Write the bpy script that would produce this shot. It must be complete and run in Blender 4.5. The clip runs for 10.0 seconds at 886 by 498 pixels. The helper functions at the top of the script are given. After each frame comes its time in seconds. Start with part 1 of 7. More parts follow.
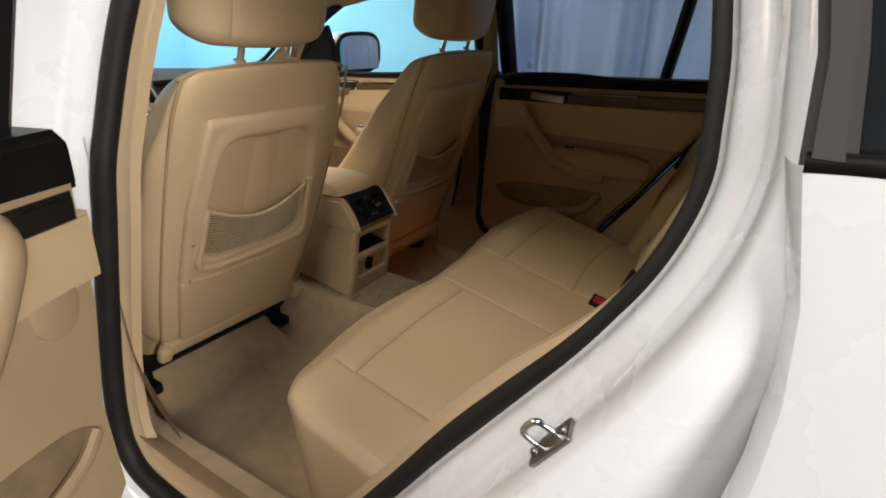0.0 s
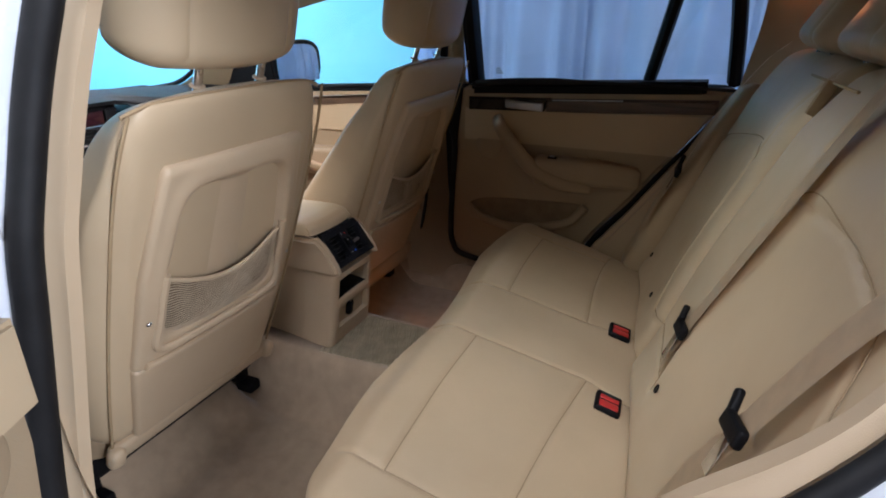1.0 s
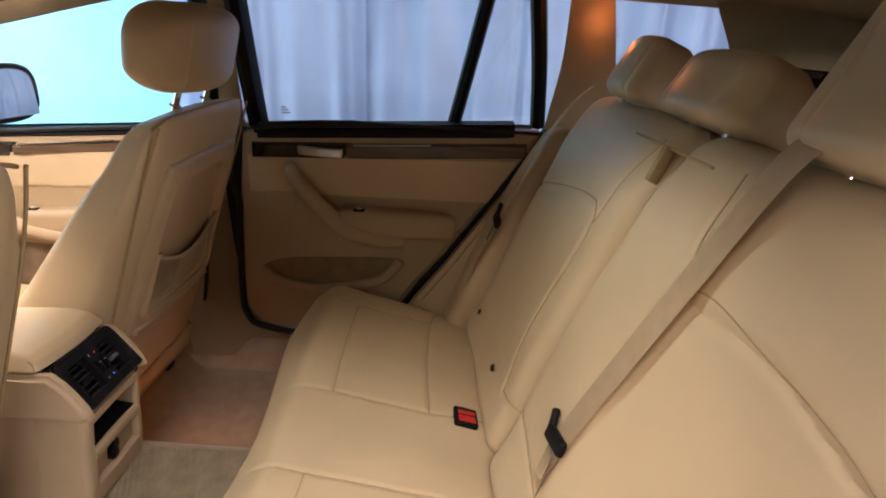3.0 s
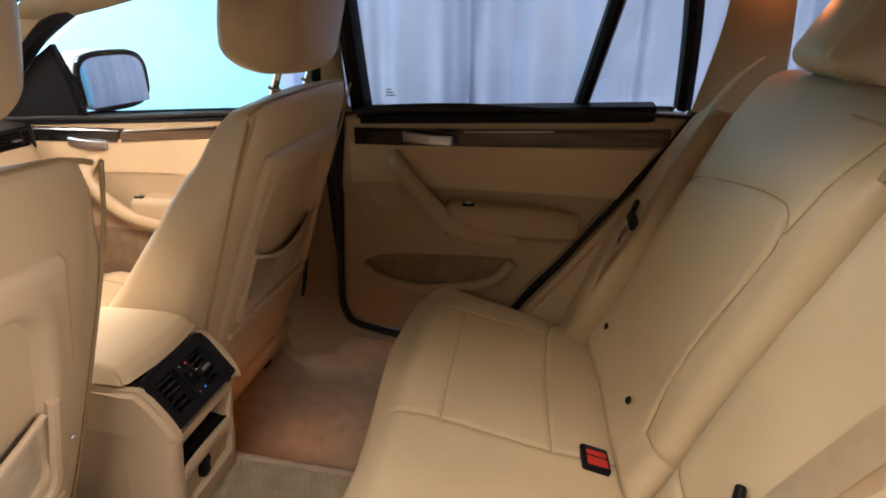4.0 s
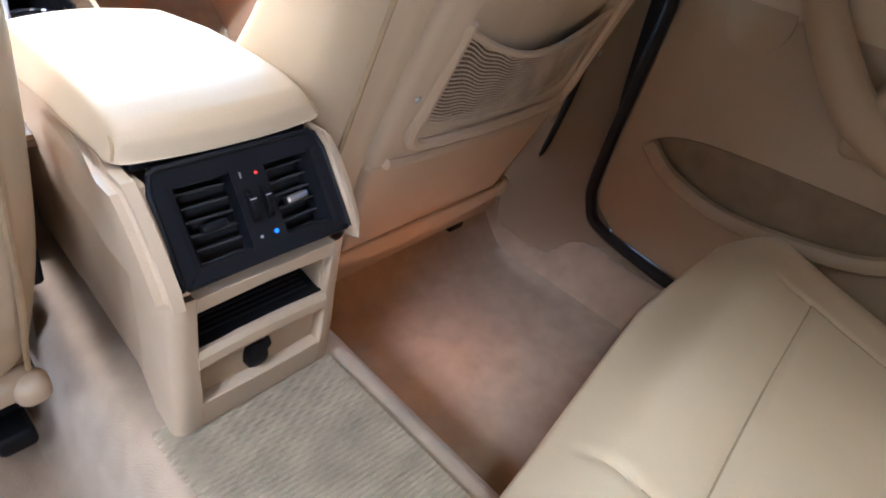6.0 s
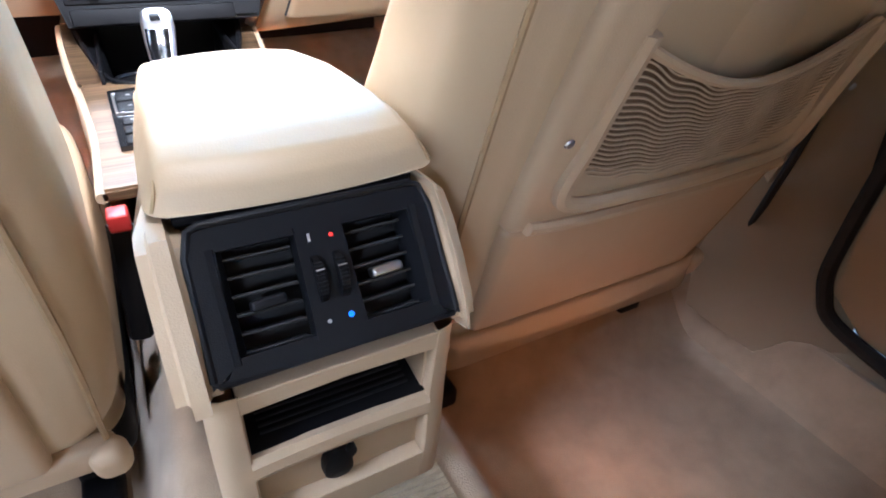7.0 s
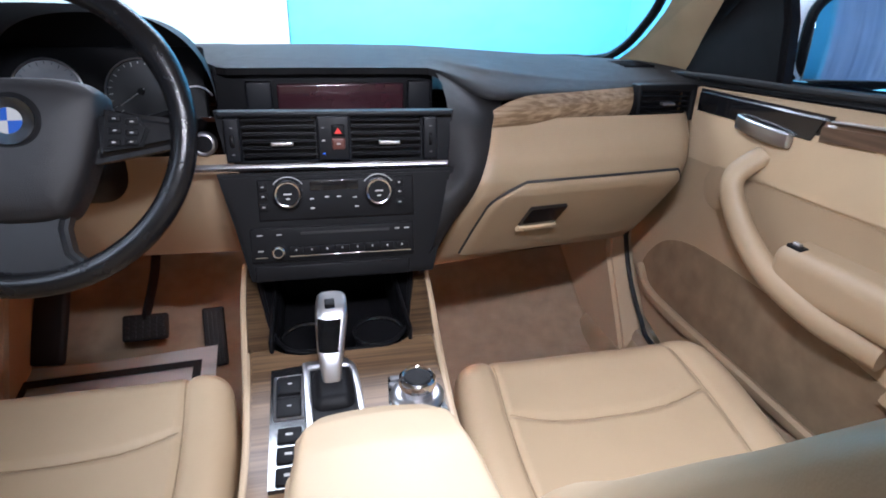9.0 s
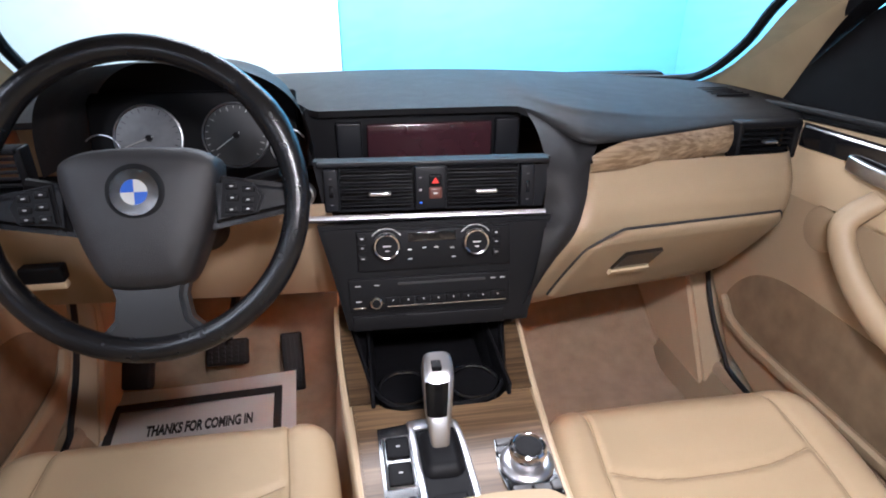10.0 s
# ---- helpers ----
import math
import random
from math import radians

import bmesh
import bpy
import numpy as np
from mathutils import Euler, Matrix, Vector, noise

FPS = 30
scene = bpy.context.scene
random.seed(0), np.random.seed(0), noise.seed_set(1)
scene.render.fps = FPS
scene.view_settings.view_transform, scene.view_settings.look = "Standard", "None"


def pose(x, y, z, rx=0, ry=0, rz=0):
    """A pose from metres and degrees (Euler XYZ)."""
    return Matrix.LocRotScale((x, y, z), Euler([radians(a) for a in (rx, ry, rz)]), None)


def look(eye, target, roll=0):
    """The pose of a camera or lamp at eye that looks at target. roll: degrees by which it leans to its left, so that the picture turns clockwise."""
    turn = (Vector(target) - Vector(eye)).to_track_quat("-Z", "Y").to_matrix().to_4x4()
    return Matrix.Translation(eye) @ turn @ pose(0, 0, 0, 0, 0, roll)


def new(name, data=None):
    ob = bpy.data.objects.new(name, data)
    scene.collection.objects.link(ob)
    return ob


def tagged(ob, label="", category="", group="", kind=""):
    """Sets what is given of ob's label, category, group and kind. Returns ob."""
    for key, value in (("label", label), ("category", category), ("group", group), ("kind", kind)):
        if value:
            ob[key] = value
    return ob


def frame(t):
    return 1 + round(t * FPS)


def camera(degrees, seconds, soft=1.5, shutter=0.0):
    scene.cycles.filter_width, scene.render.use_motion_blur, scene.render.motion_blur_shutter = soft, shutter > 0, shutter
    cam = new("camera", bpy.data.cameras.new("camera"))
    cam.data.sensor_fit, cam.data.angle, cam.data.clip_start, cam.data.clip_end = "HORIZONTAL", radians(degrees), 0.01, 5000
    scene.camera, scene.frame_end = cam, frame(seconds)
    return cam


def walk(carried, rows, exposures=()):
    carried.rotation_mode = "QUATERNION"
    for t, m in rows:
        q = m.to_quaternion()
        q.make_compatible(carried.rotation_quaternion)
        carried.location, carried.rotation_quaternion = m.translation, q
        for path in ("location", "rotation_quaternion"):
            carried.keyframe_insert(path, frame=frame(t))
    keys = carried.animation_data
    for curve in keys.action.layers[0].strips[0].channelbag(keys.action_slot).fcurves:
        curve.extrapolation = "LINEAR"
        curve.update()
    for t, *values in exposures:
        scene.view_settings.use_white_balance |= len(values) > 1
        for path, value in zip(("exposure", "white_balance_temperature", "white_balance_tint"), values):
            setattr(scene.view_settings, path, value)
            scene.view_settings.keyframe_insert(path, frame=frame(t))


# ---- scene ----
cam = camera(75.7, 10.0, 1.9)
PATH = [
    (0, (-1.25, -1.014, 1.416), (0.312, -0.03, 0.646), 1.7),
    (0.5, (-1.212, -0.889, 1.403), (0.359, 0.077, 0.629), 2.0),
    (1, (-1.14, -0.747, 1.417), (0.546, 0.013, 0.656), 0.1),
    (1.5, (-1.09, -0.639, 1.45), (0.722, -0.196, 0.729), 0.1),
    (2, (-1.05, -0.604, 1.47), (0.813, -0.356, 0.785), 0.2),
    (2.2, (-1.022, -0.616, 1.47), (0.852, -0.429, 0.797), -0.2),
    (3.3, (-0.819, -0.597, 1.473), (1.045, -0.558, 0.75), 2.9),
    (3.5, (-0.788, -0.576, 1.463), (1.075, -0.471, 0.742), 2.6),
    (4, (-0.692, -0.53, 1.443), (1.114, -0.165, 0.667), 0.4),
    (4.5, (-0.606, -0.475, 1.369), (1.116, 0.004, 0.472), 3.1),
    (5, (-0.529, -0.426, 1.312), (1.099, 0.088, 0.27), 6.8),
    (5.2, (-0.485, -0.405, 1.289), (1.1, 0.163, 0.209), 8.4),
    (6.3, (-0.14, -0.302, 1.122), (0.978, 0.79, -0.126), 11.0),
    (6.5, (-0.121, -0.288, 1.103), (0.91, 0.914, -0.119), 8.7),
    (7, (-0.081, -0.248, 1.093), (0.744, 1.191, -0.024), 2.7),
    (7.5, (-0.051, -0.212, 1.111), (0.628, 1.389, 0.123), -0.5),
    (8, (-0.039, -0.151, 1.147), (0.51, 1.558, 0.264), -0.3),
    (8.5, (-0.03, -0.071, 1.21), (0.458, 1.671, 0.358), 1.0),
    (9, (-0.04, -0.014, 1.284), (0.382, 1.755, 0.451), 1.6),
    (9.5, (-0.081, 0.043, 1.341), (0.281, 1.817, 0.492), 1.2),
    (10, (-0.122, 0.055, 1.366), (0.172, 1.828, 0.488), 0.4),
]
EXPOSURES = [(0.0, -0.3, 8000, 14), (0.5, -0.2, 7000, 15), (1.0, 0.05, 6000, 15), (1.5, 0.4, 5500, 13), (2.2, 0.5, 5200, 13), (3.3, 0.8, 8000, 24), (4.0, 0.75, 7800, 22), (4.5, 0.85, 7200, 19), (5.2, 1.35, 5600, 16), (6.3, 1.95, 5200, 13), (7.0, 1.85, 5200, 12), (7.5, 1.5, 5100, 12), (8.0, 0.75, 5200, 12), (8.7, 0.08, 5400, 14), (9.5, 0.2, 5500, 15), (10.0, 0.3, 5800, 16)]
walk(cam, [(t, look(eye, target, roll)) for t, eye, target, roll in PATH], EXPOSURES)

from mathutils.bvhtree import BVHTree

# ---- light ----
world = bpy.data.worlds.new("studio_world")
scene.world = world
world.use_nodes = True
world.node_tree.nodes["Background"].inputs[0].default_value = (0.75, 0.85, 1.0, 1)
world.node_tree.nodes["Background"].inputs[1].default_value = 0.15


def area_lamp(name, m, sx, sy, watts, colour):
    data = bpy.data.lights.new(name, "AREA")
    data.shape, data.size, data.size_y, data.energy, data.color = "RECTANGLE", sx, sy, watts, colour
    ob = new(name, data)
    ob.matrix_world = m
    return ob


# unseen area lamps, added to light the walls, the doorway and the cabin
area_lamp("softbox_lamp", look((0.5, 3.4, 3.6), (0.5, 4.7, 1.0)), 2.8, 1.6, 480, (1.0, 0.98, 0.95))
area_lamp("softbox_lamp", look((-2.4, -0.9, 3.6), (-0.4, -0.3, 0.7)), 1.3, 1.6, 110, (0.96, 0.97, 1.0))
area_lamp("softbox_lamp", look((-2.5, 1.3, 2.8), (-0.3, -0.6, 1.0)), 1.2, 1.2, 40, (1.0, 0.96, 0.92))
area_lamp("softbox_lamp", look((-1.9, -3.6, 2.2), (-0.5, -0.1, 0.9)), 1.2, 1.2, 165, (0.95, 0.97, 1.0))


def reading_lamp(p, target, watts, angle, colour, radius=0.03):
    data = bpy.data.lights.new("reading_lamp", "SPOT")
    data.energy, data.spot_size, data.spot_blend, data.color, data.shadow_soft_size = watts, radians(angle), 0.7, colour, radius
    ob = new("reading_lamp", data)
    ob.matrix_world = look(p, target)
    return ob


# spots set in the unseen roof; the front two added to brighten the dashboard
reading_lamp((-0.06, 0.12, 1.535), (-0.20, 0.88, 0.98), 16, 132, (1.0, 0.94, 0.88))
reading_lamp((0.06, 0.12, 1.535), (0.40, 0.88, 1.00), 30, 108, (1.0, 0.94, 0.88))
reading_lamp((-0.10, -0.45, 1.555), (-0.05, -0.70, 0.80), 4.4, 104, (0.97, 1.0, 0.86))


def glow_lamp(name, p, watts, colour, radius=0.02):
    data = bpy.data.lights.new(name, "POINT")
    data.energy, data.color, data.shadow_soft_size = watts, colour, radius
    ob = new(name, data)
    ob.location = p
    return ob


# orange footwell and ambient lamps
glow_lamp("footwell_lamp", (0.34, 0.03, 0.56), 0.09, (1.0, 0.38, 0.14))
glow_lamp("footwell_lamp", (0.165, 0.99, 0.79), 0.55, (1.0, 0.28, 0.08))
glow_lamp("footwell_lamp", (-0.24, 1.08, 0.80), 0.58, (1.0, 0.27, 0.08))
glow_lamp("ambient_lamp", (0.60, -0.93, 1.50), 0.22, (1.0, 0.34, 0.12))


# ---- materials ----
def material(name, colour, rough=0.5, metal=0.0, vary=0.12, scale=6.0, grain=0.0, grain_scale=400.0, coat=0.0, spec=0.5, second=None, wear=0.0, sheen=0.0):
    m = bpy.data.materials.new(name)
    m.use_nodes = True
    nt = m.node_tree
    b = nt.nodes["Principled BSDF"]
    b.inputs["Roughness"].default_value = rough
    b.inputs["Metallic"].default_value = metal
    b.inputs["Coat Weight"].default_value = coat
    b.inputs["Coat Roughness"].default_value = 0.08
    b.inputs["Specular IOR Level"].default_value = spec
    b.inputs["Sheen Weight"].default_value = sheen
    co = nt.nodes.new("ShaderNodeTexCoord")
    n1 = nt.nodes.new("ShaderNodeTexNoise")
    n1.inputs["Scale"].default_value, n1.inputs["Detail"].default_value = scale, 5.0
    nt.links.new(co.outputs["Object"], n1.inputs["Vector"])
    ramp = nt.nodes.new("ShaderNodeValToRGB")
    c = Vector(colour)
    lo = c * (1 - vary) if second is None else Vector(second)
    hi = c * (1 + 0.5 * vary)
    ramp.color_ramp.elements[0].position, ramp.color_ramp.elements[1].position = 0.3, 0.7
    ramp.color_ramp.elements[0].color, ramp.color_ramp.elements[1].color = (*lo, 1), (*hi, 1)
    nt.links.new(n1.outputs["Fac"], ramp.inputs["Fac"])
    nt.links.new(ramp.outputs["Color"], b.inputs["Base Color"])
    rr = nt.nodes.new("ShaderNodeMapRange")
    rr.inputs["To Min"].default_value, rr.inputs["To Max"].default_value = max(0.02, rough - 0.08 - wear), min(1, rough + 0.08)
    n3 = nt.nodes.new("ShaderNodeTexNoise")
    n3.inputs["Scale"].default_value, n3.inputs["Detail"].default_value = scale * 4.3, 4.0
    nt.links.new(co.outputs["Object"], n3.inputs["Vector"])
    nt.links.new(n3.outputs["Fac"], rr.inputs["Value"])
    nt.links.new(rr.outputs["Result"], b.inputs["Roughness"])
    if grain > 0:
        n2 = nt.nodes.new("ShaderNodeTexVoronoi")
        n2.inputs["Scale"].default_value = grain_scale
        nt.links.new(co.outputs["Object"], n2.inputs["Vector"])
        bump = nt.nodes.new("ShaderNodeBump")
        bump.inputs["Strength"].default_value, bump.inputs["Distance"].default_value = grain, 0.0006
        nt.links.new(n2.outputs["Distance"], bump.inputs["Height"])
        soft_n = nt.nodes.new("ShaderNodeTexNoise")
        soft_n.inputs["Scale"].default_value, soft_n.inputs["Detail"].default_value = 16.0, 3.0
        nt.links.new(co.outputs["Object"], soft_n.inputs["Vector"])
        wrinkle = nt.nodes.new("ShaderNodeBump")
        wrinkle.inputs["Strength"].default_value, wrinkle.inputs["Distance"].default_value = min(0.5, grain), 0.004
        nt.links.new(soft_n.outputs["Fac"], wrinkle.inputs["Height"])
        nt.links.new(bump.outputs["Normal"], wrinkle.inputs["Normal"])
        nt.links.new(wrinkle.outputs["Normal"], b.inputs["Normal"])
    return m


def wood_material(name, light, dark, across="x", scale=26.0, coat=0.2, stretch=0.06):
    m = bpy.data.materials.new(name)
    m.use_nodes = True
    nt = m.node_tree
    b = nt.nodes["Principled BSDF"]
    b.inputs["Roughness"].default_value = 0.42
    b.inputs["Coat Weight"].default_value, b.inputs["Coat Roughness"].default_value = coat, 0.06
    co = nt.nodes.new("ShaderNodeTexCoord")
    mp = nt.nodes.new("ShaderNodeMapping")
    mp.inputs["Scale"].default_value = {"x": (stretch, 1, 1), "y": (1, stretch, 1)}[across]
    n1 = nt.nodes.new("ShaderNodeTexNoise")
    n1.inputs["Scale"].default_value, n1.inputs["Detail"].default_value, n1.inputs["Distortion"].default_value = scale * 7, 6.0, 0.0
    n2 = nt.nodes.new("ShaderNodeTexNoise")
    n2.inputs["Scale"].default_value, n2.inputs["Detail"].default_value = scale, 3.0
    add = nt.nodes.new("ShaderNodeMath")
    add.operation = "MULTIPLY_ADD"
    add.inputs[1].default_value = 0.55
    ramp = nt.nodes.new("ShaderNodeValToRGB")
    ramp.color_ramp.elements[0].position, ramp.color_ramp.elements[1].position = 0.62, 0.92
    ramp.color_ramp.elements[0].color, ramp.color_ramp.elements[1].color = (*dark, 1), (*light, 1)
    nt.links.new(co.outputs["Object"], mp.inputs["Vector"])
    nt.links.new(mp.outputs["Vector"], n1.inputs["Vector"])
    nt.links.new(mp.outputs["Vector"], n2.inputs["Vector"])
    nt.links.new(n2.outputs["Fac"], add.inputs[0])
    nt.links.new(n1.outputs["Fac"], add.inputs[2])
    nt.links.new(add.outputs[0], ramp.inputs["Fac"])
    nt.links.new(ramp.outputs["Color"], b.inputs["Base Color"])
    return m


def glass_material(name, tint, alpha):
    m = bpy.data.materials.new(name)
    m.use_nodes = True
    nt = m.node_tree
    nt.nodes.remove(nt.nodes["Principled BSDF"])
    clear = nt.nodes.new("ShaderNodeBsdfTransparent")
    clear.inputs["Color"].default_value = (*tint, 1)
    shine = nt.nodes.new("ShaderNodeBsdfGlossy")
    shine.inputs["Roughness"].default_value = 0.02
    mix = nt.nodes.new("ShaderNodeMixShader")
    mix.inputs["Fac"].default_value = alpha
    nt.links.new(clear.outputs[0], mix.inputs[1])
    nt.links.new(shine.outputs[0], mix.inputs[2])
    nt.links.new(mix.outputs[0], nt.nodes["Material Output"].inputs["Surface"])
    return m


def glow_material(name, colour, strength):
    m = bpy.data.materials.new(name)
    m.use_nodes = True
    b = m.node_tree.nodes["Principled BSDF"]
    b.inputs["Base Color"].default_value = (*[0.5 * c for c in colour], 1)
    b.inputs["Emission Color"].default_value = (*colour, 1)
    b.inputs["Emission Strength"].default_value = strength
    return m


LEATHER = material("beige_leather", (0.51, 0.39, 0.25), 0.44, vary=0.08, scale=5, grain=0.14, grain_scale=700, wear=0.05, spec=0.36)
PLASTIC = material("beige_plastic", (0.50, 0.38, 0.25), 0.48, vary=0.05, scale=9, grain=0.25, grain_scale=900)
# darker than the other trim: the doors' shade is put into this colour
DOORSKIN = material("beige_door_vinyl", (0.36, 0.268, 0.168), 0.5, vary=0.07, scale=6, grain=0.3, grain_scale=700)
CARPET = material("beige_carpet", (0.35, 0.26, 0.175), 0.95, vary=0.16, scale=26, grain=1.0, grain_scale=700, spec=0.1, sheen=0.3)
MAT = material("tan_ribbed_carpet", (0.52, 0.43, 0.29), 0.95, vary=0.2, scale=30, grain=1.0, grain_scale=600, spec=0.1, sheen=0.2)
HEADLINER = material("tan_headliner", (0.40, 0.31, 0.20), 0.9, vary=0.08, scale=12, grain=0.4, grain_scale=1200, spec=0.2)
BLACK = material("black_plastic", (0.006, 0.006, 0.007), 0.5, vary=0.25, scale=12, grain=0.2, grain_scale=900, spec=0.12)
DASHPAD = material("charcoal_dash_pad", (0.032, 0.031, 0.032), 0.55, vary=0.15, scale=10, grain=0.5, grain_scale=800, spec=0.4)
BEZEL = material("satin_charcoal_bezel", (0.0085, 0.009, 0.011), 0.42, vary=0.15, scale=10, grain=0.15, grain_scale=1200, spec=0.2)
GLOSS = material("gloss_black", (0.008, 0.008, 0.009), 0.12, vary=0.1, scale=10, coat=0.6)
RUBBER = material("black_rubber_seal", (0.010, 0.010, 0.011), 0.6, vary=0.3, scale=18, grain=0.2, grain_scale=900, spec=0.3)
WHEEL = material("worn_black_leather", (0.007, 0.007, 0.008), 0.27, vary=0.15, scale=14, grain=0.2, grain_scale=800, wear=0.06, spec=0.35)
AIRBAG = material("grained_black_airbag_vinyl", (0.013, 0.0125, 0.014), 0.5, vary=0.12, scale=14, grain=0.5, grain_scale=900, wear=0.04)
SPOKE = material("satin_grey_spoke", (0.018, 0.019, 0.021), 0.36, vary=0.1, scale=10)
CHROME = material("chrome", (0.78, 0.78, 0.80), 0.12, metal=1.0, vary=0.05, scale=10)
SATIN = material("satin_silver", (0.52, 0.52, 0.54), 0.33, metal=1.0, vary=0.06, scale=14)
STEEL = material("zinc_steel", (0.42, 0.41, 0.40), 0.34, metal=1.0, vary=0.3, scale=40)
PAINT = material("white_car_paint", (0.72, 0.76, 0.83), 0.28, vary=0.02, scale=3, coat=1.0)
RED = material("red_buckle_plastic", (0.50, 0.025, 0.022), 0.4, vary=0.15, scale=30)
WEBBING = material("beige_webbing", (0.66, 0.52, 0.35), 0.7, vary=0.08, scale=40, grain=0.25, grain_scale=1500)
POCKETSHADE = material("tan_pocket_felt", (0.22, 0.16, 0.10), 0.95, vary=0.2, scale=20, grain=0.6, grain_scale=900, spec=0.1)
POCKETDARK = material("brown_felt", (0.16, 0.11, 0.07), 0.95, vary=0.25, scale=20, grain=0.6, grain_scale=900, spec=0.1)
NET = material("net_cord", (0.54, 0.43, 0.30), 0.8, vary=0.15, scale=60)
THREAD = material("seam_thread", (0.36, 0.255, 0.14), 0.8, vary=0.1, scale=60)
SEAM = material("sewn_seam", (0.31, 0.225, 0.135), 0.8, vary=0.1, scale=60)
WOOD = wood_material("fineline_oak_veneer", (0.19, 0.118, 0.062), (0.075, 0.043, 0.021), "x", 26, 0.05, 0.03)
# same oak: the dark reflection on the doors is put in its colour
WOODDOOR = wood_material("fineline_oak_veneer_long", (0.115, 0.070, 0.042), (0.045, 0.026, 0.015), "y", 14)
# same oak, paler: the dashboard's bright reflection is put in its colour
WOODDASH = wood_material("streaked_oak_veneer", (0.50, 0.37, 0.24), (0.22, 0.145, 0.08), "x", 24, 1.0, 0.025)
PAPER = material("white_paper", (0.80, 0.79, 0.77), 0.7, vary=0.03, scale=10)
INK = material("black_ink", (0.015, 0.015, 0.016), 0.7)
MARK = material("white_marking", (0.42, 0.42, 0.41), 0.5)
GREY = material("grey_button", (0.10, 0.10, 0.105), 0.45, vary=0.1, scale=30)
# black gloss whose grey reflection is put into the colour
GREYGLOSS = material("gloss_dark_grey", (0.07, 0.07, 0.075), 0.25, vary=0.1, scale=6, coat=0.4)
# a glow is added to brighten these small marks
BLUE = glow_material("blue_marking", (0.03, 0.16, 0.9), 0.6)
REDMARK = glow_material("red_marking", (0.8, 0.03, 0.02), 0.5)
SCREEN = material("dark_display", (0.035, 0.012, 0.016), 0.18, vary=0.3, scale=9, coat=0.5)
GAUGE = material("gauge_face", (0.014, 0.0145, 0.016), 0.4, vary=0.2, scale=20)
# paler copy of the gauge face: the light on it is put in colour
GAUGELIT = material("gauge_face_pale", (0.15, 0.155, 0.165), 0.35, vary=0.25, scale=40)
EMBLEMBLUE = material("emblem_blue", (0.03, 0.10, 0.42), 0.2, coat=0.5)
MIRROR = material("mirror_glass", (0.92, 0.93, 0.95), 0.02, metal=1.0, vary=0.0)
WINDOW = glass_material("window_glass", (0.93, 0.96, 0.97), 0.04)
TINT = glass_material("dark_privacy_glass", (0.10, 0.11, 0.12), 0.10)
SKYWALL = material("sky_blue_wall_paint", (0.21, 0.62, 0.86), 0.8, vary=0.04, scale=1.2)
GREYWALL = material("grey_wall_paint", (0.09, 0.095, 0.10), 0.8, vary=0.05, scale=1.2)
WHITEWALL = material("pale_wall_paint", (0.74, 0.86, 0.87), 0.8, vary=0.04, scale=1.2)
CURTAIN = material("pale_blue_curtain_cloth", (0.44, 0.60, 0.84), 0.85, vary=0.1, scale=3, sheen=0.3)
# floor and ceiling are unseen; both kept dark so less light bounces inside
STUDIOFLOOR = material("grey_studio_floor", (0.11, 0.11, 0.115), 0.45, vary=0.12, scale=2, wear=0.1)
CEILING = material("dark_ceiling_paint", (0.10, 0.10, 0.105), 0.9, vary=0.03, scale=2)


# ---- building helpers ----
def part(name, bm, mat, parent, label="", smooth=True, angle=40):
    """One mesh under a thing or a part; its vertices are in world metres."""
    me = bpy.data.meshes.new(name)
    bmesh.ops.recalc_face_normals(bm, faces=bm.faces)
    bm.to_mesh(me)
    bm.free()
    me.materials.append(mat)
    if smooth:
        me.shade_smooth()
        me.set_sharp_from_angle(angle=radians(angle))
    ob = new(name, me)
    if parent is not None:
        ob.parent = parent
        if parent.type == "EMPTY":
            ob.matrix_parent_inverse = parent.matrix_basis.inverted()
    if label:
        ob["label"] = label
    return ob


def thing(name, base, label, category, group="", kind=""):
    ob = new(name)
    ob.empty_display_size = 0.05
    ob.location = base
    return tagged(ob, label, category, group, kind)


def solo(name, bm, mat, label, category, group="", kind=""):
    return tagged(part(name, bm, mat, None), label, category, group, kind)


def from_grid(P, close_u=False, close_v=False, cap=False):
    """A sheet from an array of points P[u][v]."""
    P = np.asarray(P, float)
    nu, nv = P.shape[:2]
    bm = bmesh.new()
    vs = [[bm.verts.new(P[i, j]) for j in range(nv)] for i in range(nu)]
    for i in range(nu if close_u else nu - 1):
        for j in range(nv if close_v else nv - 1):
            bm.faces.new((vs[i][j], vs[(i + 1) % nu][j], vs[(i + 1) % nu][(j + 1) % nv], vs[i][(j + 1) % nv]))
    if cap and close_v:
        bm.faces.new(vs[0])
        bm.faces.new(vs[-1])
    return bm


def spline(points, n=40, closed=False):
    """A smooth line through the points."""
    p = [np.array(q, float) for q in points]
    m = len(p)
    out = []
    spans = m if closed else m - 1
    k = max(2, n // spans)
    for i in range(spans):
        a, b = p[i % m], p[(i + 1) % m]
        z = p[(i - 1) % m] if closed or i > 0 else 2 * a - b
        c = p[(i + 2) % m] if closed or i + 2 < m else 2 * b - a
        for s in np.linspace(0, 1, k, endpoint=False):
            out.append(0.5 * ((2 * a) + (b - z) * s + (2 * z - 5 * a + 4 * b - c) * s**2 + (3 * a - z - 3 * b + c) * s**3))
    if not closed:
        out.append(p[-1])
    return np.array(out)


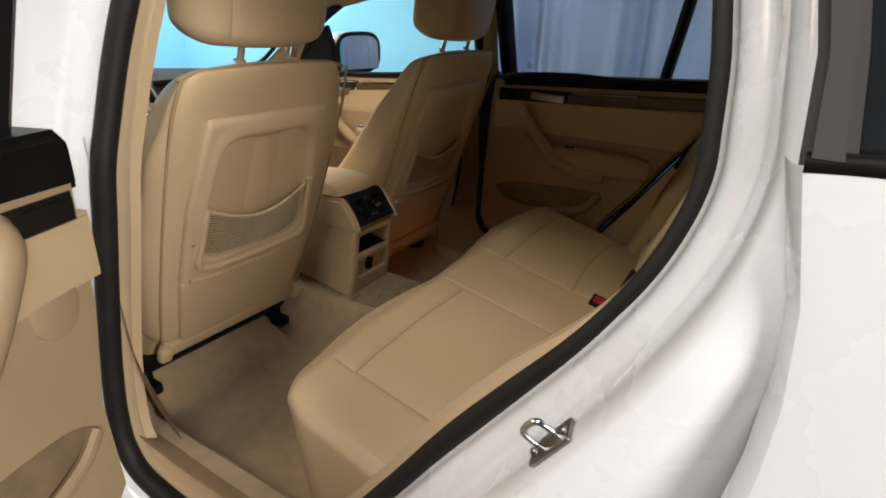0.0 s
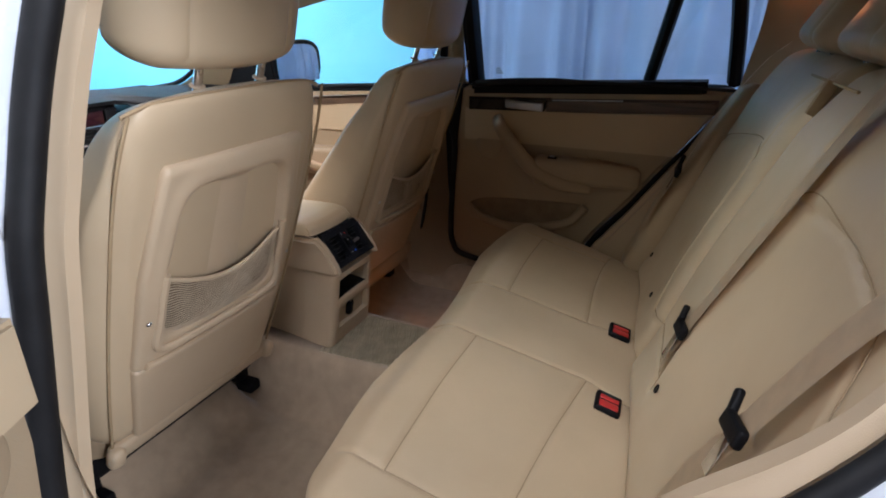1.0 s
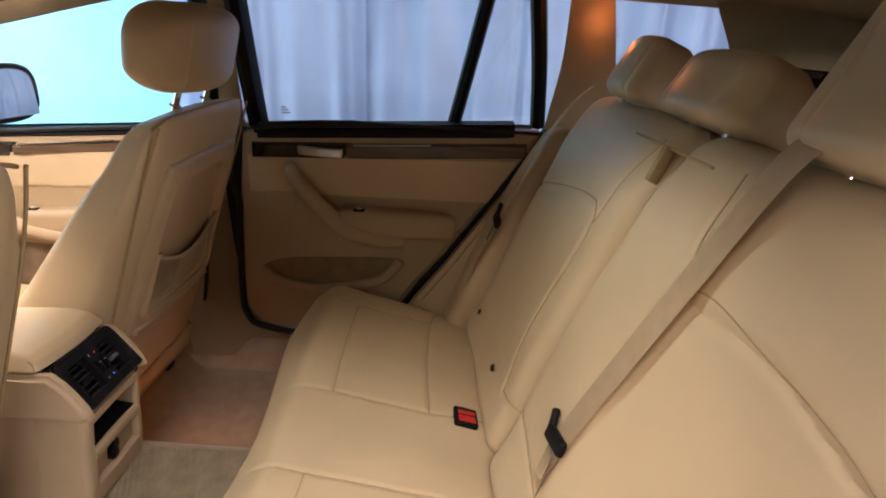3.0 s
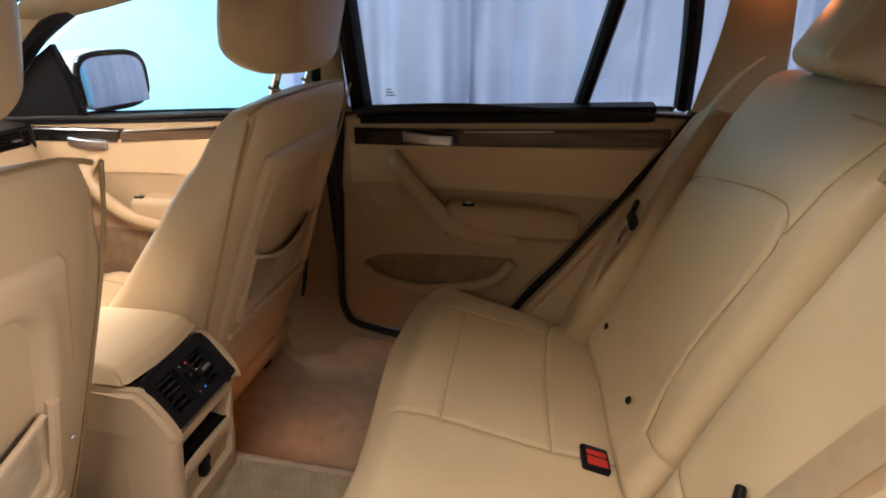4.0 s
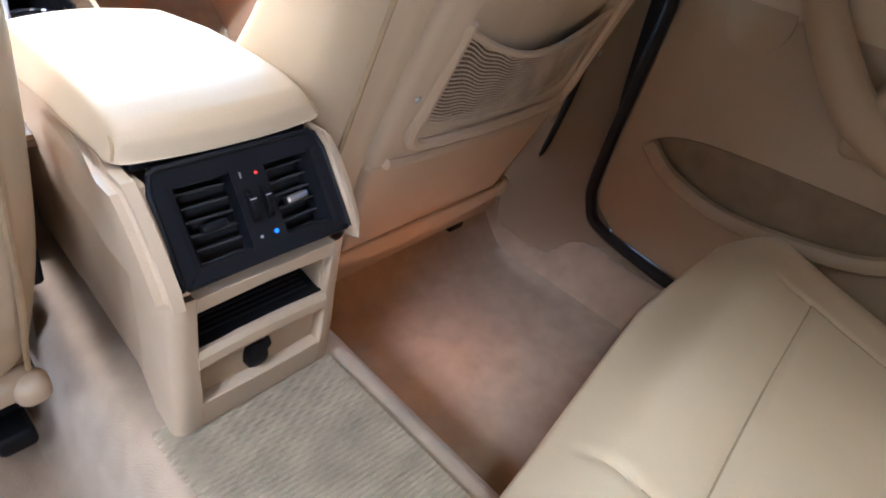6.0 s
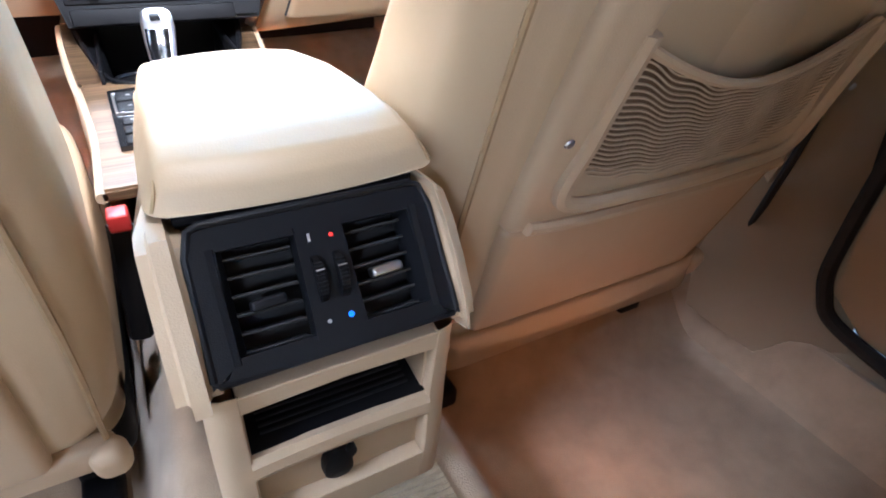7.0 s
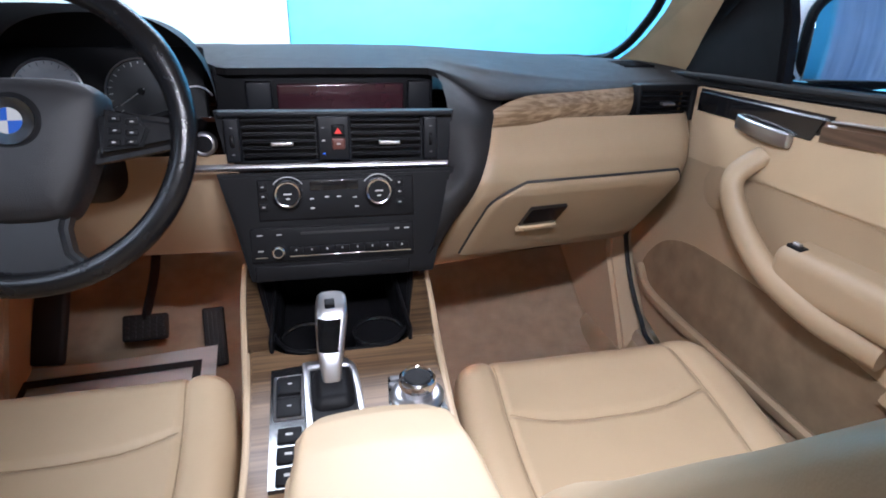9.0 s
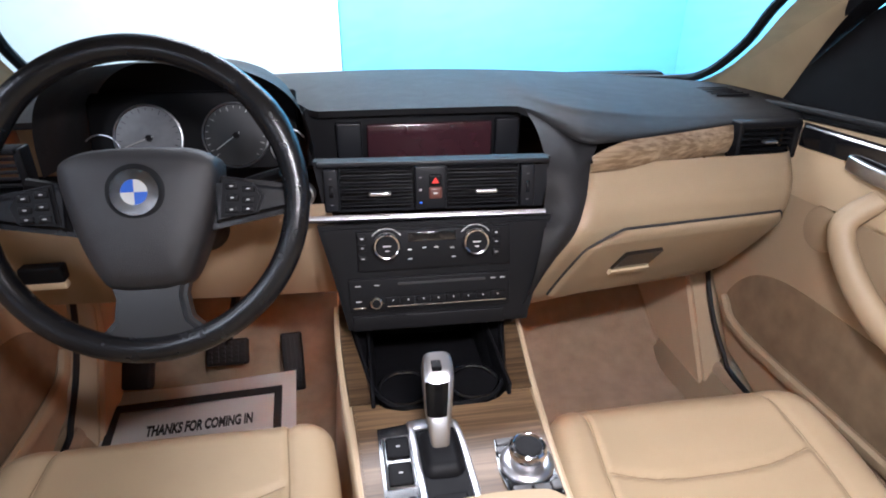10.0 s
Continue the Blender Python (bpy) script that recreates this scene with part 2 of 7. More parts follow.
def tube(path, r, n=8, closed=False, flat=1.0, side=None):
    """A round bar along a path; r may change along it; flat squeezes it along the direction side."""
    path = np.asarray(path, float)
    m = len(path)
    rad = np.broadcast_to(np.asarray(r, float), (m,))
    d = np.roll(path, -1, 0) - np.roll(path, 1, 0)
    if not closed:
        d[0], d[-1] = path[1] - path[0], path[-1] - path[-2]
    d /= np.linalg.norm(d, axis=1)[:, None] + 1e-12
    up = np.array(side if side is not None else (0.123, 0.31, 0.94), float)
    rings = []
    for i in range(m):
        a = up - d[i] * (up @ d[i])
        if np.linalg.norm(a) < 1e-4:
            a = np.array((1.0, 0, 0)) - d[i] * d[i][0]
        a /= np.linalg.norm(a)
        if side is None:
            up = a
        b = np.cross(d[i], a)
        t = np.linspace(0, 2 * np.pi, n, endpoint=False)
        rings.append(path[i] + rad[i] * (flat * np.cos(t)[:, None] * a + np.sin(t)[:, None] * b))
    return from_grid(rings, close_u=closed, close_v=True, cap=not closed)


def ticks(a, r, n, k):
    if r <= 0:
        return np.linspace(-a, a, n + 1)
    e = np.linspace(0, 1, k, endpoint=False)
    return np.r_[-a + r * e, np.linspace(-a + r, a - r, n + 1), (a - r * e)[::-1]]


def soft(a, b, c, r, n=(6, 6, 6), deform=None, k=4, m=None):
    """A box of half sizes a, b, c with round edges of radius r; deform moves its points (an array of rows) before the pose m."""
    xs, ys, zs = ticks(a, r, n[0], k), ticks(b, r, n[1], k), ticks(c, r, n[2], k)
    size = np.array((a, b, c))
    index, pts, faces = {}, [], []

    def at(x, y, z):
        key = (round(x, 7), round(y, 7), round(z, 7))
        if key not in index:
            index[key] = len(pts)
            pts.append((x, y, z))
        return index[key]

    for axis, (U, V) in enumerate(((ys, zs), (zs, xs), (xs, ys))):
        for sign in (-1, 1):
            w = size[axis] * sign
            ids = []
            for u in U:
                row = []
                for v in V:
                    q = [0, 0, 0]
                    q[axis], q[(axis + 1) % 3], q[(axis + 2) % 3] = w, u, v
                    row.append(at(*q))
                ids.append(row)
            for i in range(len(U) - 1):
                for j in range(len(V) - 1):
                    f = (ids[i][j], ids[i + 1][j], ids[i + 1][j + 1], ids[i][j + 1])
                    faces.append(f if sign > 0 else f[::-1])
    q = np.array(pts)
    inner = np.clip(q, -(size - r), size - r)
    d = q - inner
    length = np.linalg.norm(d, axis=1)[:, None]
    q = np.where(length > 1e-9, inner + r * d / np.maximum(length, 1e-9), q)
    if deform is not None:
        q = deform(q)
    if m is not None:
        mm = np.array(m)
        q = q @ mm[:3, :3].T + mm[:3, 3]
    me = bpy.data.meshes.new("soft")
    me.from_pydata(q.tolist(), [], faces)
    bm = bmesh.new()
    bm.from_mesh(me)
    bpy.data.meshes.remove(me)
    return bm


def box(x0, x1, y0, y1, z0, z1, r=0.004, m=None, n=(1, 1, 1), k=2):
    r = min(r, 0.49 * (x1 - x0), 0.49 * (y1 - y0), 0.49 * (z1 - z0))
    t = Matrix.Translation(((x0 + x1) / 2, (y0 + y1) / 2, (z0 + z1) / 2))
    return soft((x1 - x0) / 2, (y1 - y0) / 2, (z1 - z0) / 2, r, n, None, k, t if m is None else m @ t)


def slab(poly, lo, hi, axis="x", bevel=0.004, m=None, seg=2):
    """A flat outline, given in the other two axes, from lo to hi along axis, with bevelled rims."""
    bm = bmesh.new()
    put = {"x": lambda u, v, w: (w, u, v), "y": lambda u, v, w: (u, w, v), "z": lambda u, v, w: (u, v, w)}[axis]
    vs = [bm.verts.new(put(u, v, lo)) for u, v in poly]
    face = bm.faces.new(vs)
    res = bmesh.ops.extrude_face_region(bm, geom=[face])
    top = [e for e in res["geom"] if isinstance(e, bmesh.types.BMVert)]
    d = Vector(put(0, 0, hi)) - Vector(put(0, 0, lo))
    bmesh.ops.translate(bm, verts=top, vec=d)
    if bevel > 0:
        rim = [e for e in bm.edges if len(e.link_faces) == 2 and any(len(f.verts) > 4 or f in bm.faces[:1] for f in e.link_faces)]
        flat = [e for e in rim if abs((e.verts[0].co - e.verts[1].co).dot(d)) < 1e-9]
        bmesh.ops.bevel(bm, geom=flat, offset=bevel, segments=seg, affect="EDGES", clamp_overlap=True)
    if m is not None:
        bmesh.ops.transform(bm, matrix=m, verts=bm.verts)
    return bm


def lathe(profile, n=32, m=None):
    """Profile rows of (radius, height) turned about z."""
    t = np.linspace(0, 2 * np.pi, n, endpoint=False)
    rings = [[(r * math.cos(a), r * math.sin(a), h) for a in t] for r, h in profile]
    bm = from_grid(rings, close_v=True, cap=True)
    if m is not None:
        bmesh.ops.transform(bm, matrix=m, verts=bm.verts)
    return bm


def join(*bms):
    out = bmesh.new()
    for b in bms:
        me = bpy.data.meshes.new("joined")
        b.to_mesh(me)
        b.free()
        out.from_mesh(me)
        bpy.data.meshes.remove(me)
    return out


def basis(o, u, v, w):
    """A pose with the axes u, v, w at o."""
    m = Matrix.Identity(4)
    for i, q in enumerate((u, v, w)):
        q = Vector(q).normalized()
        for j in range(3):
            m[j][i] = q[j]
    m.translation = o
    return m


def settle(top, fn, skip=(), only=None):
    """Moves the points of a thing's parts by fn, which takes and gives rows of world places and gets the part's name."""
    for ob in (top, *top.children_recursive):
        name = ob.name.split(".")[0]
        if ob.type != "MESH" or name in skip or (only is not None and name not in only):
            continue
        n = len(ob.data.vertices)
        co = np.empty(3 * n, np.float32)
        ob.data.vertices.foreach_get("co", co)
        ob.data.vertices.foreach_set("co", np.asarray(fn(co.reshape(-1, 3).astype(float), name), np.float32).ravel())
        ob.data.update()


def smooth01(x):
    x = np.clip(x, 0, 1)
    return x * x * (3 - 2 * x)


def stitch(name, ob, parent, lines, cast, mat, r=0.0011, m=None, lift=0.0006):
    """Thread laid on a surface: lines of points, dropped on it along the direction cast."""
    tree = BVHTree.FromPolygons([v.co for v in ob.data.vertices], [p.vertices for p in ob.data.polygons])
    m = m or Matrix.Identity(4)
    d = (m.to_3x3() @ Vector(cast)).normalized()
    for line in lines:
        pts = []
        for p in spline([(*q, 0.0)[:3] if len(q) == 2 else q for q in line], 12 * (len(line) - 1)):
            loc, nor, _, _ = tree.ray_cast(m @ Vector(p) - d * 0.3, d)
            if loc is not None:
                pts.append(tuple(loc - d * lift))
        if len(pts) > 2:
            part(name, tube(pts, r, 5), mat, parent)


def seam_line(q2, path, width=0.005):
    """How deep each row of q2 lies in the seam along a path of points: 1 on it, 0 away from it."""
    path = np.asarray(path, float)
    best = np.full(len(q2), 1e9)
    for a, b in zip(path[:-1], path[1:]):
        ab = b - a
        t = np.clip(((q2 - a) @ ab) / (ab @ ab + 1e-12), 0, 1)
        best = np.minimum(best, np.linalg.norm(q2 - a - t[:, None] * ab, axis=1))
    return np.exp(-((best / width) ** 2))


def letters(text, size, m, mat, parent, name="lettering", depth=0.0006, bold=0.0):
    """Words as a mesh, flat on the plane of m."""
    cu = bpy.data.curves.new(name, "FONT")
    cu.body, cu.size, cu.align_x, cu.align_y, cu.extrude = text, size, "CENTER", "CENTER", depth
    cu.offset = bold
    tmp = bpy.data.objects.new(name, cu)
    me = bpy.data.meshes.new_from_object(tmp)
    bpy.data.objects.remove(tmp)
    bm = bmesh.new()
    bm.from_mesh(me)
    bpy.data.meshes.remove(me)
    bmesh.ops.transform(bm, matrix=m, verts=bm.verts)
    return part(name, bm, mat, parent, smooth=False)


# ---- studio ----
solo("ground", box(-4.2, 2.9, -4.2, 6.0, -0.12, 0.0, 0.01), STUDIOFLOOR, "smooth dark grey painted studio floor under the car", "floor", kind="structure")
solo("wall_north", box(-0.15, 2.9, 4.9, 5.1, 0.0, 3.8, 0.01), SKYWALL, "sky blue painted studio wall ahead of the car", "wall", kind="structure")
solo("wall_northwest", box(-4.2, -0.154, 4.8, 5.0, 0.0, 3.8, 0.01), WHITEWALL, "pale painted studio wall ahead of the driver", "wall", kind="structure")
solo("wall_east", box(2.75, 2.95, -4.2, 4.9, 0.0, 3.8, 0.01), SKYWALL, "sky blue painted studio wall beside the car", "wall", kind="structure")
solo("wall_west", box(-4.4, -4.2, -4.2, 4.8, 0.0, 3.8, 0.01), GREYWALL, "dark grey painted studio wall beside the car", "wall", kind="structure")
solo("wall_south", box(-4.2, 2.75, -4.4, -4.2, 0.0, 3.8, 0.01), SKYWALL, "sky blue painted studio wall behind the car", "wall", kind="structure")
solo("ceiling", box(-4.2, 2.9, -4.2, 5.0, 3.8, 3.9, 0.01), CEILING, "dark painted studio ceiling", "ceiling", kind="structure")


def curtain():
    ys = np.linspace(-3.4, 1.15, 520)
    rng = np.random.RandomState(4)
    x = np.zeros_like(ys)
    for k in range(16):
        x += rng.uniform(0.006, 0.02) * np.sin(ys * rng.uniform(5, 34) + rng.uniform(0, 6.3))
    for c in (0.02, 0.10, -0.9, -1.7, 0.62):
        x += 0.07 * np.exp(-(((ys - c) / 0.035) ** 2))
    rows = []
    for z in np.linspace(0.02, 3.4, 14):
        sway = 0.012 * np.sin(ys * 7 + z * 2.1)
        rows.append(np.stack([2.62 + x * (0.75 + 0.1 * math.sin(z * 2)) + sway, ys, np.full_like(ys, z)], 1))
    bm = from_grid(rows)
    bmesh.ops.solidify(bm, geom=bm.faces, thickness=0.003)
    return solo("curtain", bm, CURTAIN, "pale blue cloth curtain hanging in vertical folds beside the car", "curtain")


curtain()

# ---- car body ----
car = thing("car_body", (0, 0, 0), "white car body with beige cabin trim and open rear door", "car body")


def side_x(z):
    """Half width of the cabin's glass line at a height."""
    return 0.80 - 0.42 * max(0.0, z - 1.16) * 0.95


def body_line(p, name=""):
    """Bends the body to fit the camera's view: the waist climbs to the rear, where the roof is higher and the doors are
    longer.
    """
    x, y, z = p.T
    k = smooth01((0.8 - y) / 0.8)
    lift = np.interp(z, [0.83, 0.955, 1.055, 1.165, 1.50], [0.004, 0.03, 0.04, 0.04, 0.075])
    climb = 0.014 * np.clip(-y / 0.745, 0, 1.6) * smooth01((z - 1.02) / 0.10)
    longer = (0.058 * y - 0.004) * smooth01(-y / 0.12)
    return np.stack([x, y + longer, z + k * lift + climb], 1)


# floor pan with footwells and tunnel
def floor_height(x, y):
    tun = 0.160 * smooth01((0.205 - np.abs(x)) / 0.09)
    rise = 0.20 * smooth01((y - 1.10) / 0.45)
    sill = (0.09 + 0.10 * smooth01((y - 0.11) / 0.10) * smooth01((0.6 - y) / 0.2)) * smooth01((np.abs(x) - 0.65) / 0.05)
    wave = 0.003 * np.sin(9 * x + 3 * y) * np.sin(7 * y)
    seat = 0.10 * smooth01((y - 0.17) / 0.12) * smooth01((0.78 - y) / 0.15) * (1 - smooth01((0.24 - np.abs(x)) / 0.06))
    return 0.445 + tun * smooth01((1.3 - y) / 0.3) + rise + sill + wave + seat


xs, ys = np.linspace(-0.74, 0.74, 150), np.linspace(-0.62, 1.62, 150)
X, Y = np.meshgrid(xs, ys, indexing="ij")
part("carpet", from_grid(np.stack([X, Y, floor_height(X, Y)], -1)), CARPET, car, "worn beige carpet over the footwells")
part("floor_pan", box(-0.78, 0.78, -2.0, 1.75, 0.26, 0.40, 0.02), BLACK, car)
# unseen panel, added to keep lamp light out of the footwells
part("scuttle_panel", box(-0.735, 0.735, 1.28, 1.60, 1.045, 1.075, 0.006), BLACK, car, "black panel under the windscreen base")
part("firewall", box(-0.74, 0.74, 1.55, 1.60, 0.42, 1.12, 0.01), BLACK, car)

# ribbed mat on the rear tunnel
mx = np.linspace(-0.112, 0.092, 50)
my = np.linspace(-0.34, 0.07, 170)
X, Y = np.meshgrid(mx, my, indexing="ij")
Z = 0.611 + 0.0016 * np.sin(2 * np.pi * (Y + 0.12 * X) / 0.0062) + 0.004 * np.sin(12 * X) - 0.25 * np.maximum(np.abs(X) - 0.10, 0)
bm = from_grid(np.stack([X, Y, Z], -1))
bmesh.ops.solidify(bm, geom=bm.faces, thickness=0.006)
solo("tunnel_mat", bm, MAT, "tan ribbed carpet mat over the rear floor tunnel", "floor mat")

# roof: headliner with a long glass panel
RZ = 1.50


def roof_sheet(x0, x1, y0, y1, z, nx=12, ny=30):
    X, Y = np.meshgrid(np.linspace(x0, x1, nx), np.linspace(y0, y1, ny), indexing="ij")
    Z = z + 0.05 * (1 - (X / 0.62) ** 2) - 0.10 * np.maximum(0, (Y - 0.5) / 0.5) ** 2 - 0.06 * np.maximum(0, (-0.7 - Y) / 0.7) ** 2
    b = from_grid(np.stack([X, Y, Z], -1))
    bmesh.ops.solidify(b, geom=b.faces, thickness=-0.03)
    return b


part("headliner", (roof_sheet(-0.63, 0.63, -1.75, 0.85, RZ, 40, 60)), HEADLINER, car, "tan fabric headliner")
# housings stand where the added spots are; none is seen
for y in (0.12, -0.45):
    part("dome_light_housing", box(-0.13, 0.13, y - 0.06, y + 0.06, RZ + 0.03 - 0.008 * (y > 0), RZ + 0.06, 0.01), HEADLINER, car, "tan dome light housing")
part("roof_skin", roof_sheet(-0.68, 0.68, -1.85, 0.9, RZ + 0.05, 20, 40), PAINT, car, "white painted roof")


def strip(pts_a, pts_b, thick, mat, name, label="", n=24):
    """A padded trim strip between two lines."""
    A, B = spline(pts_a, n), spline(pts_b, n)
    m = min(len(A), len(B))
    s = np.linspace(0, 1, 9)
    G = A[:m, None] * (1 - s[None, :, None]) + B[:m, None] * s[None, :, None]
    bulge = 0.012 * np.sin(np.pi * s)
    G[..., 0] -= np.sign(A[0, 0]) * bulge[None]
    b = from_grid(G)
    bmesh.ops.solidify(b, geom=b.faces, thickness=thick)
    return part(name, b, mat, car, label)


for s in (-1, 1):
    # roof rail
    strip([(s * 0.60, 0.95, 1.43), (s * 0.60, 0.3, 1.50), (s * 0.60, -0.5, 1.52), (s * 0.58, -1.5, 1.47)],
          [(s * 0.68, 0.95, 1.39), (s * 0.685, 0.3, 1.465), (s * 0.685, -0.5, 1.485), (s * 0.665, -1.5, 1.44)], 0.03, HEADLINER, "roof_rail_trim", "tan roof rail trim")
    # A pillar
    strip([(s * 0.73, 1.43, 1.10), (s * 0.705, 1.255, 1.168), (s * 0.69, 1.14, 1.24), (s * 0.675, 1.04, 1.325), (s * 0.62, 0.76, 1.50)],
          [(s * 0.75, 1.14, 1.10), (s * 0.735, 1.08, 1.15), (s * 0.72, 1.015, 1.235), (s * 0.70, 0.925, 1.33), (s * 0.65, 0.70, 1.49)], 0.03, HEADLINER, "a_pillar_trim", "beige windscreen pillar trim")
    # B pillar, upper and lower trim
    strip([(s * 0.735, 0.085, 1.16), (s * 0.69, 0.06, 1.33), (s * 0.64, 0.05, 1.48)], [(s * 0.735, 0.012, 1.16), (s * 0.69, 0.008, 1.33), (s * 0.64, 0.0, 1.48)] if s > 0 else [(s * 0.735, 0.0, 1.16), (s * 0.69, -0.004, 1.33), (s * 0.64, -0.02, 1.48)], 0.04, HEADLINER, "b_pillar_upper_trim", "tan upper pillar trim")
    strip([(s * 0.66, 0.24, 0.49), (s * 0.705, 0.20, 0.80), (s * 0.73, 0.16, 1.165)], [(s * 0.70, -0.03, 0.47), (s * 0.755, 0.02, 0.72), (s * 0.775, 0.0, 1.165)], -0.02 * s, PLASTIC, "b_pillar_lower_trim", "beige plastic lower pillar trim")
    # C pillar between rear door and cargo window
    back = 0.0 if s > 0 else 0.12
    strip([(s * 0.755, -0.775 - back, 1.15), (s * 0.70, -0.80 - back * 0.9, 1.33), (s * 0.655, -0.80 - back * 0.6, 1.47)], [(s * 0.74, -0.955 - back * 0.4, 1.15), (s * 0.69, -0.93 - back * 0.4, 1.33), (s * 0.65, -0.90 - back * 0.4, 1.47)], 0.05, HEADLINER, "c_pillar_trim", "tan rear pillar trim")
    strip([(s * 0.68, -1.26, 1.15), (s * 0.66, -1.20, 1.33), (s * 0.63, -1.12, 1.47)], [(s * 0.62, -1.75, 1.15), (s * 0.60, -1.7, 1.33), (s * 0.58, -1.62, 1.47)], 0.05, HEADLINER, "d_pillar_trim", "tan tailgate pillar trim")
    part("cargo_side_trim", box(s * 0.72 - 0.04, s * 0.72 + 0.04, -1.8, -0.90, 0.5, 1.17, 0.03), PLASTIC, car)
    # sill trim
    strip([(s * 0.62, 1.2, 0.444), (s * 0.67, 0.4, 0.462), (s * 0.695, 0.0, 0.500), (s * 0.695, -0.42, 0.500)], [(s * 0.72, 1.2, 0.545), (s * 0.725, 0.4, 0.548), (s * (0.735 if s > 0 else 0.775), 0.0, 0.550), (s * (0.735 if s > 0 else 0.775), -0.42, 0.550)], 0.02, PLASTIC, "sill_trim", "beige plastic sill trim")
    # wheel arch side of the rear bench
    poly = [(-0.36, 0.48), (-0.375, 0.575), (-0.448, 0.70), (-0.530, 0.815), (-0.645, 0.965), (-0.745, 1.085), (-0.785, 1.17), (-1.0, 1.19), (-1.0, 0.45)]
    if s < 0:
        poly = [(-0.40, 0.50), (-0.47, 0.60), (-0.56, 0.72), (-0.67, 0.845), (-0.78, 0.98), (-0.88, 1.10), (-0.945, 1.19), (-1.0, 1.19), (-1.0, 0.45)]
    part("wheel_arch_trim", slab(poly, s * 0.66, s * 0.73, "x", 0.015), PLASTIC, car, "beige trim over the wheel arch")
# black box added to block the light seen through the pillar gap
part("pillar_core", box(0.735, 0.79, 0.03, 0.17, 0.50, 1.17, 0.006), RUBBER, car, "black inner door pillar")
# black slab added to block the bright gap behind the door
part("door_aperture", slab([(-0.30, 0.50), (-0.375, 0.60), (-0.46, 0.742), (-0.536, 0.838), (-0.748, 1.108), (-0.78, 1.17), (-1.05, 1.17), (-1.05, 0.48)], 0.735, 0.785, "x", 0.004), RUBBER, car, "black painted edge behind the closed door")
part("tailgate_trim", box(-0.66, 0.66, -1.86, -1.80, 0.5, 1.2, 0.02), PLASTIC, car)
tail = part("tailgate_glass", box(-0.60, 0.60, -1.80, -1.795, 1.2, 1.46, 0.002), TINT, car)
tail.visible_shadow = False
part("parcel_cover", box(-0.64, 0.64, -1.75, -1.02, 1.10, 1.112, 0.004), BLACK, car, "black cargo cover behind the rear seat")

# windscreen and bonnet
X, Y = np.meshgrid(np.linspace(-0.74, 0.74, 30), np.linspace(0, 1, 20), indexing="ij")
W = np.stack([X * (1 - 0.16 * Y), 1.55 - 0.10 * (X / 0.74) ** 2 - 0.80 * Y, 1.085 + 0.385 * Y - 0.03 * (X / 0.74) ** 2 * (1 - Y)], -1)
b = from_grid(W)
bmesh.ops.solidify(b, geom=b.faces, thickness=0.005)
glass = part("windscreen", b, WINDOW, car, "clear windscreen")
glass.visible_shadow = False
part("windscreen_edge", tube(spline([(-0.60, 0.80, 1.47), (-0.660, 1.06, 1.325), (-0.678, 1.16, 1.238), (-0.69, 1.29, 1.16), (-0.68, 1.42, 1.125), (-0.5, 1.51, 1.118), (0, 1.545, 1.128), (0.5, 1.51, 1.118), (0.68, 1.42, 1.125), (0.69, 1.29, 1.16), (0.678, 1.16, 1.238), (0.660, 1.06, 1.325), (0.60, 0.80, 1.47)], 100), 0.010, 8), BLACK, car, "black ceramic border of the windscreen")
X, Y = np.meshgrid(np.linspace(-0.78, 0.78, 24), np.linspace(1.58, 2.55, 16), indexing="ij")
b = from_grid(np.stack([X, Y, 1.085 - 0.10 * (X / 0.78) ** 2 - 0.12 * ((Y - 1.58) / 0.97) ** 2], -1))
bmesh.ops.solidify(b, geom=b.faces, thickness=0.02)
part("bonnet", b, PAINT, car, "white painted bonnet")
for x in (-0.42, 0.28):
    part("wiper", tube(spline([(x - 0.20, 1.575, 1.098), (x, 1.62, 1.102), (x + 0.45, 1.64, 1.098)], 20), 0.008, 6), BLACK, car)

# ---- left rear door opening ----
SX = -0.75


def seal_x(z):
    """How far out the seal of the opening runs at a height."""
    return float(np.interp(z, [0.5, 0.9, 1.15, 1.45, 1.6], [0.80, 0.78, 0.755, 0.675, 0.63]))


def seal_at(y, z, out=0.0):
    return (-seal_x(z) - out, y, z)


OPENING = [(-0.055, 1.47), (-0.035, 1.41), (-0.018, 1.33), (-0.008, 1.24), (-0.003, 1.15), (0.010, 1.05), (0.022, 0.95), (0.040, 0.84), (0.058, 0.73), (0.066, 0.61), (0.045, 0.53), (-0.03, 0.485), (-0.25, 0.48), (-0.42, 0.545), (-0.56, 0.70), (-0.647, 0.815), (-0.727, 0.93), (-0.800, 1.025), (-0.862, 1.105), (-0.905, 1.17), (-0.932, 1.225), (-0.946, 1.28), (-0.944, 1.33), (-0.935, 1.40), (-0.91, 1.48), (-0.84, 1.535), (-0.65, 1.56), (-0.35, 1.56), (-0.13, 1.535)]
loop = spline([seal_at(y, z) for y, z in OPENING], 180, closed=True)
part("door_seal", tube(loop, 0.0095 + 0.005 * smooth01((loop[:, 1] + 0.90) / 0.15) + 0.006 * smooth01((loop[:, 1] + 0.42) / 0.2), 12, closed=True), RUBBER, car, "black rubber door seal round the opening")
lip = spline([seal_at(y, z, -0.022) for y, z in OPENING], 180, closed=True)
cen = np.array([-0.6, -0.5, 1.05])
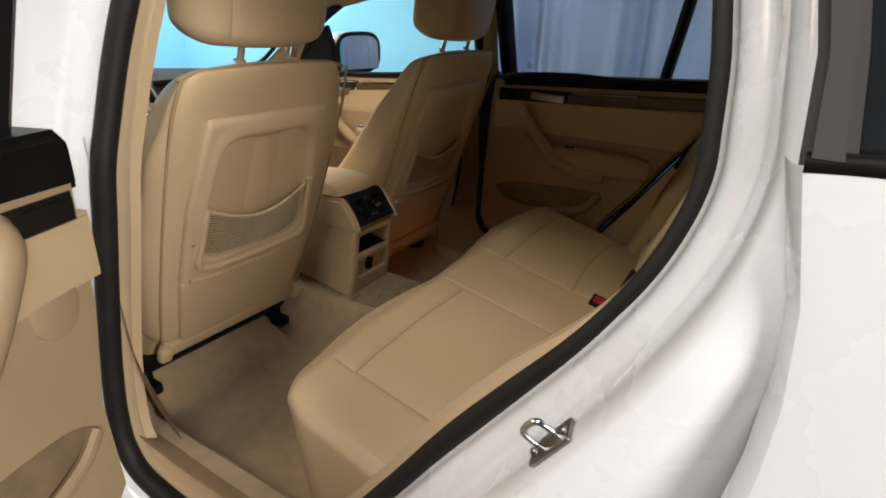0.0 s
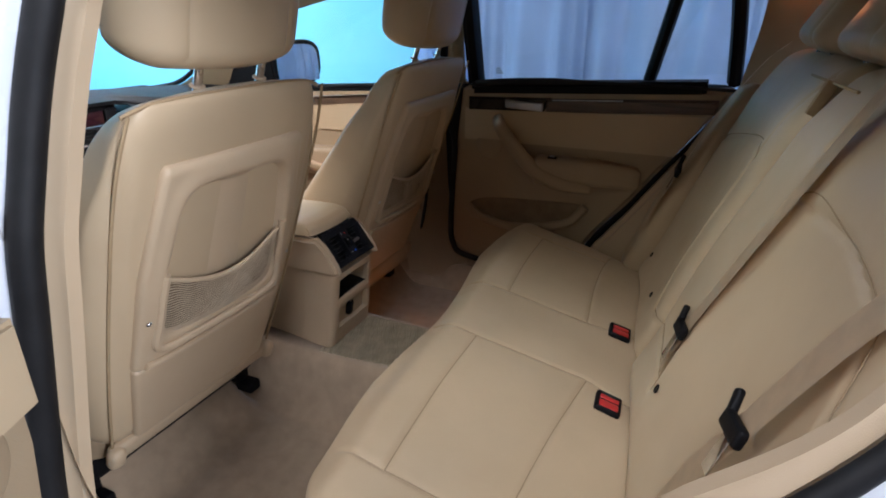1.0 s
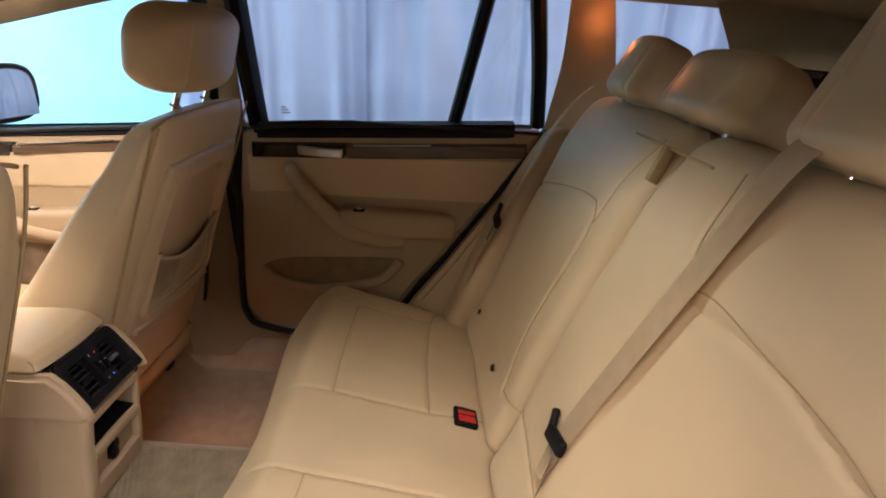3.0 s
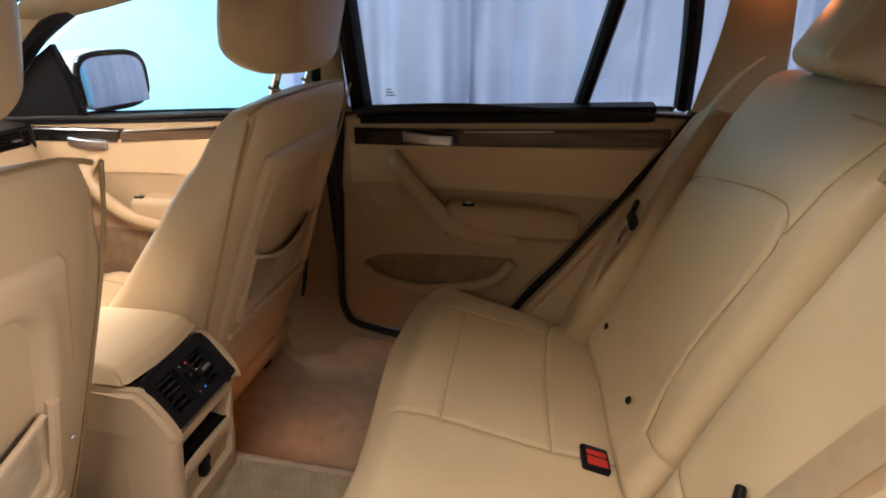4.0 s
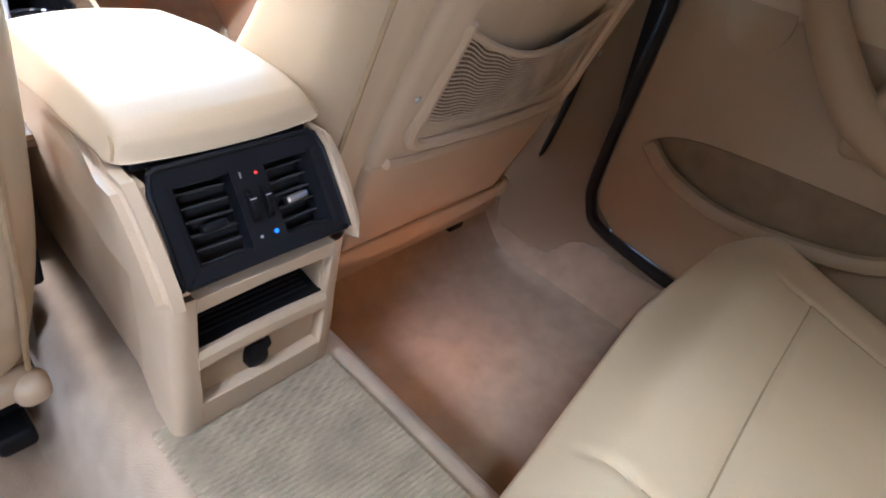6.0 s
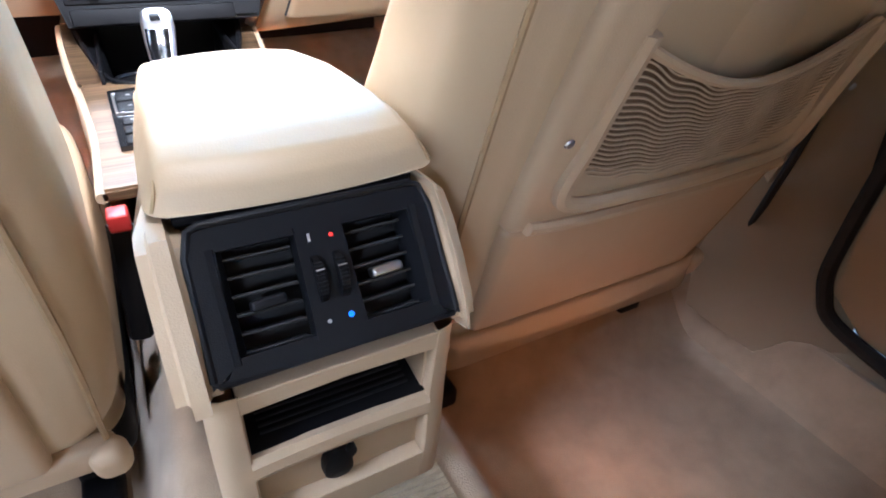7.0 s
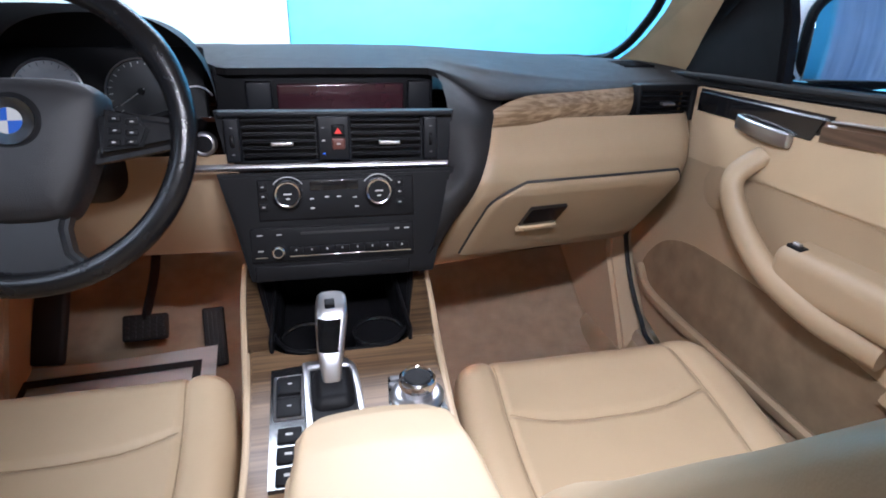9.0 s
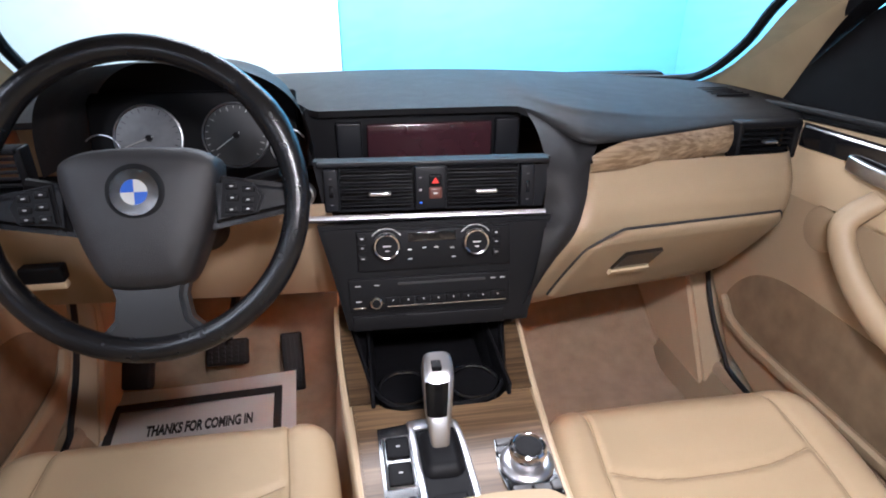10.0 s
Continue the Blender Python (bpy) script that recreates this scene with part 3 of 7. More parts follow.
inner = lip + (0.022 + 0.012 * smooth01((-0.3 - lip[:, 1]) / 0.2) - 0.022 * smooth01((-0.80 - lip[:, 1]) / 0.10))[:, None] * (cen - lip) / np.linalg.norm(cen - lip, axis=1)[:, None] * [0.2, 1, 1] + [0.012, 0, 0]
part("seal_trim", from_grid([lip, (lip + inner) / 2 + [0.004, 0, 0], inner, inner + [0.02, 0, 0]], close_v=True), PLASTIC, car, "beige trim edge inside the door seal")


def flange(steps, name, label):
    """The painted frame outside the seal: rings that grow outward from the opening."""
    rings = []
    for grow, out in steps:
        ring = []
        c = np.array([-0.53, 1.03])
        for y, z in spline([(y, z) for y, z in OPENING], 180, closed=True):
            d = np.array([y, z]) - c
            d /= np.linalg.norm(d)
            yy, zz = y + grow * d[0], z + grow * d[1]
            ring.append((-seal_x(z) - out, yy, zz))
        rings.append(ring)
    return part(name, from_grid(rings, close_v=True), PAINT, car, label)


flange([tuple(p) for p in spline([(0.004, 0.0), (0.014, 0.010), (0.020, 0.030), (0.034, 0.042), (0.050, 0.047), (0.056, 0.066), (0.062, 0.092), (0.070, 0.108), (0.082, 0.113), (0.115, 0.108), (0.16, 0.085), (0.22, 0.06)], 44)], "door_frame", "white painted door frame with stepped flanges")
# outer quarter panel behind the opening
rows = []
for z in np.linspace(0.60, 1.338, 60):
    k = float(np.interp(z, [0.60, 0.75, 0.90, 1.0, 1.06, 1.12, 1.18, 1.25, 1.34], [-0.70, -0.85, -0.96, -1.012, -1.026, -1.034, -1.036, -1.030, -1.010]))
    bulge = -0.862 - 0.020 * math.sin(min(1.0, (1.34 - z) / 0.6) * math.pi / 2)
    rows.append([(bulge + 0.028, k + 0.006, z), (bulge + 0.008, k + 0.001, z), (bulge + 0.001, k - 0.005, z)] + [(bulge - 0.006 * math.sin(i / 14 * 3), k - 0.014 - i * 0.09, z) for i in range(15)])
part("quarter_panel", from_grid(rows), PAINT, car, "white painted rear quarter panel")
part("quarter_moulding", tube(spline([(-0.858, -1.016, 1.340), (-0.858, -1.10, 1.344), (-0.85, -1.5, 1.35), (-0.82, -2.1, 1.35)], 24), 0.0062, 10, flat=1.1), BLACK, car, "black rubber waist moulding")
q = part("quarter_window", slab([(-1.035, 1.34), (-1.027, 1.40), (-1.005, 1.50), (-1.9, 1.50), (-2.1, 1.34)], -0.846, -0.842, "x", 0.001), TINT, car, "dark tinted quarter window")
q.visible_shadow = False
part("quarter_window_frame", slab([(-1.013, 1.338), (-1.008, 1.40), (-0.985, 1.50), (-1.010, 1.50), (-1.032, 1.40), (-1.042, 1.338)], -0.864, -0.845, "x", 0.006, seg=4), GREYGLOSS, car, "satin black quarter window frame")
# wheels that carry the car
for s in (-1, 1):
    for y in (1.47, -1.32):
        side = pose(s * 0.80, y, 0.36, 0, 90 * s, 0)
        tyre = part("tyre", lathe([(0.235, -0.11), (0.30, -0.122), (0.345, -0.115), (0.359, -0.09), (0.360, 0.0), (0.359, 0.09), (0.345, 0.115), (0.30, 0.122), (0.235, 0.11)], 48, side), RUBBER, car, "black rubber tyre")
        part("rim", lathe([(0.0001, 0.06), (0.05, 0.07), (0.07, 0.05), (0.18, 0.06), (0.22, 0.085), (0.238, 0.105), (0.238, -0.105), (0.15, -0.09), (0.0001, -0.09)], 40, side), SATIN, tyre, "silver wheel rim")
# striker
ang = basis((-0.857, -0.886, 1.066), (-0.268, 0.799, 0.538), (0.0, -0.558, 0.83), (0.963, 0.223, 0.150))  # x out of the frame, y along the plate
part("striker_plate", box(-0.002, 0.003, -0.028, 0.028, -0.013, 0.013, 0.002, ang), STEEL, car, "zinc door striker plate")
loop = [(0, 0.012, 0), (0.014, 0.0122, 0), (0.024, 0.010, 0), (0.0265, 0.0, 0), (0.024, -0.010, 0), (0.014, -0.0122, 0), (0, -0.012, 0)]
part("striker_loop", tube([tuple(ang @ Vector(p)) for p in spline(loop, 30)], 0.0034, 10), CHROME, car, "bright steel striker loop")
for dy in (-0.0215, 0.0215):
    part("striker_bolt", lathe([(0.0001, 0.003), (0.003, 0.003), (0.0042, 0.0015), (0.0042, 0)], 14, ang @ pose(0.003, dy, 0, 0, 90, 0)), STEEL, car)
# white outer face of the B pillar
rows = []
for z in np.linspace(0.5, 1.55, 24):
    x = seal_x(z)
    e = float(np.interp(z, [0.5, 0.61, 0.73, 0.95, 1.15, 1.33, 1.42, 1.55], [0.05, 0.075, 0.068, 0.032, 0.005, -0.010, -0.032, -0.08]))
    rows.append([(-(x + 0.012), e, z), (-(x + 0.03), e + 0.03, z), (-(x + 0.05), e + 0.05, z), (-(x + 0.085), e + 0.06, z), (-(x + 0.095), e + 0.10, z), (-(x + 0.095), e + 0.20, z)])
part("b_pillar", from_grid(rows), PAINT, car, "white painted door pillar")
for s in (-1, 1):
    part("kick_panel", slab([(1.00, 0.48), (1.60, 0.48), (1.60, 1.10), (1.19, 1.10), (1.19, 0.90), (1.14, 0.70)], s * 0.655, s * 0.76, "x", 0.01), PLASTIC, car, "beige kick panel beside the footwell")


# ---- doors ----
def car_door(name, label, s, outline, belt, wood, black_end, handle, pull, arm, speaker, pocket, glass_poly, frame_lines, switch, seal=True):
    """A door's inside. s: +1 right, -1 left side; lines are in y, z."""
    d = thing(name, (s * 0.75, outline[0][0], 0.55), label, "car door")
    x0, x1 = s * 0.70, s * 0.80
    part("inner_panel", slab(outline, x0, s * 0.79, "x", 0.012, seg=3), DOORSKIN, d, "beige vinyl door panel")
    xi = lambda k: s * (0.70 - k)  # noqa: E731
    # padded upper field under the waist line
    (ya, yb), zt = belt, 1.128
    low = 0.985
    tail = np.interp(low, [0.84, 1.11], [-0.545, -0.725]) if yb < -0.5 else yb
    part("upper_pad", slab([(ya + 0.02, 1.085), (yb - 0.02, 1.098), (tail, low), (ya + 0.02, low)], xi(0.007), s * 0.72, "x", 0.006, seg=4), LEATHER, d, "padded beige leather field")
    # black waist moulding
    part("waist_moulding", slab([(ya, 1.115), (yb, 1.128), (yb, 1.155), (ya, 1.138)] if ya > 0.3 else [(ya, 1.120), (yb, 1.140), (yb, 1.185), (ya, 1.165)] if seal else [(ya + 0.02, 1.120), (yb, 1.140), (yb, 1.20), (ya, 1.205), (ya + 0.02, 1.185)], xi(0.004), s * 0.785, "x", 0.012, seg=3), BLACK, d, "black soft waist moulding")
    (wa, wb), (ba, bb) = wood, black_end
    trim = part("trim_strip", slab([(wa, 1.082), (wb, 1.098), (wb, 1.130 if ya > 0.3 else 1.138), (wa, 1.118 if ya > 0.3 else 1.124)], xi(0.012), s * 0.74, "x", 0.007, seg=3), WOODDOOR, d, "glossy dark brown wood trim strip")
    # the veneer's highlight is drawn as a silver bar
    part("trim_highlight", slab([(wa - 0.02, 1.119), (wb + 0.25, 1.125), (wb + 0.25, 1.1275), (wa - 0.02, 1.1215)], xi(0.0135), s * 0.72, "x", 0.0005, seg=1), SATIN, trim, "thin bright inlay line")
    part("handle_bowl", slab([(ba, 1.075), (bb, 1.080), (bb - 0.02, 1.126), (ba, 1.122)], xi(0.010), s * 0.74, "x", 0.007, seg=3), GLOSS, d, "gloss black handle surround")
    hm = basis((xi(0.022), (handle[0] + handle[1]) / 2, handle[2]), (s, 0, 0), (0, s, 0.06 * s), (0, 0, 1))
    part("door_handle", soft(0.006, abs(handle[1] - handle[0]) / 2, 0.013, 0.005, (1, 8, 2), lambda q: q + np.stack([0.008 * (q[:, 1] / 0.06) ** 2, 0 * q[:, 0], 0 * q[:, 0]], 1), 3, hm), SATIN, d, "satin silver door handle")
    # pull grip running into the arm rest
    P = spline([(xi(0.004), pull[0][0], pull[0][1])] + [(xi(0.045), y, z) for y, z in pull[1:-1]] + [(xi(0.03), pull[-1][0], pull[-1][1])], 40)
    t = np.linspace(0, 1, len(P))
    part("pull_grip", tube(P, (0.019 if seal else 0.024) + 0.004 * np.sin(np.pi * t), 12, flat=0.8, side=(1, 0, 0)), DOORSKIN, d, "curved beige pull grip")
    (aa, ab), za = arm, arm_h(arm)
    L = abs(ab - aa) / 2

    def arm_shape(q):
        q = q.copy()
        u = q[:, 1] / L
        end = np.clip((-u - 0.15) / 0.85, 0, 1) ** 1.5
        q[:, 0] *= 1 - 0.80 * end
        q[:, 2] *= 1 - 0.45 * end
        q[:, 2] += -0.018 * (u**2) * (q[:, 2] < 0)
        return q

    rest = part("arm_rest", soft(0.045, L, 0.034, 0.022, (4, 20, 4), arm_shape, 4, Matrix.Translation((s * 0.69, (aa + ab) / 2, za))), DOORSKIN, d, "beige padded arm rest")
    part("window_switch", box(s * 0.664 - 0.008, s * 0.664 + 0.008, switch - 0.015, switch + 0.015, za + 0.026, za + 0.036, 0.003), BLACK, rest, "black window switch")
    part("switch_key", box(s * 0.664 - 0.004, s * 0.664 + 0.004, switch - 0.006, switch + 0.008, za + 0.034, za + 0.040, 0.002), SATIN, rest, "silver switch key")
    # loudspeaker disc
    part("speaker_cover", lathe([(0.0001, 0.004), (0.036, 0.004), (0.041, 0.002), (0.042, -0.003)], 36, pose(xi(0.001), speaker[0], speaker[1], 0, -90 * s, 0)), DOORSKIN, d)
    # door pocket: a flat patch coloured as its shaded hollow, with a raised lip
    c = pocket
    hollow = spline(c, 60, closed=True)
    part("pocket_hollow", slab([tuple(p) for p in hollow], xi(0.0015), s * 0.72, "x", 0.001, seg=1), POCKETSHADE, d, "tan felt inside of the door pocket")
    lip = spline([(xi(0.012), y, z) for y, z in c[len(c) // 2 - 1:]] + [(xi(0.006), c[0][0], c[0][1])], 40)
    part("pocket_lip", tube(lip, 0.011, 8, flat=1.3), DOORSKIN, d, "beige pocket lip")
    # rubber seal round the panel
    if seal:
        ring = spline([(s * 0.696, y - 0.004 * (y < -0.3), z) for y, z in outline], 120, closed=True)
        part("panel_seal", tube(ring, (0.0045 + 0.006 * smooth01((ring[:, 1] + 0.42) / 0.12)) if ya < 0.3 else 0.006, 8, closed=True), RUBBER, d, "black rubber seal round the door panel")
    # window
    for gp in glass_poly:
        bm = bmesh.new()
        vs = [bm.verts.new((s * side_x(z), y, z)) for y, z in gp]
        bm.faces.new(vs)
        bmesh.ops.solidify(bm, geom=bm.faces, thickness=0.004)
        g = part("window_glass", bm, WINDOW, d, "clear window glass", smooth=False)
        g.visible_shadow = False
    for line, w in frame_lines:
        part("window_frame", tube(spline([(s * (side_x(z) - 0.01), y, z) for y, z in line], 20), w, 8, flat=1.6, side=(1, 0, 0)), BLACK, d, "black window frame")
    # small maker's mark etched into the glass, as plain bars
    for k in range(3):
        gy, gz = glass_poly[0][0]
        part("glass_mark", slab([(gy - 0.035, gz + 0.022 + 0.007 * k), (gy - 0.058 + 0.005 * k, gz + 0.022 + 0.007 * k), (gy - 0.058 + 0.005 * k, gz + 0.025 + 0.007 * k), (gy - 0.035, gz + 0.025 + 0.007 * k)], s * (side_x(gz) - 0.009), s * (side_x(gz) - 0.0085), "x", 0), GREY, d, smooth=False)
    # painted outer skin
    part("outer_skin", slab([(y, z) for y, z in outline], s * 0.86, s * 0.88, "x", 0.01), PAINT, d)
    return d


def arm_h(arm):
    return 0.925 if arm[0] < 0.3 and arm[0] < 0 else 0.905



REAR_OUT = [(0.012, 1.155), (0.035, 0.95), (0.048, 0.72), (0.040, 0.62), (-0.02, 0.575), (-0.28, 0.55), (-0.37, 0.61), (-0.452, 0.745), (-0.528, 0.84), (-0.74, 1.11), (-0.768, 1.165)]
REAR_POCKET = [(-0.02, 0.775), (-0.07, 0.808), (-0.20, 0.822), (-0.41, 0.825), (-0.36, 0.765), (-0.27, 0.735), (-0.16, 0.722), (-0.07, 0.742)]
REAR_GLASS = [[(-0.035, 1.165), (-0.520, 1.18), (-0.595, 1.475), (-0.03, 1.475)], [(-0.555, 1.182), (-0.745, 1.20), (-0.715, 1.475), (-0.63, 1.475)]]
REAR_LINES = [([(-0.008, 1.15), (-0.008, 1.30), (-0.012, 1.48)], 0.026), ([(-0.537, 1.16), (-0.575, 1.32), (-0.612, 1.48)], 0.018), ([(-0.765, 1.18), (-0.75, 1.32), (-0.725, 1.48)], 0.020), ([(-0.01, 1.485), (-0.4, 1.495), (-0.73, 1.48)], 0.016)]


def rear_door(name, label, s, seal=True):
    return car_door(name, label, s, REAR_OUT, (-0.02, -0.70), (-0.262, -0.735), (-0.015, -0.255), (-0.135, -0.255, 1.102),
                    [(-0.11, 1.055), (-0.135, 1.035), (-0.185, 0.975), (-0.25, 0.92), (-0.33, 0.893), (-0.42, 0.885)], (-0.24, -0.560), (-0.085, 0.974), REAR_POCKET, REAR_GLASS, REAR_LINES, -0.30, seal)


settle(rear_door("rear_door", "closed rear car door with beige panel and dark wood strip", 1), body_line)

FRONT_OUT = [(1.16, 1.125), (1.18, 0.95), (1.13, 0.72), (1.02, 0.58), (0.90, 0.54), (0.30, 0.54), (0.20, 0.58), (0.155, 0.75), (0.125, 1.0), (0.10, 1.15)]
FRONT_POCKET = [(1.06, 0.70), (0.98, 0.80), (0.80, 0.825), (0.45, 0.80), (0.25, 0.75), (0.30, 0.66), (0.70, 0.655), (0.98, 0.66)]
FRONT_GLASS = [[(0.12, 1.145), (0.98, 1.125), (0.84, 1.36), (0.60, 1.465), (0.10, 1.48)]]
FRONT_LINES = [([(0.105, 1.15), (0.095, 1.30), (0.08, 1.48)], 0.024), ([(1.17, 1.16), (0.92, 1.345), (0.70, 1.455)], 0.020), ([(0.70, 1.465), (0.4, 1.485), (0.08, 1.49)], 0.016)]


def front_door(name, label, s):
    d = car_door(name, label, s, FRONT_OUT, (1.0, 0.15), (0.68, 0.13), (0.97, 0.685), (0.845, 0.720, 1.083),
                 [(0.775, 1.045), (0.785, 1.0), (0.75, 0.94), (0.67, 0.885), (0.56, 0.86), (0.46, 0.852)], (0.66, 0.18), (0.865, 0.955), FRONT_POCKET, FRONT_GLASS, FRONT_LINES, 0.63)
    part("mirror_triangle", slab([(1.15, 1.12), (0.83, 1.128), (0.85, 1.25), (0.89, 1.345), (0.95, 1.31)], s * 0.742, s * 0.775, "x", 0.008), BLACK, d, "black plastic corner cover inside the mirror")
    return d


settle(front_door("front_door", "closed front car door with beige panel and dark wood strip", 1), body_line)
settle(front_door("front_door", "closed driver's door with beige panel and pocket", -1), body_line)
OPENING_PARTS = ("door_seal", "seal_trim", "door_frame", "quarter_panel", "quarter_moulding", "quarter_window", "quarter_window_frame", "tyre", "rim", "striker_plate", "striker_loop", "striker_bolt", "b_pillar", "door_check", "carpet", "floor_pan", "kick_panel", "firewall", "scuttle_panel", "bonnet", "wiper", "windscreen", "windscreen_edge", "a_pillar_trim")


# open rear door, swung out about its hinge
OPEN_OUT = [(0.060, 1.155), (0.055, 0.95), (0.022, 0.80), (0.030, 0.62), (-0.035, 0.56)] + REAR_OUT[5:]
opened = car_door("open_rear_door", "open rear car door with beige panel and black frame", -1, OPEN_OUT, (0.045, -0.70), (-0.262, -0.735), (0.040, -0.255), (-0.135, -0.255, 1.102),
                  [(-0.085, 1.11), (-0.115, 1.09), (-0.165, 1.01), (-0.23, 0.94), (-0.32, 0.90), (-0.42, 0.885)], (-0.24, -0.62), (-0.03, 0.974), REAR_POCKET, REAR_GLASS, REAR_LINES, -0.30, False)
hinge = Vector((-0.90, 0.10, 0.0))
settle(opened, body_line)
opened.matrix_basis = Matrix.Translation((-0.90, 0.075, 0.0)) @ pose(0, 0, 0, 0, 0, -66) @ Matrix.Translation(-hinge) @ opened.matrix_basis
part("door_check", join(box(-0.85, -0.80, 0.092, 0.106, 0.825, 0.852, 0.005), box(-0.812, -0.795, 0.088, 0.112, 0.818, 0.862, 0.005)), BLACK, car, "black door check strap")


settle(car, body_line, OPENING_PARTS)


# ---- outside mirror ----
def wing_mirror(s):
    w = thing("wing_mirror", (s * 0.88, 0.98, 1.13), "white wing mirror with black inner rim", "mirror")

    def bowl(q):
        q = q.copy()
        q[:, 1] += 0.05 * (1 - (q[:, 0] / 0.125) ** 2) * (q[:, 1] > 0) - 0.02 * np.abs(q[:, 0] / 0.125) ** 3
        q[:, 2] *= 1 - 0.10 * (q[:, 0] * s / 0.125 < 0) * np.abs(q[:, 0] / 0.125)
        return q

    base = pose(s * 1.03, 1.0, 1.217, 0, 0, -8 * s) @ Matrix.Scale(1.12, 4)
    part("housing", soft(0.125, 0.05, 0.085, 0.045, (8, 4, 6), bowl, 5, base), PAINT, w, "white painted mirror housing")
    part("rim", tube([base @ Vector((0.118 * math.copysign(abs(math.cos(a)) ** 0.6, math.cos(a)), -0.052, 0.078 * math.copysign(abs(math.sin(a)) ** 0.6, math.sin(a)))) for a in np.linspace(0, 2 * np.pi, 64, endpoint=False)], 0.010, 8, closed=True), BLACK, w, "black plastic rim")
    part("mirror_pane", soft(0.112, 0.003, 0.072, 0.0029, (1, 1, 1), None, 2, base @ pose(0, -0.056, 0, -3, 0, 0)), MIRROR, w, "mirror glass")
    part("foot", tube(spline([(s * 0.79, 1.06, 1.13), (s * 0.84, 1.03, 1.135), (s * 0.92, 1.0, 1.15)], 12), 0.03, 10, flat=0.7), BLACK, w, "black mirror foot")
    return w


wing_mirror(1)


# ---- front seats ----
def front_seat(label, cx, y0, s, z0):
    """s: +1 passenger, -1 driver; y0: where the back panel stands at 0.876 m."""
    seat = thing("bucket_seat", (cx, y0 + 0.3, 0.44), label, "car seat", "front seats")
    U = Vector((0, -0.3935, 0.9193))
    N = Vector((0, -0.9193, -0.3935))  # to the rear
    B = basis((cx, y0, z0), (1, 0, 0), N, U)  # x across, y to the rear, z up along the back

    def back_shape(q):
        q = q.copy()
        x, t, v = q[:, 0] / 0.21, q[:, 1] / 0.10, q[:, 2]
        h = np.clip((v + 0.33) / 0.66, 0, 1)
        half = 0.205 + 0.012 * np.sin(np.pi * np.clip(h * 1.05, 0, 1)) - 0.03 * smooth01((h - 0.72) / 0.28) - 0.008 * smooth01((0.25 - h) / 0.25)
        thick = np.interp(h, [0, 0.3, 0.4, 0.65, 0.85, 1], [0.25, 0.20, 0.175, 0.125, 0.09, 0.085])
        front = 0.5 * (1 - t)  # 0 at the rear face, 1 at the front
        bolster = 0.035 * (np.abs(x) ** 3) * (1 - 0.6 * h) - 0.02
        out = q
        grow = 1 - 0.04 * front * (1 - 0.3 * h)
        out[:, 0] = x * half * grow
        out[:, 1] = -front * (thick + bolster * front) - 0.010 * (np.abs(x) ** 4) * (1 - front)
        out[:, 2] = v * 0.945 + 0.132 - 0.035 * smooth01((0.25 - h) / 0.25) - 0.016 * x**2 * h - 0.035 * front * smooth01((h - 0.8) / 0.2)
        rear = (1 - front) > 0.6
        g = seam_line(np.stack([out[:, 0], out[:, 2]], 1), [(-0.172, -0.17), (-0.178, 0.2), (-0.165, 0.40), (-0.155, 0.475)], 0.004) + seam_line(np.stack([out[:, 0], out[:, 2]], 1), [(0.172, -0.17), (0.178, 0.2), (0.165, 0.40), (0.155, 0.475)], 0.004)
        out[:, 1] -= 0.003 * g * rear
        return out

    back = part("backrest", soft(0.21, 0.10, 0.33, 0.045, (56, 10, 60), back_shape, 6, B), LEATHER, seat, "beige leather backrest")
    # dark joint between the hard back panel and the leather sides
    for sx in (-1, 1):
        w0 = 0.187
        part("panel_joint", tube([tuple(B @ Vector((sx * x, -0.0075, z))) for x, z in spline([(w0 - 0.006, -0.19), (w0 + 0.002, 0.0), (w0 + 0.004, 0.2), (w0 - 0.004, 0.35), (w0 - 0.016, 0.42)], 24)], 0.0024, 6), THREAD, back)
    # piping over the top edge
    part("piping", tube([B @ Vector((x, -0.012 - 0.006 * (x / 0.17) ** 2, 0.436 - 0.020 * (abs(x) / 0.17) ** 3)) for x in np.linspace(-0.172, 0.172, 24)], 0.0025, 6), THREAD, back)

    # hard back panel with a hollow for the map pocket
    def panel_shape(q):
        q = q.copy()
        x, v = q[:, 0] / 0.155, (q[:, 2] + 0.172) / 0.344
        q[:, 0] = q[:, 0] * (0.93 + 0.07 * v)
        rear = q[:, 1] > 0
        d = ((np.abs(q[:, 0]) / 0.126) ** 7 + (np.abs(q[:, 2] - 0.008) / 0.147) ** 7) ** (1 / 7)
        hollow = smooth01((1.0 - d) / 0.13)
        q[:, 1] += rear * (0.004 * (1 - hollow) * smooth01((1.20 - d) / 0.16) - 0.020 * hollow)
        bulge = 0.012 * np.exp(-((q[:, 0] / 0.06) ** 2)) * smooth01((q[:, 2] + 0.1) / 0.05) * hollow
        q[:, 1] += rear * bulge
        return q

    P = B @ Matrix.Translation((0, -0.001, 0.178))
    panel = part("back_panel", soft(0.166, 0.012, 0.186, 0.011, (64, 1, 70), panel_shape, 4, P), PLASTIC, seat, "beige hard plastic back panel")
    # net between a cord and the lower lip
    w = 0.116

    def net_pt(u, v):
        """u across 0..1, v up 0..1."""
        x = (u - 0.5) * 2 * w * (0.97 + 0.03 * v)
        top = 0.165 - 0.035 * math.sin(math.pi * u)
        z = 0.034 + v * (top - 0.034)
        return B @ Vector((x, 0.010 + 0.010 * math.sin(math.pi * u) * (0.4 + 0.6 * v), z))

    cords = []
    lines = 25
    for j in range(lines + 1):
        pts = []
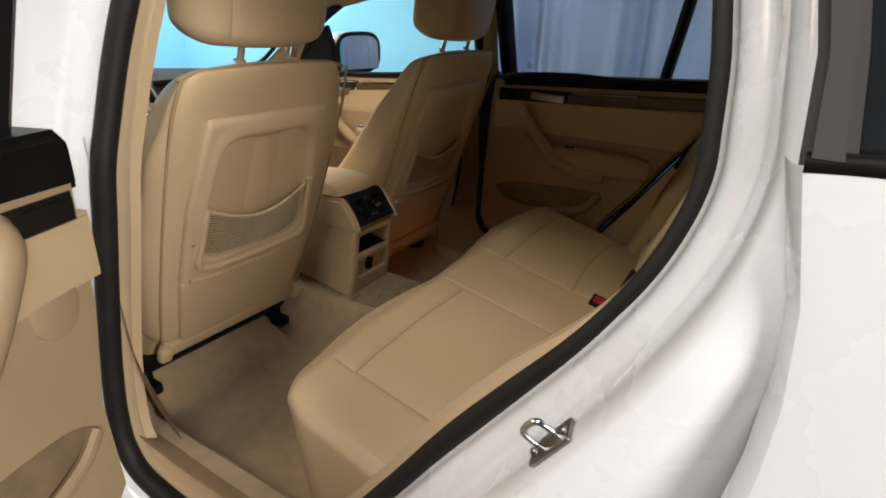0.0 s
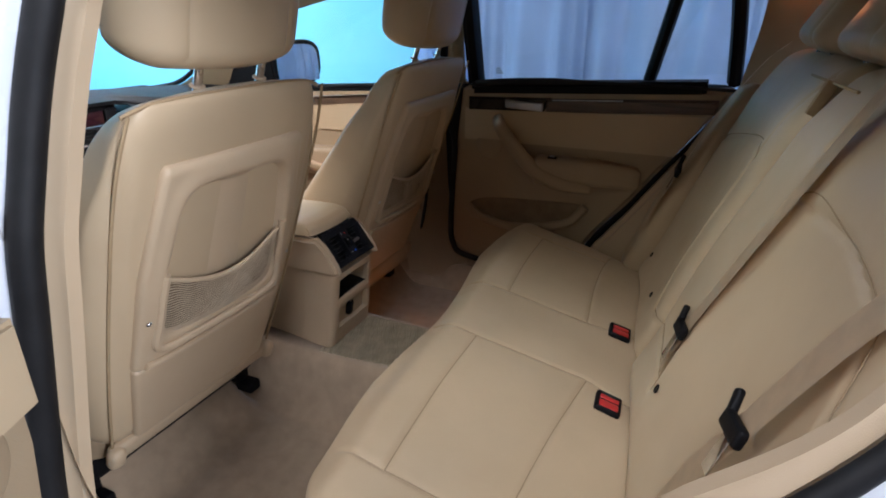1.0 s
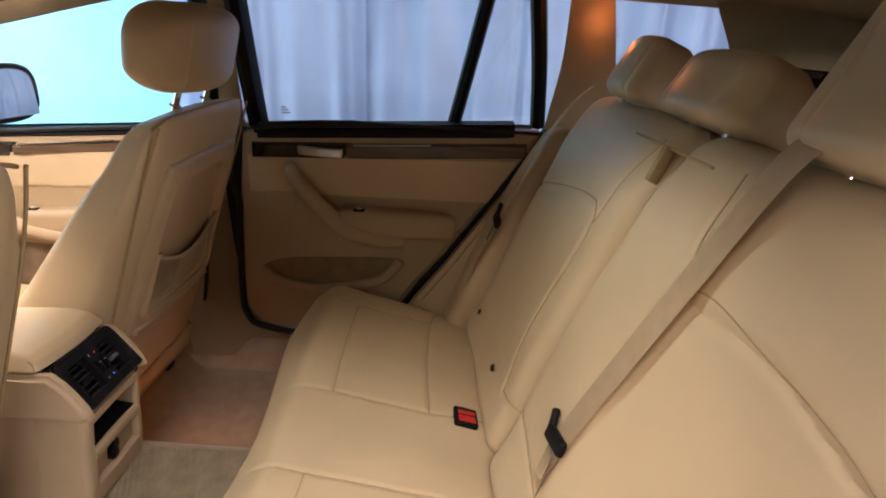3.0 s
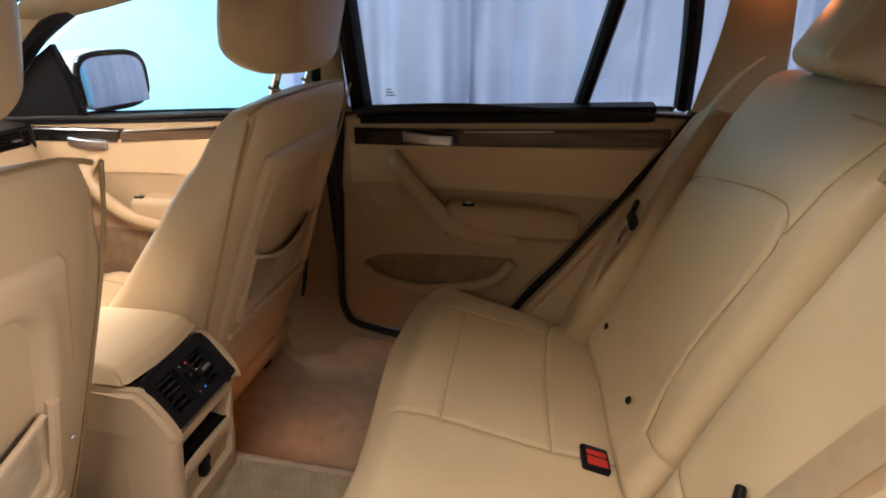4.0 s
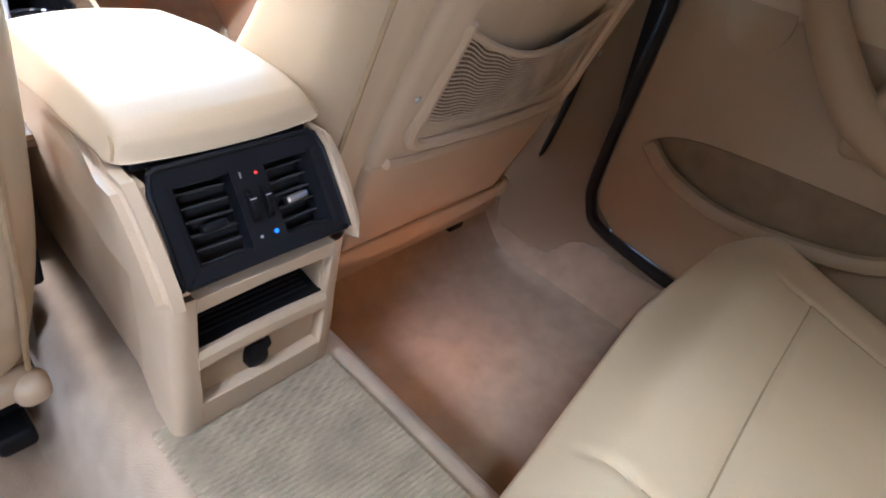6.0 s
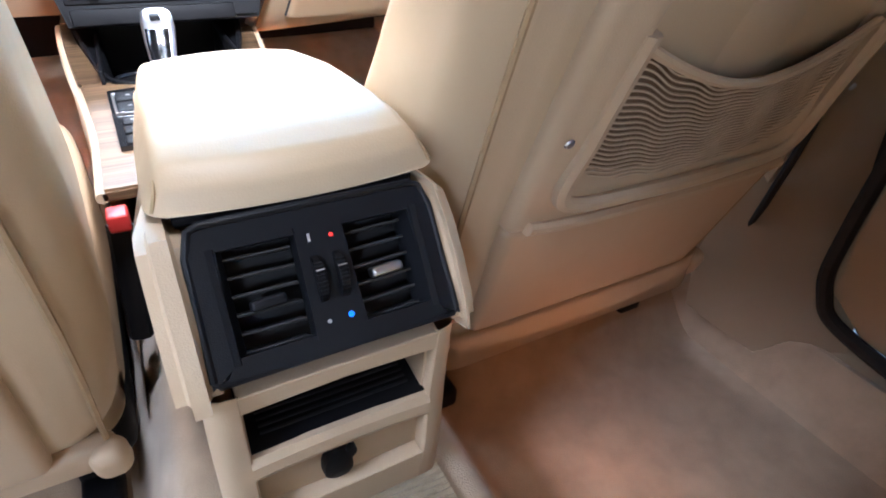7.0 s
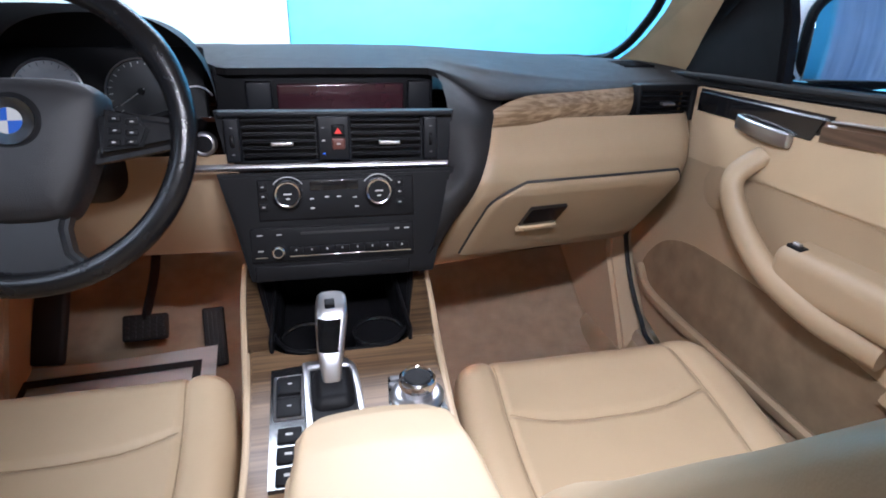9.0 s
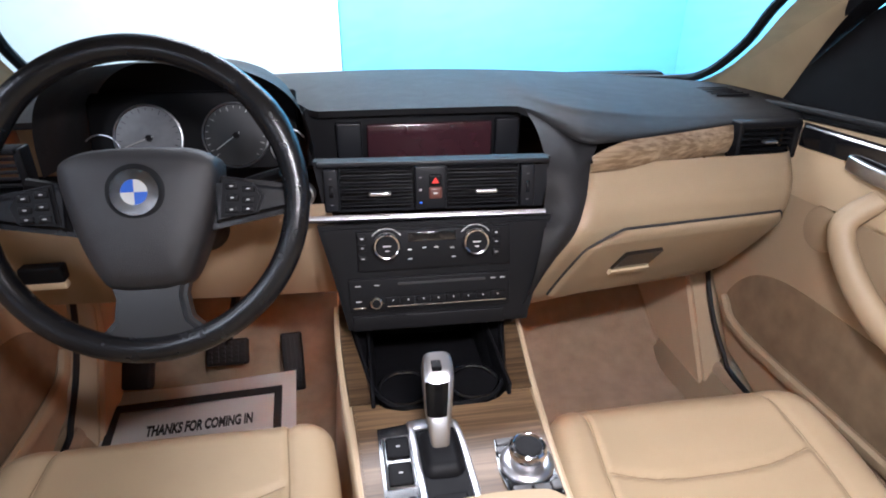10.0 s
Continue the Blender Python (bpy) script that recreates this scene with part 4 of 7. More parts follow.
        for u in np.linspace(0, 1, 110):
            wave = 0.40 * math.sin(2 * math.pi * (5.0 * u + 0.045 * j)) + 0.30 * math.sin(2 * math.pi * 1.6 * u + 1.0)
            pts.append(tuple(net_pt(u, min(1.0, max(0.0, (j + wave * (0 < j < lines)) / lines)))))
        cords.append(tube(pts, 0.0009, 4))
    net = part("map_net", join(*cords), NET, seat, "stretched beige map net")
    # dark sheet close behind the net: the pocket's shade put into colour
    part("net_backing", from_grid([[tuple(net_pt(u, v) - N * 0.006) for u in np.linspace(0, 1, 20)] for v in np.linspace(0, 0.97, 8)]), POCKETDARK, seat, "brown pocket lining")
    part("net_hem", tube([tuple(net_pt(u, 1.0)) for u in np.linspace(0, 1, 24)], 0.004, 8), PLASTIC, net, "elastic hem")
    lip = spline([(-w - 0.008, 0.012, 0.178), (-w - 0.010, 0.014, 0.10), (-w - 0.006, 0.016, 0.034), (-0.05, 0.020, 0.026), (0.05, 0.020, 0.026), (w + 0.006, 0.016, 0.034), (w + 0.010, 0.014, 0.10), (w + 0.008, 0.012, 0.182)], 60)
    part("pocket_lip", tube([tuple(B @ Vector(p)) for p in lip], 0.0072, 8), PLASTIC, seat, "rounded beige lip round the net")
    part("panel_ridge", tube([tuple(B @ Vector((x, 0.014, -0.004 + 0.012 * (x / 0.15) ** 4))) for x in np.linspace(-0.140, 0.140, 20)], 0.006, 8), PLASTIC, panel)
    for x, z in ((-0.147, 0.10), (0.147, 0.10)):
        part("panel_screw", lathe([(0.0001, 0.002), (0.003, 0.0015), (0.004, 0)], 10, B @ pose(x, 0.017, z, -90, 0, 0)), SATIN, panel)
    part("lower_shell", soft(0.158, 0.011, 0.094, 0.010, (10, 1, 8), lambda q: q * np.stack([1 + 0.5 * (q[:, 2] + 0.094), 1 + 0 * q[:, 0], 1 + 0 * q[:, 0]], 1), 4, B @ Matrix.Translation((0, -0.002, -0.098))), PLASTIC, seat, "beige hard plastic lower back shell")
    # cross bar with end caps under the backrest
    part("lower_bar", soft(0.200, 0.012, 0.019, 0.010, (12, 2, 3), None, 4, B @ Matrix.Translation((0, -0.008, -0.210))), PLASTIC, seat, "beige plastic bar under the backrest")
    for x in (-0.192, 0.192):
        part("bar_cap", soft(0.015, 0.014, 0.021, 0.012, (2, 2, 2), None, 4, B @ Matrix.Translation((x, 0.000, -0.212))), PLASTIC, seat)
    # headrest
    def head_shape(q):
        q = q.copy()
        h = (q[:, 2] + 0.088) / 0.176
        q[:, 0] *= 0.90 + 0.16 * np.sin(np.pi * np.clip(0.18 + 0.55 * (1 - h), 0, 1)) - 0.10 * smooth01((h - 0.6) / 0.4)
        q[:, 1] = q[:, 1] * (0.80 + 0.25 * h) - 0.030 * (q[:, 0] / 0.13) ** 2
        q[:, 2] += 0.010 * (1 - (q[:, 0] / 0.13) ** 2) * (h > 0.5) - 0.006 * (1 - (q[:, 0] / 0.13) ** 2) * (h < 0.5)
        for sx in (-0.085, 0.085):
            q[:, 1] -= 0.0035 * np.exp(-(((q[:, 0] - sx) / 0.004) ** 2)) * (q[:, 1] > 0.02)
        return q

    H = B @ pose(0, -0.055, 0.560, 8, 0, 0)
    head = part("headrest", soft(0.138, 0.048, 0.088, 0.042, (50, 6, 14), head_shape, 6, H), LEATHER, seat, "beige leather headrest")
    for x in (-0.057, 0.057):
        part("headrest_post", tube([tuple(B @ Vector((x, -0.048, z))) for z in (0.40, 0.46, 0.53)], 0.0062, 12), CHROME, head, "chrome post")
        part("post_collar", lathe([(0.0105, 0), (0.0105, 0.002), (0.008, 0.0035), (0.0001, 0.0035)], 16, B @ Matrix.Translation((x, -0.048, 0.424))), PLASTIC, seat)

    # seat cushion
    def cushion_shape(q):
        q = q.copy()
        x, y = q[:, 0] / 0.235, q[:, 1] / 0.30
        top = q[:, 2] > 0
        q[:, 2] += top * (0.028 * np.abs(x) ** 3 - 0.012 * (1 - x**2) + 0.030 * smooth01((y + 0.2) / 1.0) - 0.030 * smooth01((y - 0.72) / 0.3))
        q[:, 2] += (q[:, 2] < 0) * 0.075 * smooth01((-0.45 - y) / 0.5)
        q[:, 0] *= 1 - 0.07 * smooth01((y - 0.4) / 0.6)
        q[:, 1] += 0.032 * (1 - x**2) * smooth01(y / 0.5)
        p2 = np.stack([q[:, 0], q[:, 1]], 1)
        g = seam_line(p2, [(-0.160, -0.3), (-0.168, 0.1), (-0.158, 0.29)], 0.005) + seam_line(p2, [(0.160, -0.3), (0.168, 0.1), (0.158, 0.29)], 0.005)
        g += seam_line(p2, [(-0.166, 0.155), (-0.08, 0.143), (0.08, 0.143), (0.166, 0.155)], 0.005)
        q[:, 2] -= top * 0.006 * np.clip(g, 0, 1)
        return q

    C = pose(cx, 0.462 if s > 0 else 0.485, 0.605 if s > 0 else 0.632, 5, 0, 0)
    cush = part("seat_cushion", soft(0.235, 0.29 if s > 0 else 0.27, 0.075, 0.05, (90, 100, 4), cushion_shape, 6, C), LEATHER, seat, "beige leather seat cushion")
    stitch("cushion_seam", cush, seat, [[(-0.160, -0.2), (-0.168, 0.1), (-0.158, 0.25)], [(0.160, -0.2), (0.168, 0.1), (0.158, 0.25)], [(-0.160, 0.155), (-0.08, 0.143), (0.08, 0.143), (0.160, 0.155)]], (0, 0, -1), SEAM, 0.0009, C @ Matrix.Translation((0, 0, 0.1)))
    # black block stands in for the shade of the gap under the cushion
    part("side_valance", box(cx - 0.235, cx + 0.235, y0 + 0.26, y0 + 0.62, 0.54, 0.62, 0.02), BLACK, seat)
    # rails and feet
    mid, gauge, back_end = (cx - 0.033, 0.175, 0.205) if s > 0 else (cx - 0.022, 0.212, 0.245)
    for x in (-gauge, gauge):
        part("seat_rail", box(mid + x - 0.020, mid + x + 0.020, back_end, 0.70, 0.525, 0.56, 0.006), BLACK, seat, "black steel seat rail")
        part("rail_foot", soft(0.020, 0.026, 0.015, 0.008, (2, 2, 2), None, 3, Matrix.Translation((mid + x, back_end - 0.012 + (0.06 if s > 0 and x > 0 else 0), 0.535 if s > 0 else 0.518))), BLACK, seat, "black rail end cover")
        part("rail_post", box(mid + x - 0.014, mid + x + 0.014, back_end + 0.03, back_end + 0.07, 0.55, 0.66, 0.005), BLACK, seat)
    return seat


def seat_back(cx, y0, z0, lean):
    """Where the backrest's parts go: B0 is the frame in which they were shaped, B1 the one in which they stand, leaning back."""
    c, d = math.cos(radians(lean)), math.sin(radians(lean))
    B1 = np.array(basis((cx, y0, z0), (1, 0, 0), (0, -c, -d), (0, -d, c)))

    def fn(B0):
        inv = np.linalg.inv(np.array(B0))

        def put(p, name):
            u, n, v = (p @ inv[:3, :3].T + inv[:3, 3]).T
            if name in ("back_panel", "map_net", "net_backing", "net_hem", "pocket_lip", "panel_ridge", "panel_screw"):
                wide = np.interp(v, [-0.02, 0.18, 0.36], [1.27, 1.20, 0.99])
            elif name in ("headrest", "headrest_post", "post_collar"):
                wide = 1.26
                u = u + (0.0 if cx > 0 or name == "headrest" else 0.012)
            elif name in ("lower_bar", "bar_cap", "lower_shell"):
                wide = 1.12
            else:
                wide = np.interp(v, [-0.22, -0.1, 0.05, 0.20, 0.35], [1.20, 1.22, 1.23, 1.24, 1.28])
            w = np.interp(v, [-0.35, -0.21, -0.17, 0.0, 0.18, 0.35, 0.425, 0.47, 0.75], [-0.34, -0.225, -0.17, 0.0, 0.20, 0.378, 0.492, 0.525, 0.775])
            q = np.stack([u * wide, n * 1.1, w], 1)
            return q @ B1[:3, :3].T + B1[:3, 3]

        return put

    return fn


BACK_PARTS = ("backrest", "panel_joint", "piping", "back_panel", "map_net", "net_backing", "net_hem", "pocket_lip", "panel_ridge", "panel_screw", "lower_shell", "lower_bar", "bar_cap", "headrest", "headrest_post", "post_collar")
seats = [("beige leather driver's seat with map net on its back", -0.400, -0.013, -1, 0.876, (-0.395, 0.108, 0.832, 20)), ("beige leather front passenger seat with map net on its back", 0.378, 0.055, 1, 0.815, (0.376, 0.108, 0.826, 20))]
for label, cx, y0, s, z0, stand in seats:
    built = front_seat(label, cx, y0, s, z0)
    settle(built, seat_back(*stand)(basis((cx, y0, z0), (1, 0, 0), (0, -0.9193, -0.3935), (0, -0.3935, 0.9193))), only=BACK_PARTS)
part("belt_stalk", tube(spline([(-0.135, 0.30, 0.66), (-0.128, 0.30, 0.74), (-0.122, 0.295, 0.80)], 8), 0.012, 8, flat=0.6), BLACK, None)
bpy.data.objects["belt_stalk"].name = "front_belt_buckle"
fb = tagged(bpy.data.objects["front_belt_buckle"], "black belt buckle stalk with red button beside the driver's seat", "buckle")
part("release_button", box(-0.131, -0.112, 0.283, 0.307, 0.797, 0.815, 0.003), RED, fb, "red release button")

# ---- rear bench ----
bench = thing("rear_bench", (0.02, -0.5, 0.44), "beige leather rear bench seat with split backrest", "car seat")
RX = 0.02


def bench_top(x, y):
    """Height of the rear cushion's upper face."""
    u = (x - RX)
    base = 0.772 + 0.335 * (y + 0.35)
    front = -0.050 * smooth01((y + 0.315) / 0.09) ** 1.5
    crown = 0.012 * np.cos(np.clip((np.abs(u) - 0.30) / 0.24, -1, 1) * np.pi / 2)
    side = -0.035 * smooth01((np.abs(u) - 0.53) / 0.10)
    return base + front + crown + side


def bench_shape(q):
    q = q.copy()
    x, y, z = q[:, 0] + RX, q[:, 1] - 0.475, q[:, 2]
    top = smooth01((z + 0.16) / 0.32)
    y = y + 0.028 * np.maximum(0, 1 - np.abs(np.abs(x - RX) - 0.3) / 0.35) * smooth01((y + 0.40) / 0.15) * top - 0.055 * (1 - top) * smooth01((y + 0.45) / 0.15)
    y = y - 0.06 * smooth01((np.abs(x - RX) - 0.50) / 0.14) * smooth01((y + 0.45) / 0.15)
    h = bench_top(x, y)
    y = y + 0.06 * (x - 0.2)
    p2 = np.stack([x, y], 1)
    g = np.zeros(len(x))
    for path in (
        [(0.485, -0.30), (0.492, -0.345), (0.500, -0.43), (0.512, -0.525)], [(0.130, -0.27), (0.135, -0.32), (0.142, -0.365), (0.148, -0.45), (0.155, -0.545)],
        [(0.135, -0.362), (0.30, -0.352), (0.492, -0.345)], [(0.155, -0.545), (0.33, -0.528), (0.512, -0.525), (0.62, -0.54)], [(0.155, -0.545), (0.17, -0.62), (0.18, -0.68)],
        [(-0.448, -0.30), (-0.456, -0.345), (-0.452, -0.45), (-0.446, -0.552)], [(-0.075, -0.27), (-0.070, -0.32), (-0.066, -0.372), (-0.055, -0.46), (-0.042, -0.585)],
        [(-0.068, -0.366), (-0.26, -0.372), (-0.456, -0.382)], [(-0.042, -0.585), (-0.24, -0.565), (-0.446, -0.552), (-0.6, -0.56)], [(-0.042, -0.585), (-0.055, -0.64), (-0.06, -0.68)],
        [(0.6, -0.30), (0.602, -0.31)],
    ):
        g = np.maximum(g, seam_line(p2, path, 0.0042))
    zt = 0.46 + top * (h - 0.46) - 0.0042 * g * (top > 0.9)
    # soft creases
    zt += (top > 0.9) * 0.0022 * np.sin(31 * x + 11 * y) * np.sin(17 * y + 3)
    return np.stack([x, y, zt], 1)


cushion_ob = part("bench_cushion", soft(0.63, 0.235, 0.16, 0.05, (300, 110, 6), bench_shape, 6), LEATHER, bench, "beige leather bench cushion with sewn inserts")
stitch("cushion_seam", cushion_ob, bench, [
    [(0.492, -0.345), (0.500, -0.43), (0.512, -0.525)], [(0.135, -0.32), (0.142, -0.365), (0.148, -0.45), (0.155, -0.545)],
    [(0.142, -0.362), (0.30, -0.352), (0.492, -0.345)], [(0.155, -0.545), (0.33, -0.528), (0.512, -0.525), (0.60, -0.54)], [(0.155, -0.545), (0.17, -0.62), (0.18, -0.68)],
    [(-0.456, -0.382), (-0.452, -0.45), (-0.446, -0.552)], [(-0.070, -0.32), (-0.066, -0.372), (-0.055, -0.46), (-0.042, -0.585)],
    [(-0.068, -0.366), (-0.26, -0.372), (-0.456, -0.382)], [(-0.042, -0.585), (-0.24, -0.565), (-0.446, -0.552), (-0.57, -0.56)], [(-0.042, -0.585), (-0.055, -0.64), (-0.06, -0.68)]], (0, 0, -1), SEAM, 0.0009, Matrix.Translation((0, 0, 0.9)))
# piping along the bench's front edge
part("front_piping", tube([(x, -0.270 + 0.06 * (x - 0.2) + 0.022 * max(0, 1 - abs(abs(x - RX) - 0.3) / 0.35) - 0.05 * float(smooth01((abs(x - RX) - 0.5) / 0.13)), 0.722 - 0.03 * float(smooth01((abs(x - RX) - 0.53) / 0.1))) for x in np.linspace(-0.585, 0.625, 80)], 0.0022, 6), THREAD, bench)

BU = Vector((0, -0.3714, 0.9285))
BN = Vector((0, 0.9285, 0.3714))  # forward
BB = basis((0, -0.693, 0.775), (1, 0.095, 0), BU, (-0.088, 0.9285, 0.3714))  # x across, y up the back, z forward


def backrest(name, x0, x1, label, seams, inserts, top=0.50):
    cx, half = (x0 + x1) / 2, (x1 - x0) / 2

    def shape(q):
        q = q.copy()
        x, v, f = q[:, 0] + cx, q[:, 1] + 0.225, q[:, 2]
        h = np.clip((v + 0.12) / 0.62, 0, 1)
        front = f > 0
        bow = 0.0
        for ix, iw in inserts:
            bow = bow + 0.010 * np.abs(np.clip((x - ix) / iw, -1.1, 1.1)) ** 3 * np.exp(-(((v - 0.18) / 0.22) ** 2)) - 0.012 * np.exp(-(((x - ix) / iw) ** 2)) * np.sin(np.pi * np.clip(h, 0, 1))
        g = np.zeros(len(x))
        p2 = np.stack([x, v], 1)
        for path in seams:
            g = np.maximum(g, seam_line(p2, path, 0.0055))
        f = f + front * (bow - 0.0045 * g - 0.03 * smooth01((v - 0.42) / 0.16) + 0.0018 * np.sin(23 * x + 5) * np.sin(19 * v))
        return np.stack([x, v, f], 1)

    n = max(20, int((x1 - x0) / 0.0055))
    ob = part(name, soft(half, 0.335, 0.06, 0.045, (n, 105, 4), shape, 6, BB @ Matrix.Translation((0, 0, -0.06))), LEATHER, bench, label)
    stitch("backrest_seam", ob, bench, seams, (0, 0, -1), SEAM, 0.0009, BB)
    return ob


backrest("backrest_right", 0.075, 0.555, "beige leather backrest, narrow section",
         [[(0.555, 0.05), (0.556, 0.25), (0.540, 0.325), (0.36, 0.372), (0.20, 0.386), (0.162, 0.34), (0.176, 0.154), (0.150, 0.02)], [(0.08, 0.03), (0.150, 0.02)], [(0.13, 0.52), (0.162, 0.36)]], [(0.365, 0.17)])
backrest("backrest_left", -0.545, 0.070, "beige leather backrest, wide section",
         [[(-0.115, 0.0), (-0.118, 0.15), (-0.140, 0.375), (-0.30, 0.385), (-0.46, 0.36), (-0.53, 0.25)], [(-0.140, 0.375), (-0.09, 0.52)], [(0.06, 0.06), (-0.115, 0.03)]], [(-0.325, 0.17)])
for s, x in ((1, 0.605), (-1, -0.595)):
    def side_shape(q, s=s):
        q = q.copy()
        v = (q[:, 1] + 0.30) / 0.6
        q[:, 2] += 0.03 * np.sin(np.pi * np.clip(v, 0, 1)) + 0.03 * (1 - v)
        q[:, 0] += s * 0.035 * smooth01((v - 0.3) / 0.7)
        return q
    part("side_bolster", soft(0.065, 0.30, 0.05, 0.035, (5, 20, 4), side_shape, 5, BB @ Matrix.Translation((x - (0.05 if s < 0 else 0.0), 0.155, -0.045 - (0.03 if s < 0 else 0)))), LEATHER, bench, "beige leather side bolster")
part("bench_back_shell", box(-0.62, 0.64, -0.02, 0.03, -0.12, 0.49, 0.01, BB @ pose(0, 0, -0.14, 90, 0, 0)), BLACK, bench)

# pull strap and slot of the middle arm rest
part("strap_slot", box(-0.035, 0.219, 0.5085, 0.5125, -0.030, -0.0115, 0.001, BB), THREAD, bench, "dark slot of the folding arm rest")
part("pull_strap", box(0.082, 0.094, 0.458, 0.512, -0.022, -0.004, 0.002, BB ), THREAD, bench, "brown pull strap")


def rear_headrest(x, wide, tall, label):
    def shape(q):
        q = q.copy()
        h = (q[:, 1] + tall) / (2 * tall)
        q[:, 0] *= 1 - 0.10 * h
        q[:, 2] = q[:, 2] * (1.15 - 0.35 * h) - 0.02 * (q[:, 0] / wide) ** 2
        q[:, 2] -= 0.003 * np.exp(-(((np.abs(q[:, 0]) - wide * 0.62) / 0.004) ** 2)) * (q[:, 2] > 0.02)
        return q
    h = part("headrest", soft(wide, tall, 0.05, 0.026, (40, 8, 5), shape, 6, BB @ Matrix.Translation((x, 0.556 + tall, -0.046))), LEATHER, bench, label)
    for d in (-0.05, 0.05):
        part("headrest_post", tube([tuple(BB @ Vector((x + d, v, -0.055))) for v in (0.50, 0.54, 0.58)], 0.006, 10), CHROME, h)
    return h


rear_headrest(0.392, 0.078, 0.058, "beige leather outer headrest")
rear_headrest(0.092, 0.116, 0.050, "low beige leather middle headrest")
rear_headrest(-0.240, 0.128, 0.112, "beige leather outer headrest")
part("middle_belt_guide", tube([tuple(BB @ Vector(p)) for p in ((0.17, 0.60, -0.13), (0.16, 0.668, -0.14), (0.04, 0.668, -0.14), (0.02, 0.60, -0.13))], 0.010, 8, flat=1.5), BLACK, bench)
# child seat anchor eyelets
for x, v in ((0.48, 0.005), (0.241, 0.005), (-0.144, 0.028), (-0.41, 0.03)):
    part("anchor_eyelet", lathe([(0.0001, 0.001), (0.006, 0.001), (0.0075, 0.002), (0.0085, 0.0)], 14, BB @ pose(x, v, 0.006, 0, 0, 0)), BLACK, bench, "dark anchor eyelet")


def bench_line(p, name=""):
    """Stretches the bench to fit the camera's view: wider, with its back further to the rear."""
    x, y, z = p.T
    x = 1.13 * x - 0.040
    x = x + 0.65 * np.maximum(-0.67 - x, 0) - 0.6 * np.maximum(x - 0.65, 0)
    return np.stack([x, y + 0.10 * np.minimum(y + 0.35, 0.0), z - 0.010 * smooth01((z - 0.70) / 0.1) + 0.17 * np.maximum(z - 0.80, 0)], 1)


settle(bench, bench_line)


# ---- rear belts ----
def ribbon(path, wide, side, thick=0.0014):
    path = np.asarray(path, float)
    rows = []
    for i, p in enumerate(path):
        d = path[min(i + 1, len(path) - 1)] - path[max(i - 1, 0)]
        n = np.asarray(side, float)
        a = np.cross(d, n)
        a /= np.linalg.norm(a)
        rows.append([p + a * wide * (k - 0.5) for k in np.linspace(0, 1, 5)])
    bm = from_grid(rows)
    bmesh.ops.solidify(bm, geom=bm.faces, thickness=thick)
    return bm


def rear_belt(label, pts, tongue_at, tongue_dir):
    b = thing("seat_belt", tuple(BB @ Vector(pts[-1])), label, "seat belt", "rear seat belts")
    P = np.array([tuple(BB @ Vector(p)) for p in pts])
    part("webbing", ribbon(spline(P, 40), 0.047, tuple(BN)), WEBBING, b, "beige woven webbing")
    T = BB @ pose(*tongue_at, 0, 0, tongue_dir)
    part("tongue_grip", soft(0.029, 0.011, 0.006, 0.005, (2, 2, 1), None, 3, T), BLACK, b, "black plastic tongue grip")
    part("tongue_wing", soft(0.006, 0.020, 0.005, 0.004, (1, 2, 1), None, 3, T @ pose(0.026, 0.012, 0, 0, 0, -25)), BLACK, b)
    part("tongue_plate", box(-0.011, 0.011, -0.055, -0.012, -0.0012, 0.0012, 0.001, T), CHROME, b, "bright steel tongue plate")
    settle(b, bench_line)
    return b


rear_belt("beige seat belt hanging beside the backrest's end", [(0.600, 0.56, -0.03), (0.590, 0.50, 0.0), (0.565, 0.36, 0.035), (0.543, 0.212, 0.046), (0.56, 0.10, 0.05), (0.60, -0.06, 0.02)], (0.538, 0.212, 0.052), 8)
rear_belt("beige seat belt drawn across the middle of the backrest", [(-0.185, 0.60, -0.03), (-0.178, 0.545, 0.004), (-0.158, 0.40, 0.012), (-0.130, 0.24, 0.014), (-0.110, 0.122, 0.014), (-0.095, 0.05, 0.008)], (-0.110, 0.124, 0.020), -10)
rear_belt("beige seat belt at the open door's end of the backrest", [(-0.53, 0.60, -0.04), (-0.51, 0.50, 0.0), (-0.475, 0.36, 0.016), (-0.443, 0.203, 0.018), (-0.42, 0.11, 0.018), (-0.40, 0.0, 0.01)], (-0.443, 0.203, 0.024), -12)


def buckle(x, y, turn):
    z = float(bench_top(np.array([x]), np.array([y - 0.06 * (x - 0.2)]))[0])
    b = thing("belt_buckle", (x, y, z), "red and black belt buckle set in the bench cushion", "buckle", "rear belt buckles")
    m = pose(x, y, z - 0.003, 0, 18, turn) @ Matrix.Diagonal((0.85, 0.80, 0.9, 1))
    part("buckle_body", soft(0.0285, 0.032, 0.015, 0.006, (2, 2, 1), None, 3, m), BLACK, b, "black plastic buckle body")
    part("release_button", box(-0.0215, 0.0215, -0.0255, -0.002, 0.008, 0.0165, 0.003, m), RED, b, "red release button")
    part("slot", box(-0.019, 0.019, 0.0185, 0.0245, 0.0120, 0.0158, 0.001, m), INK, b)
    part("slot_plate", box(-0.0215, 0.0215, 0.0015, 0.0165, 0.008, 0.0165, 0.003, m), RED, b, "red slot surround")
    settle(b, bench_line)
    return b


buckle(0.168, -0.614, -84)
buckle(-0.090, -0.632, -86)


# ---- centre console ----
console = thing("centre_console", (0, 0.3, 0.6), "beige centre console with arm rest and rear air vents", "console")


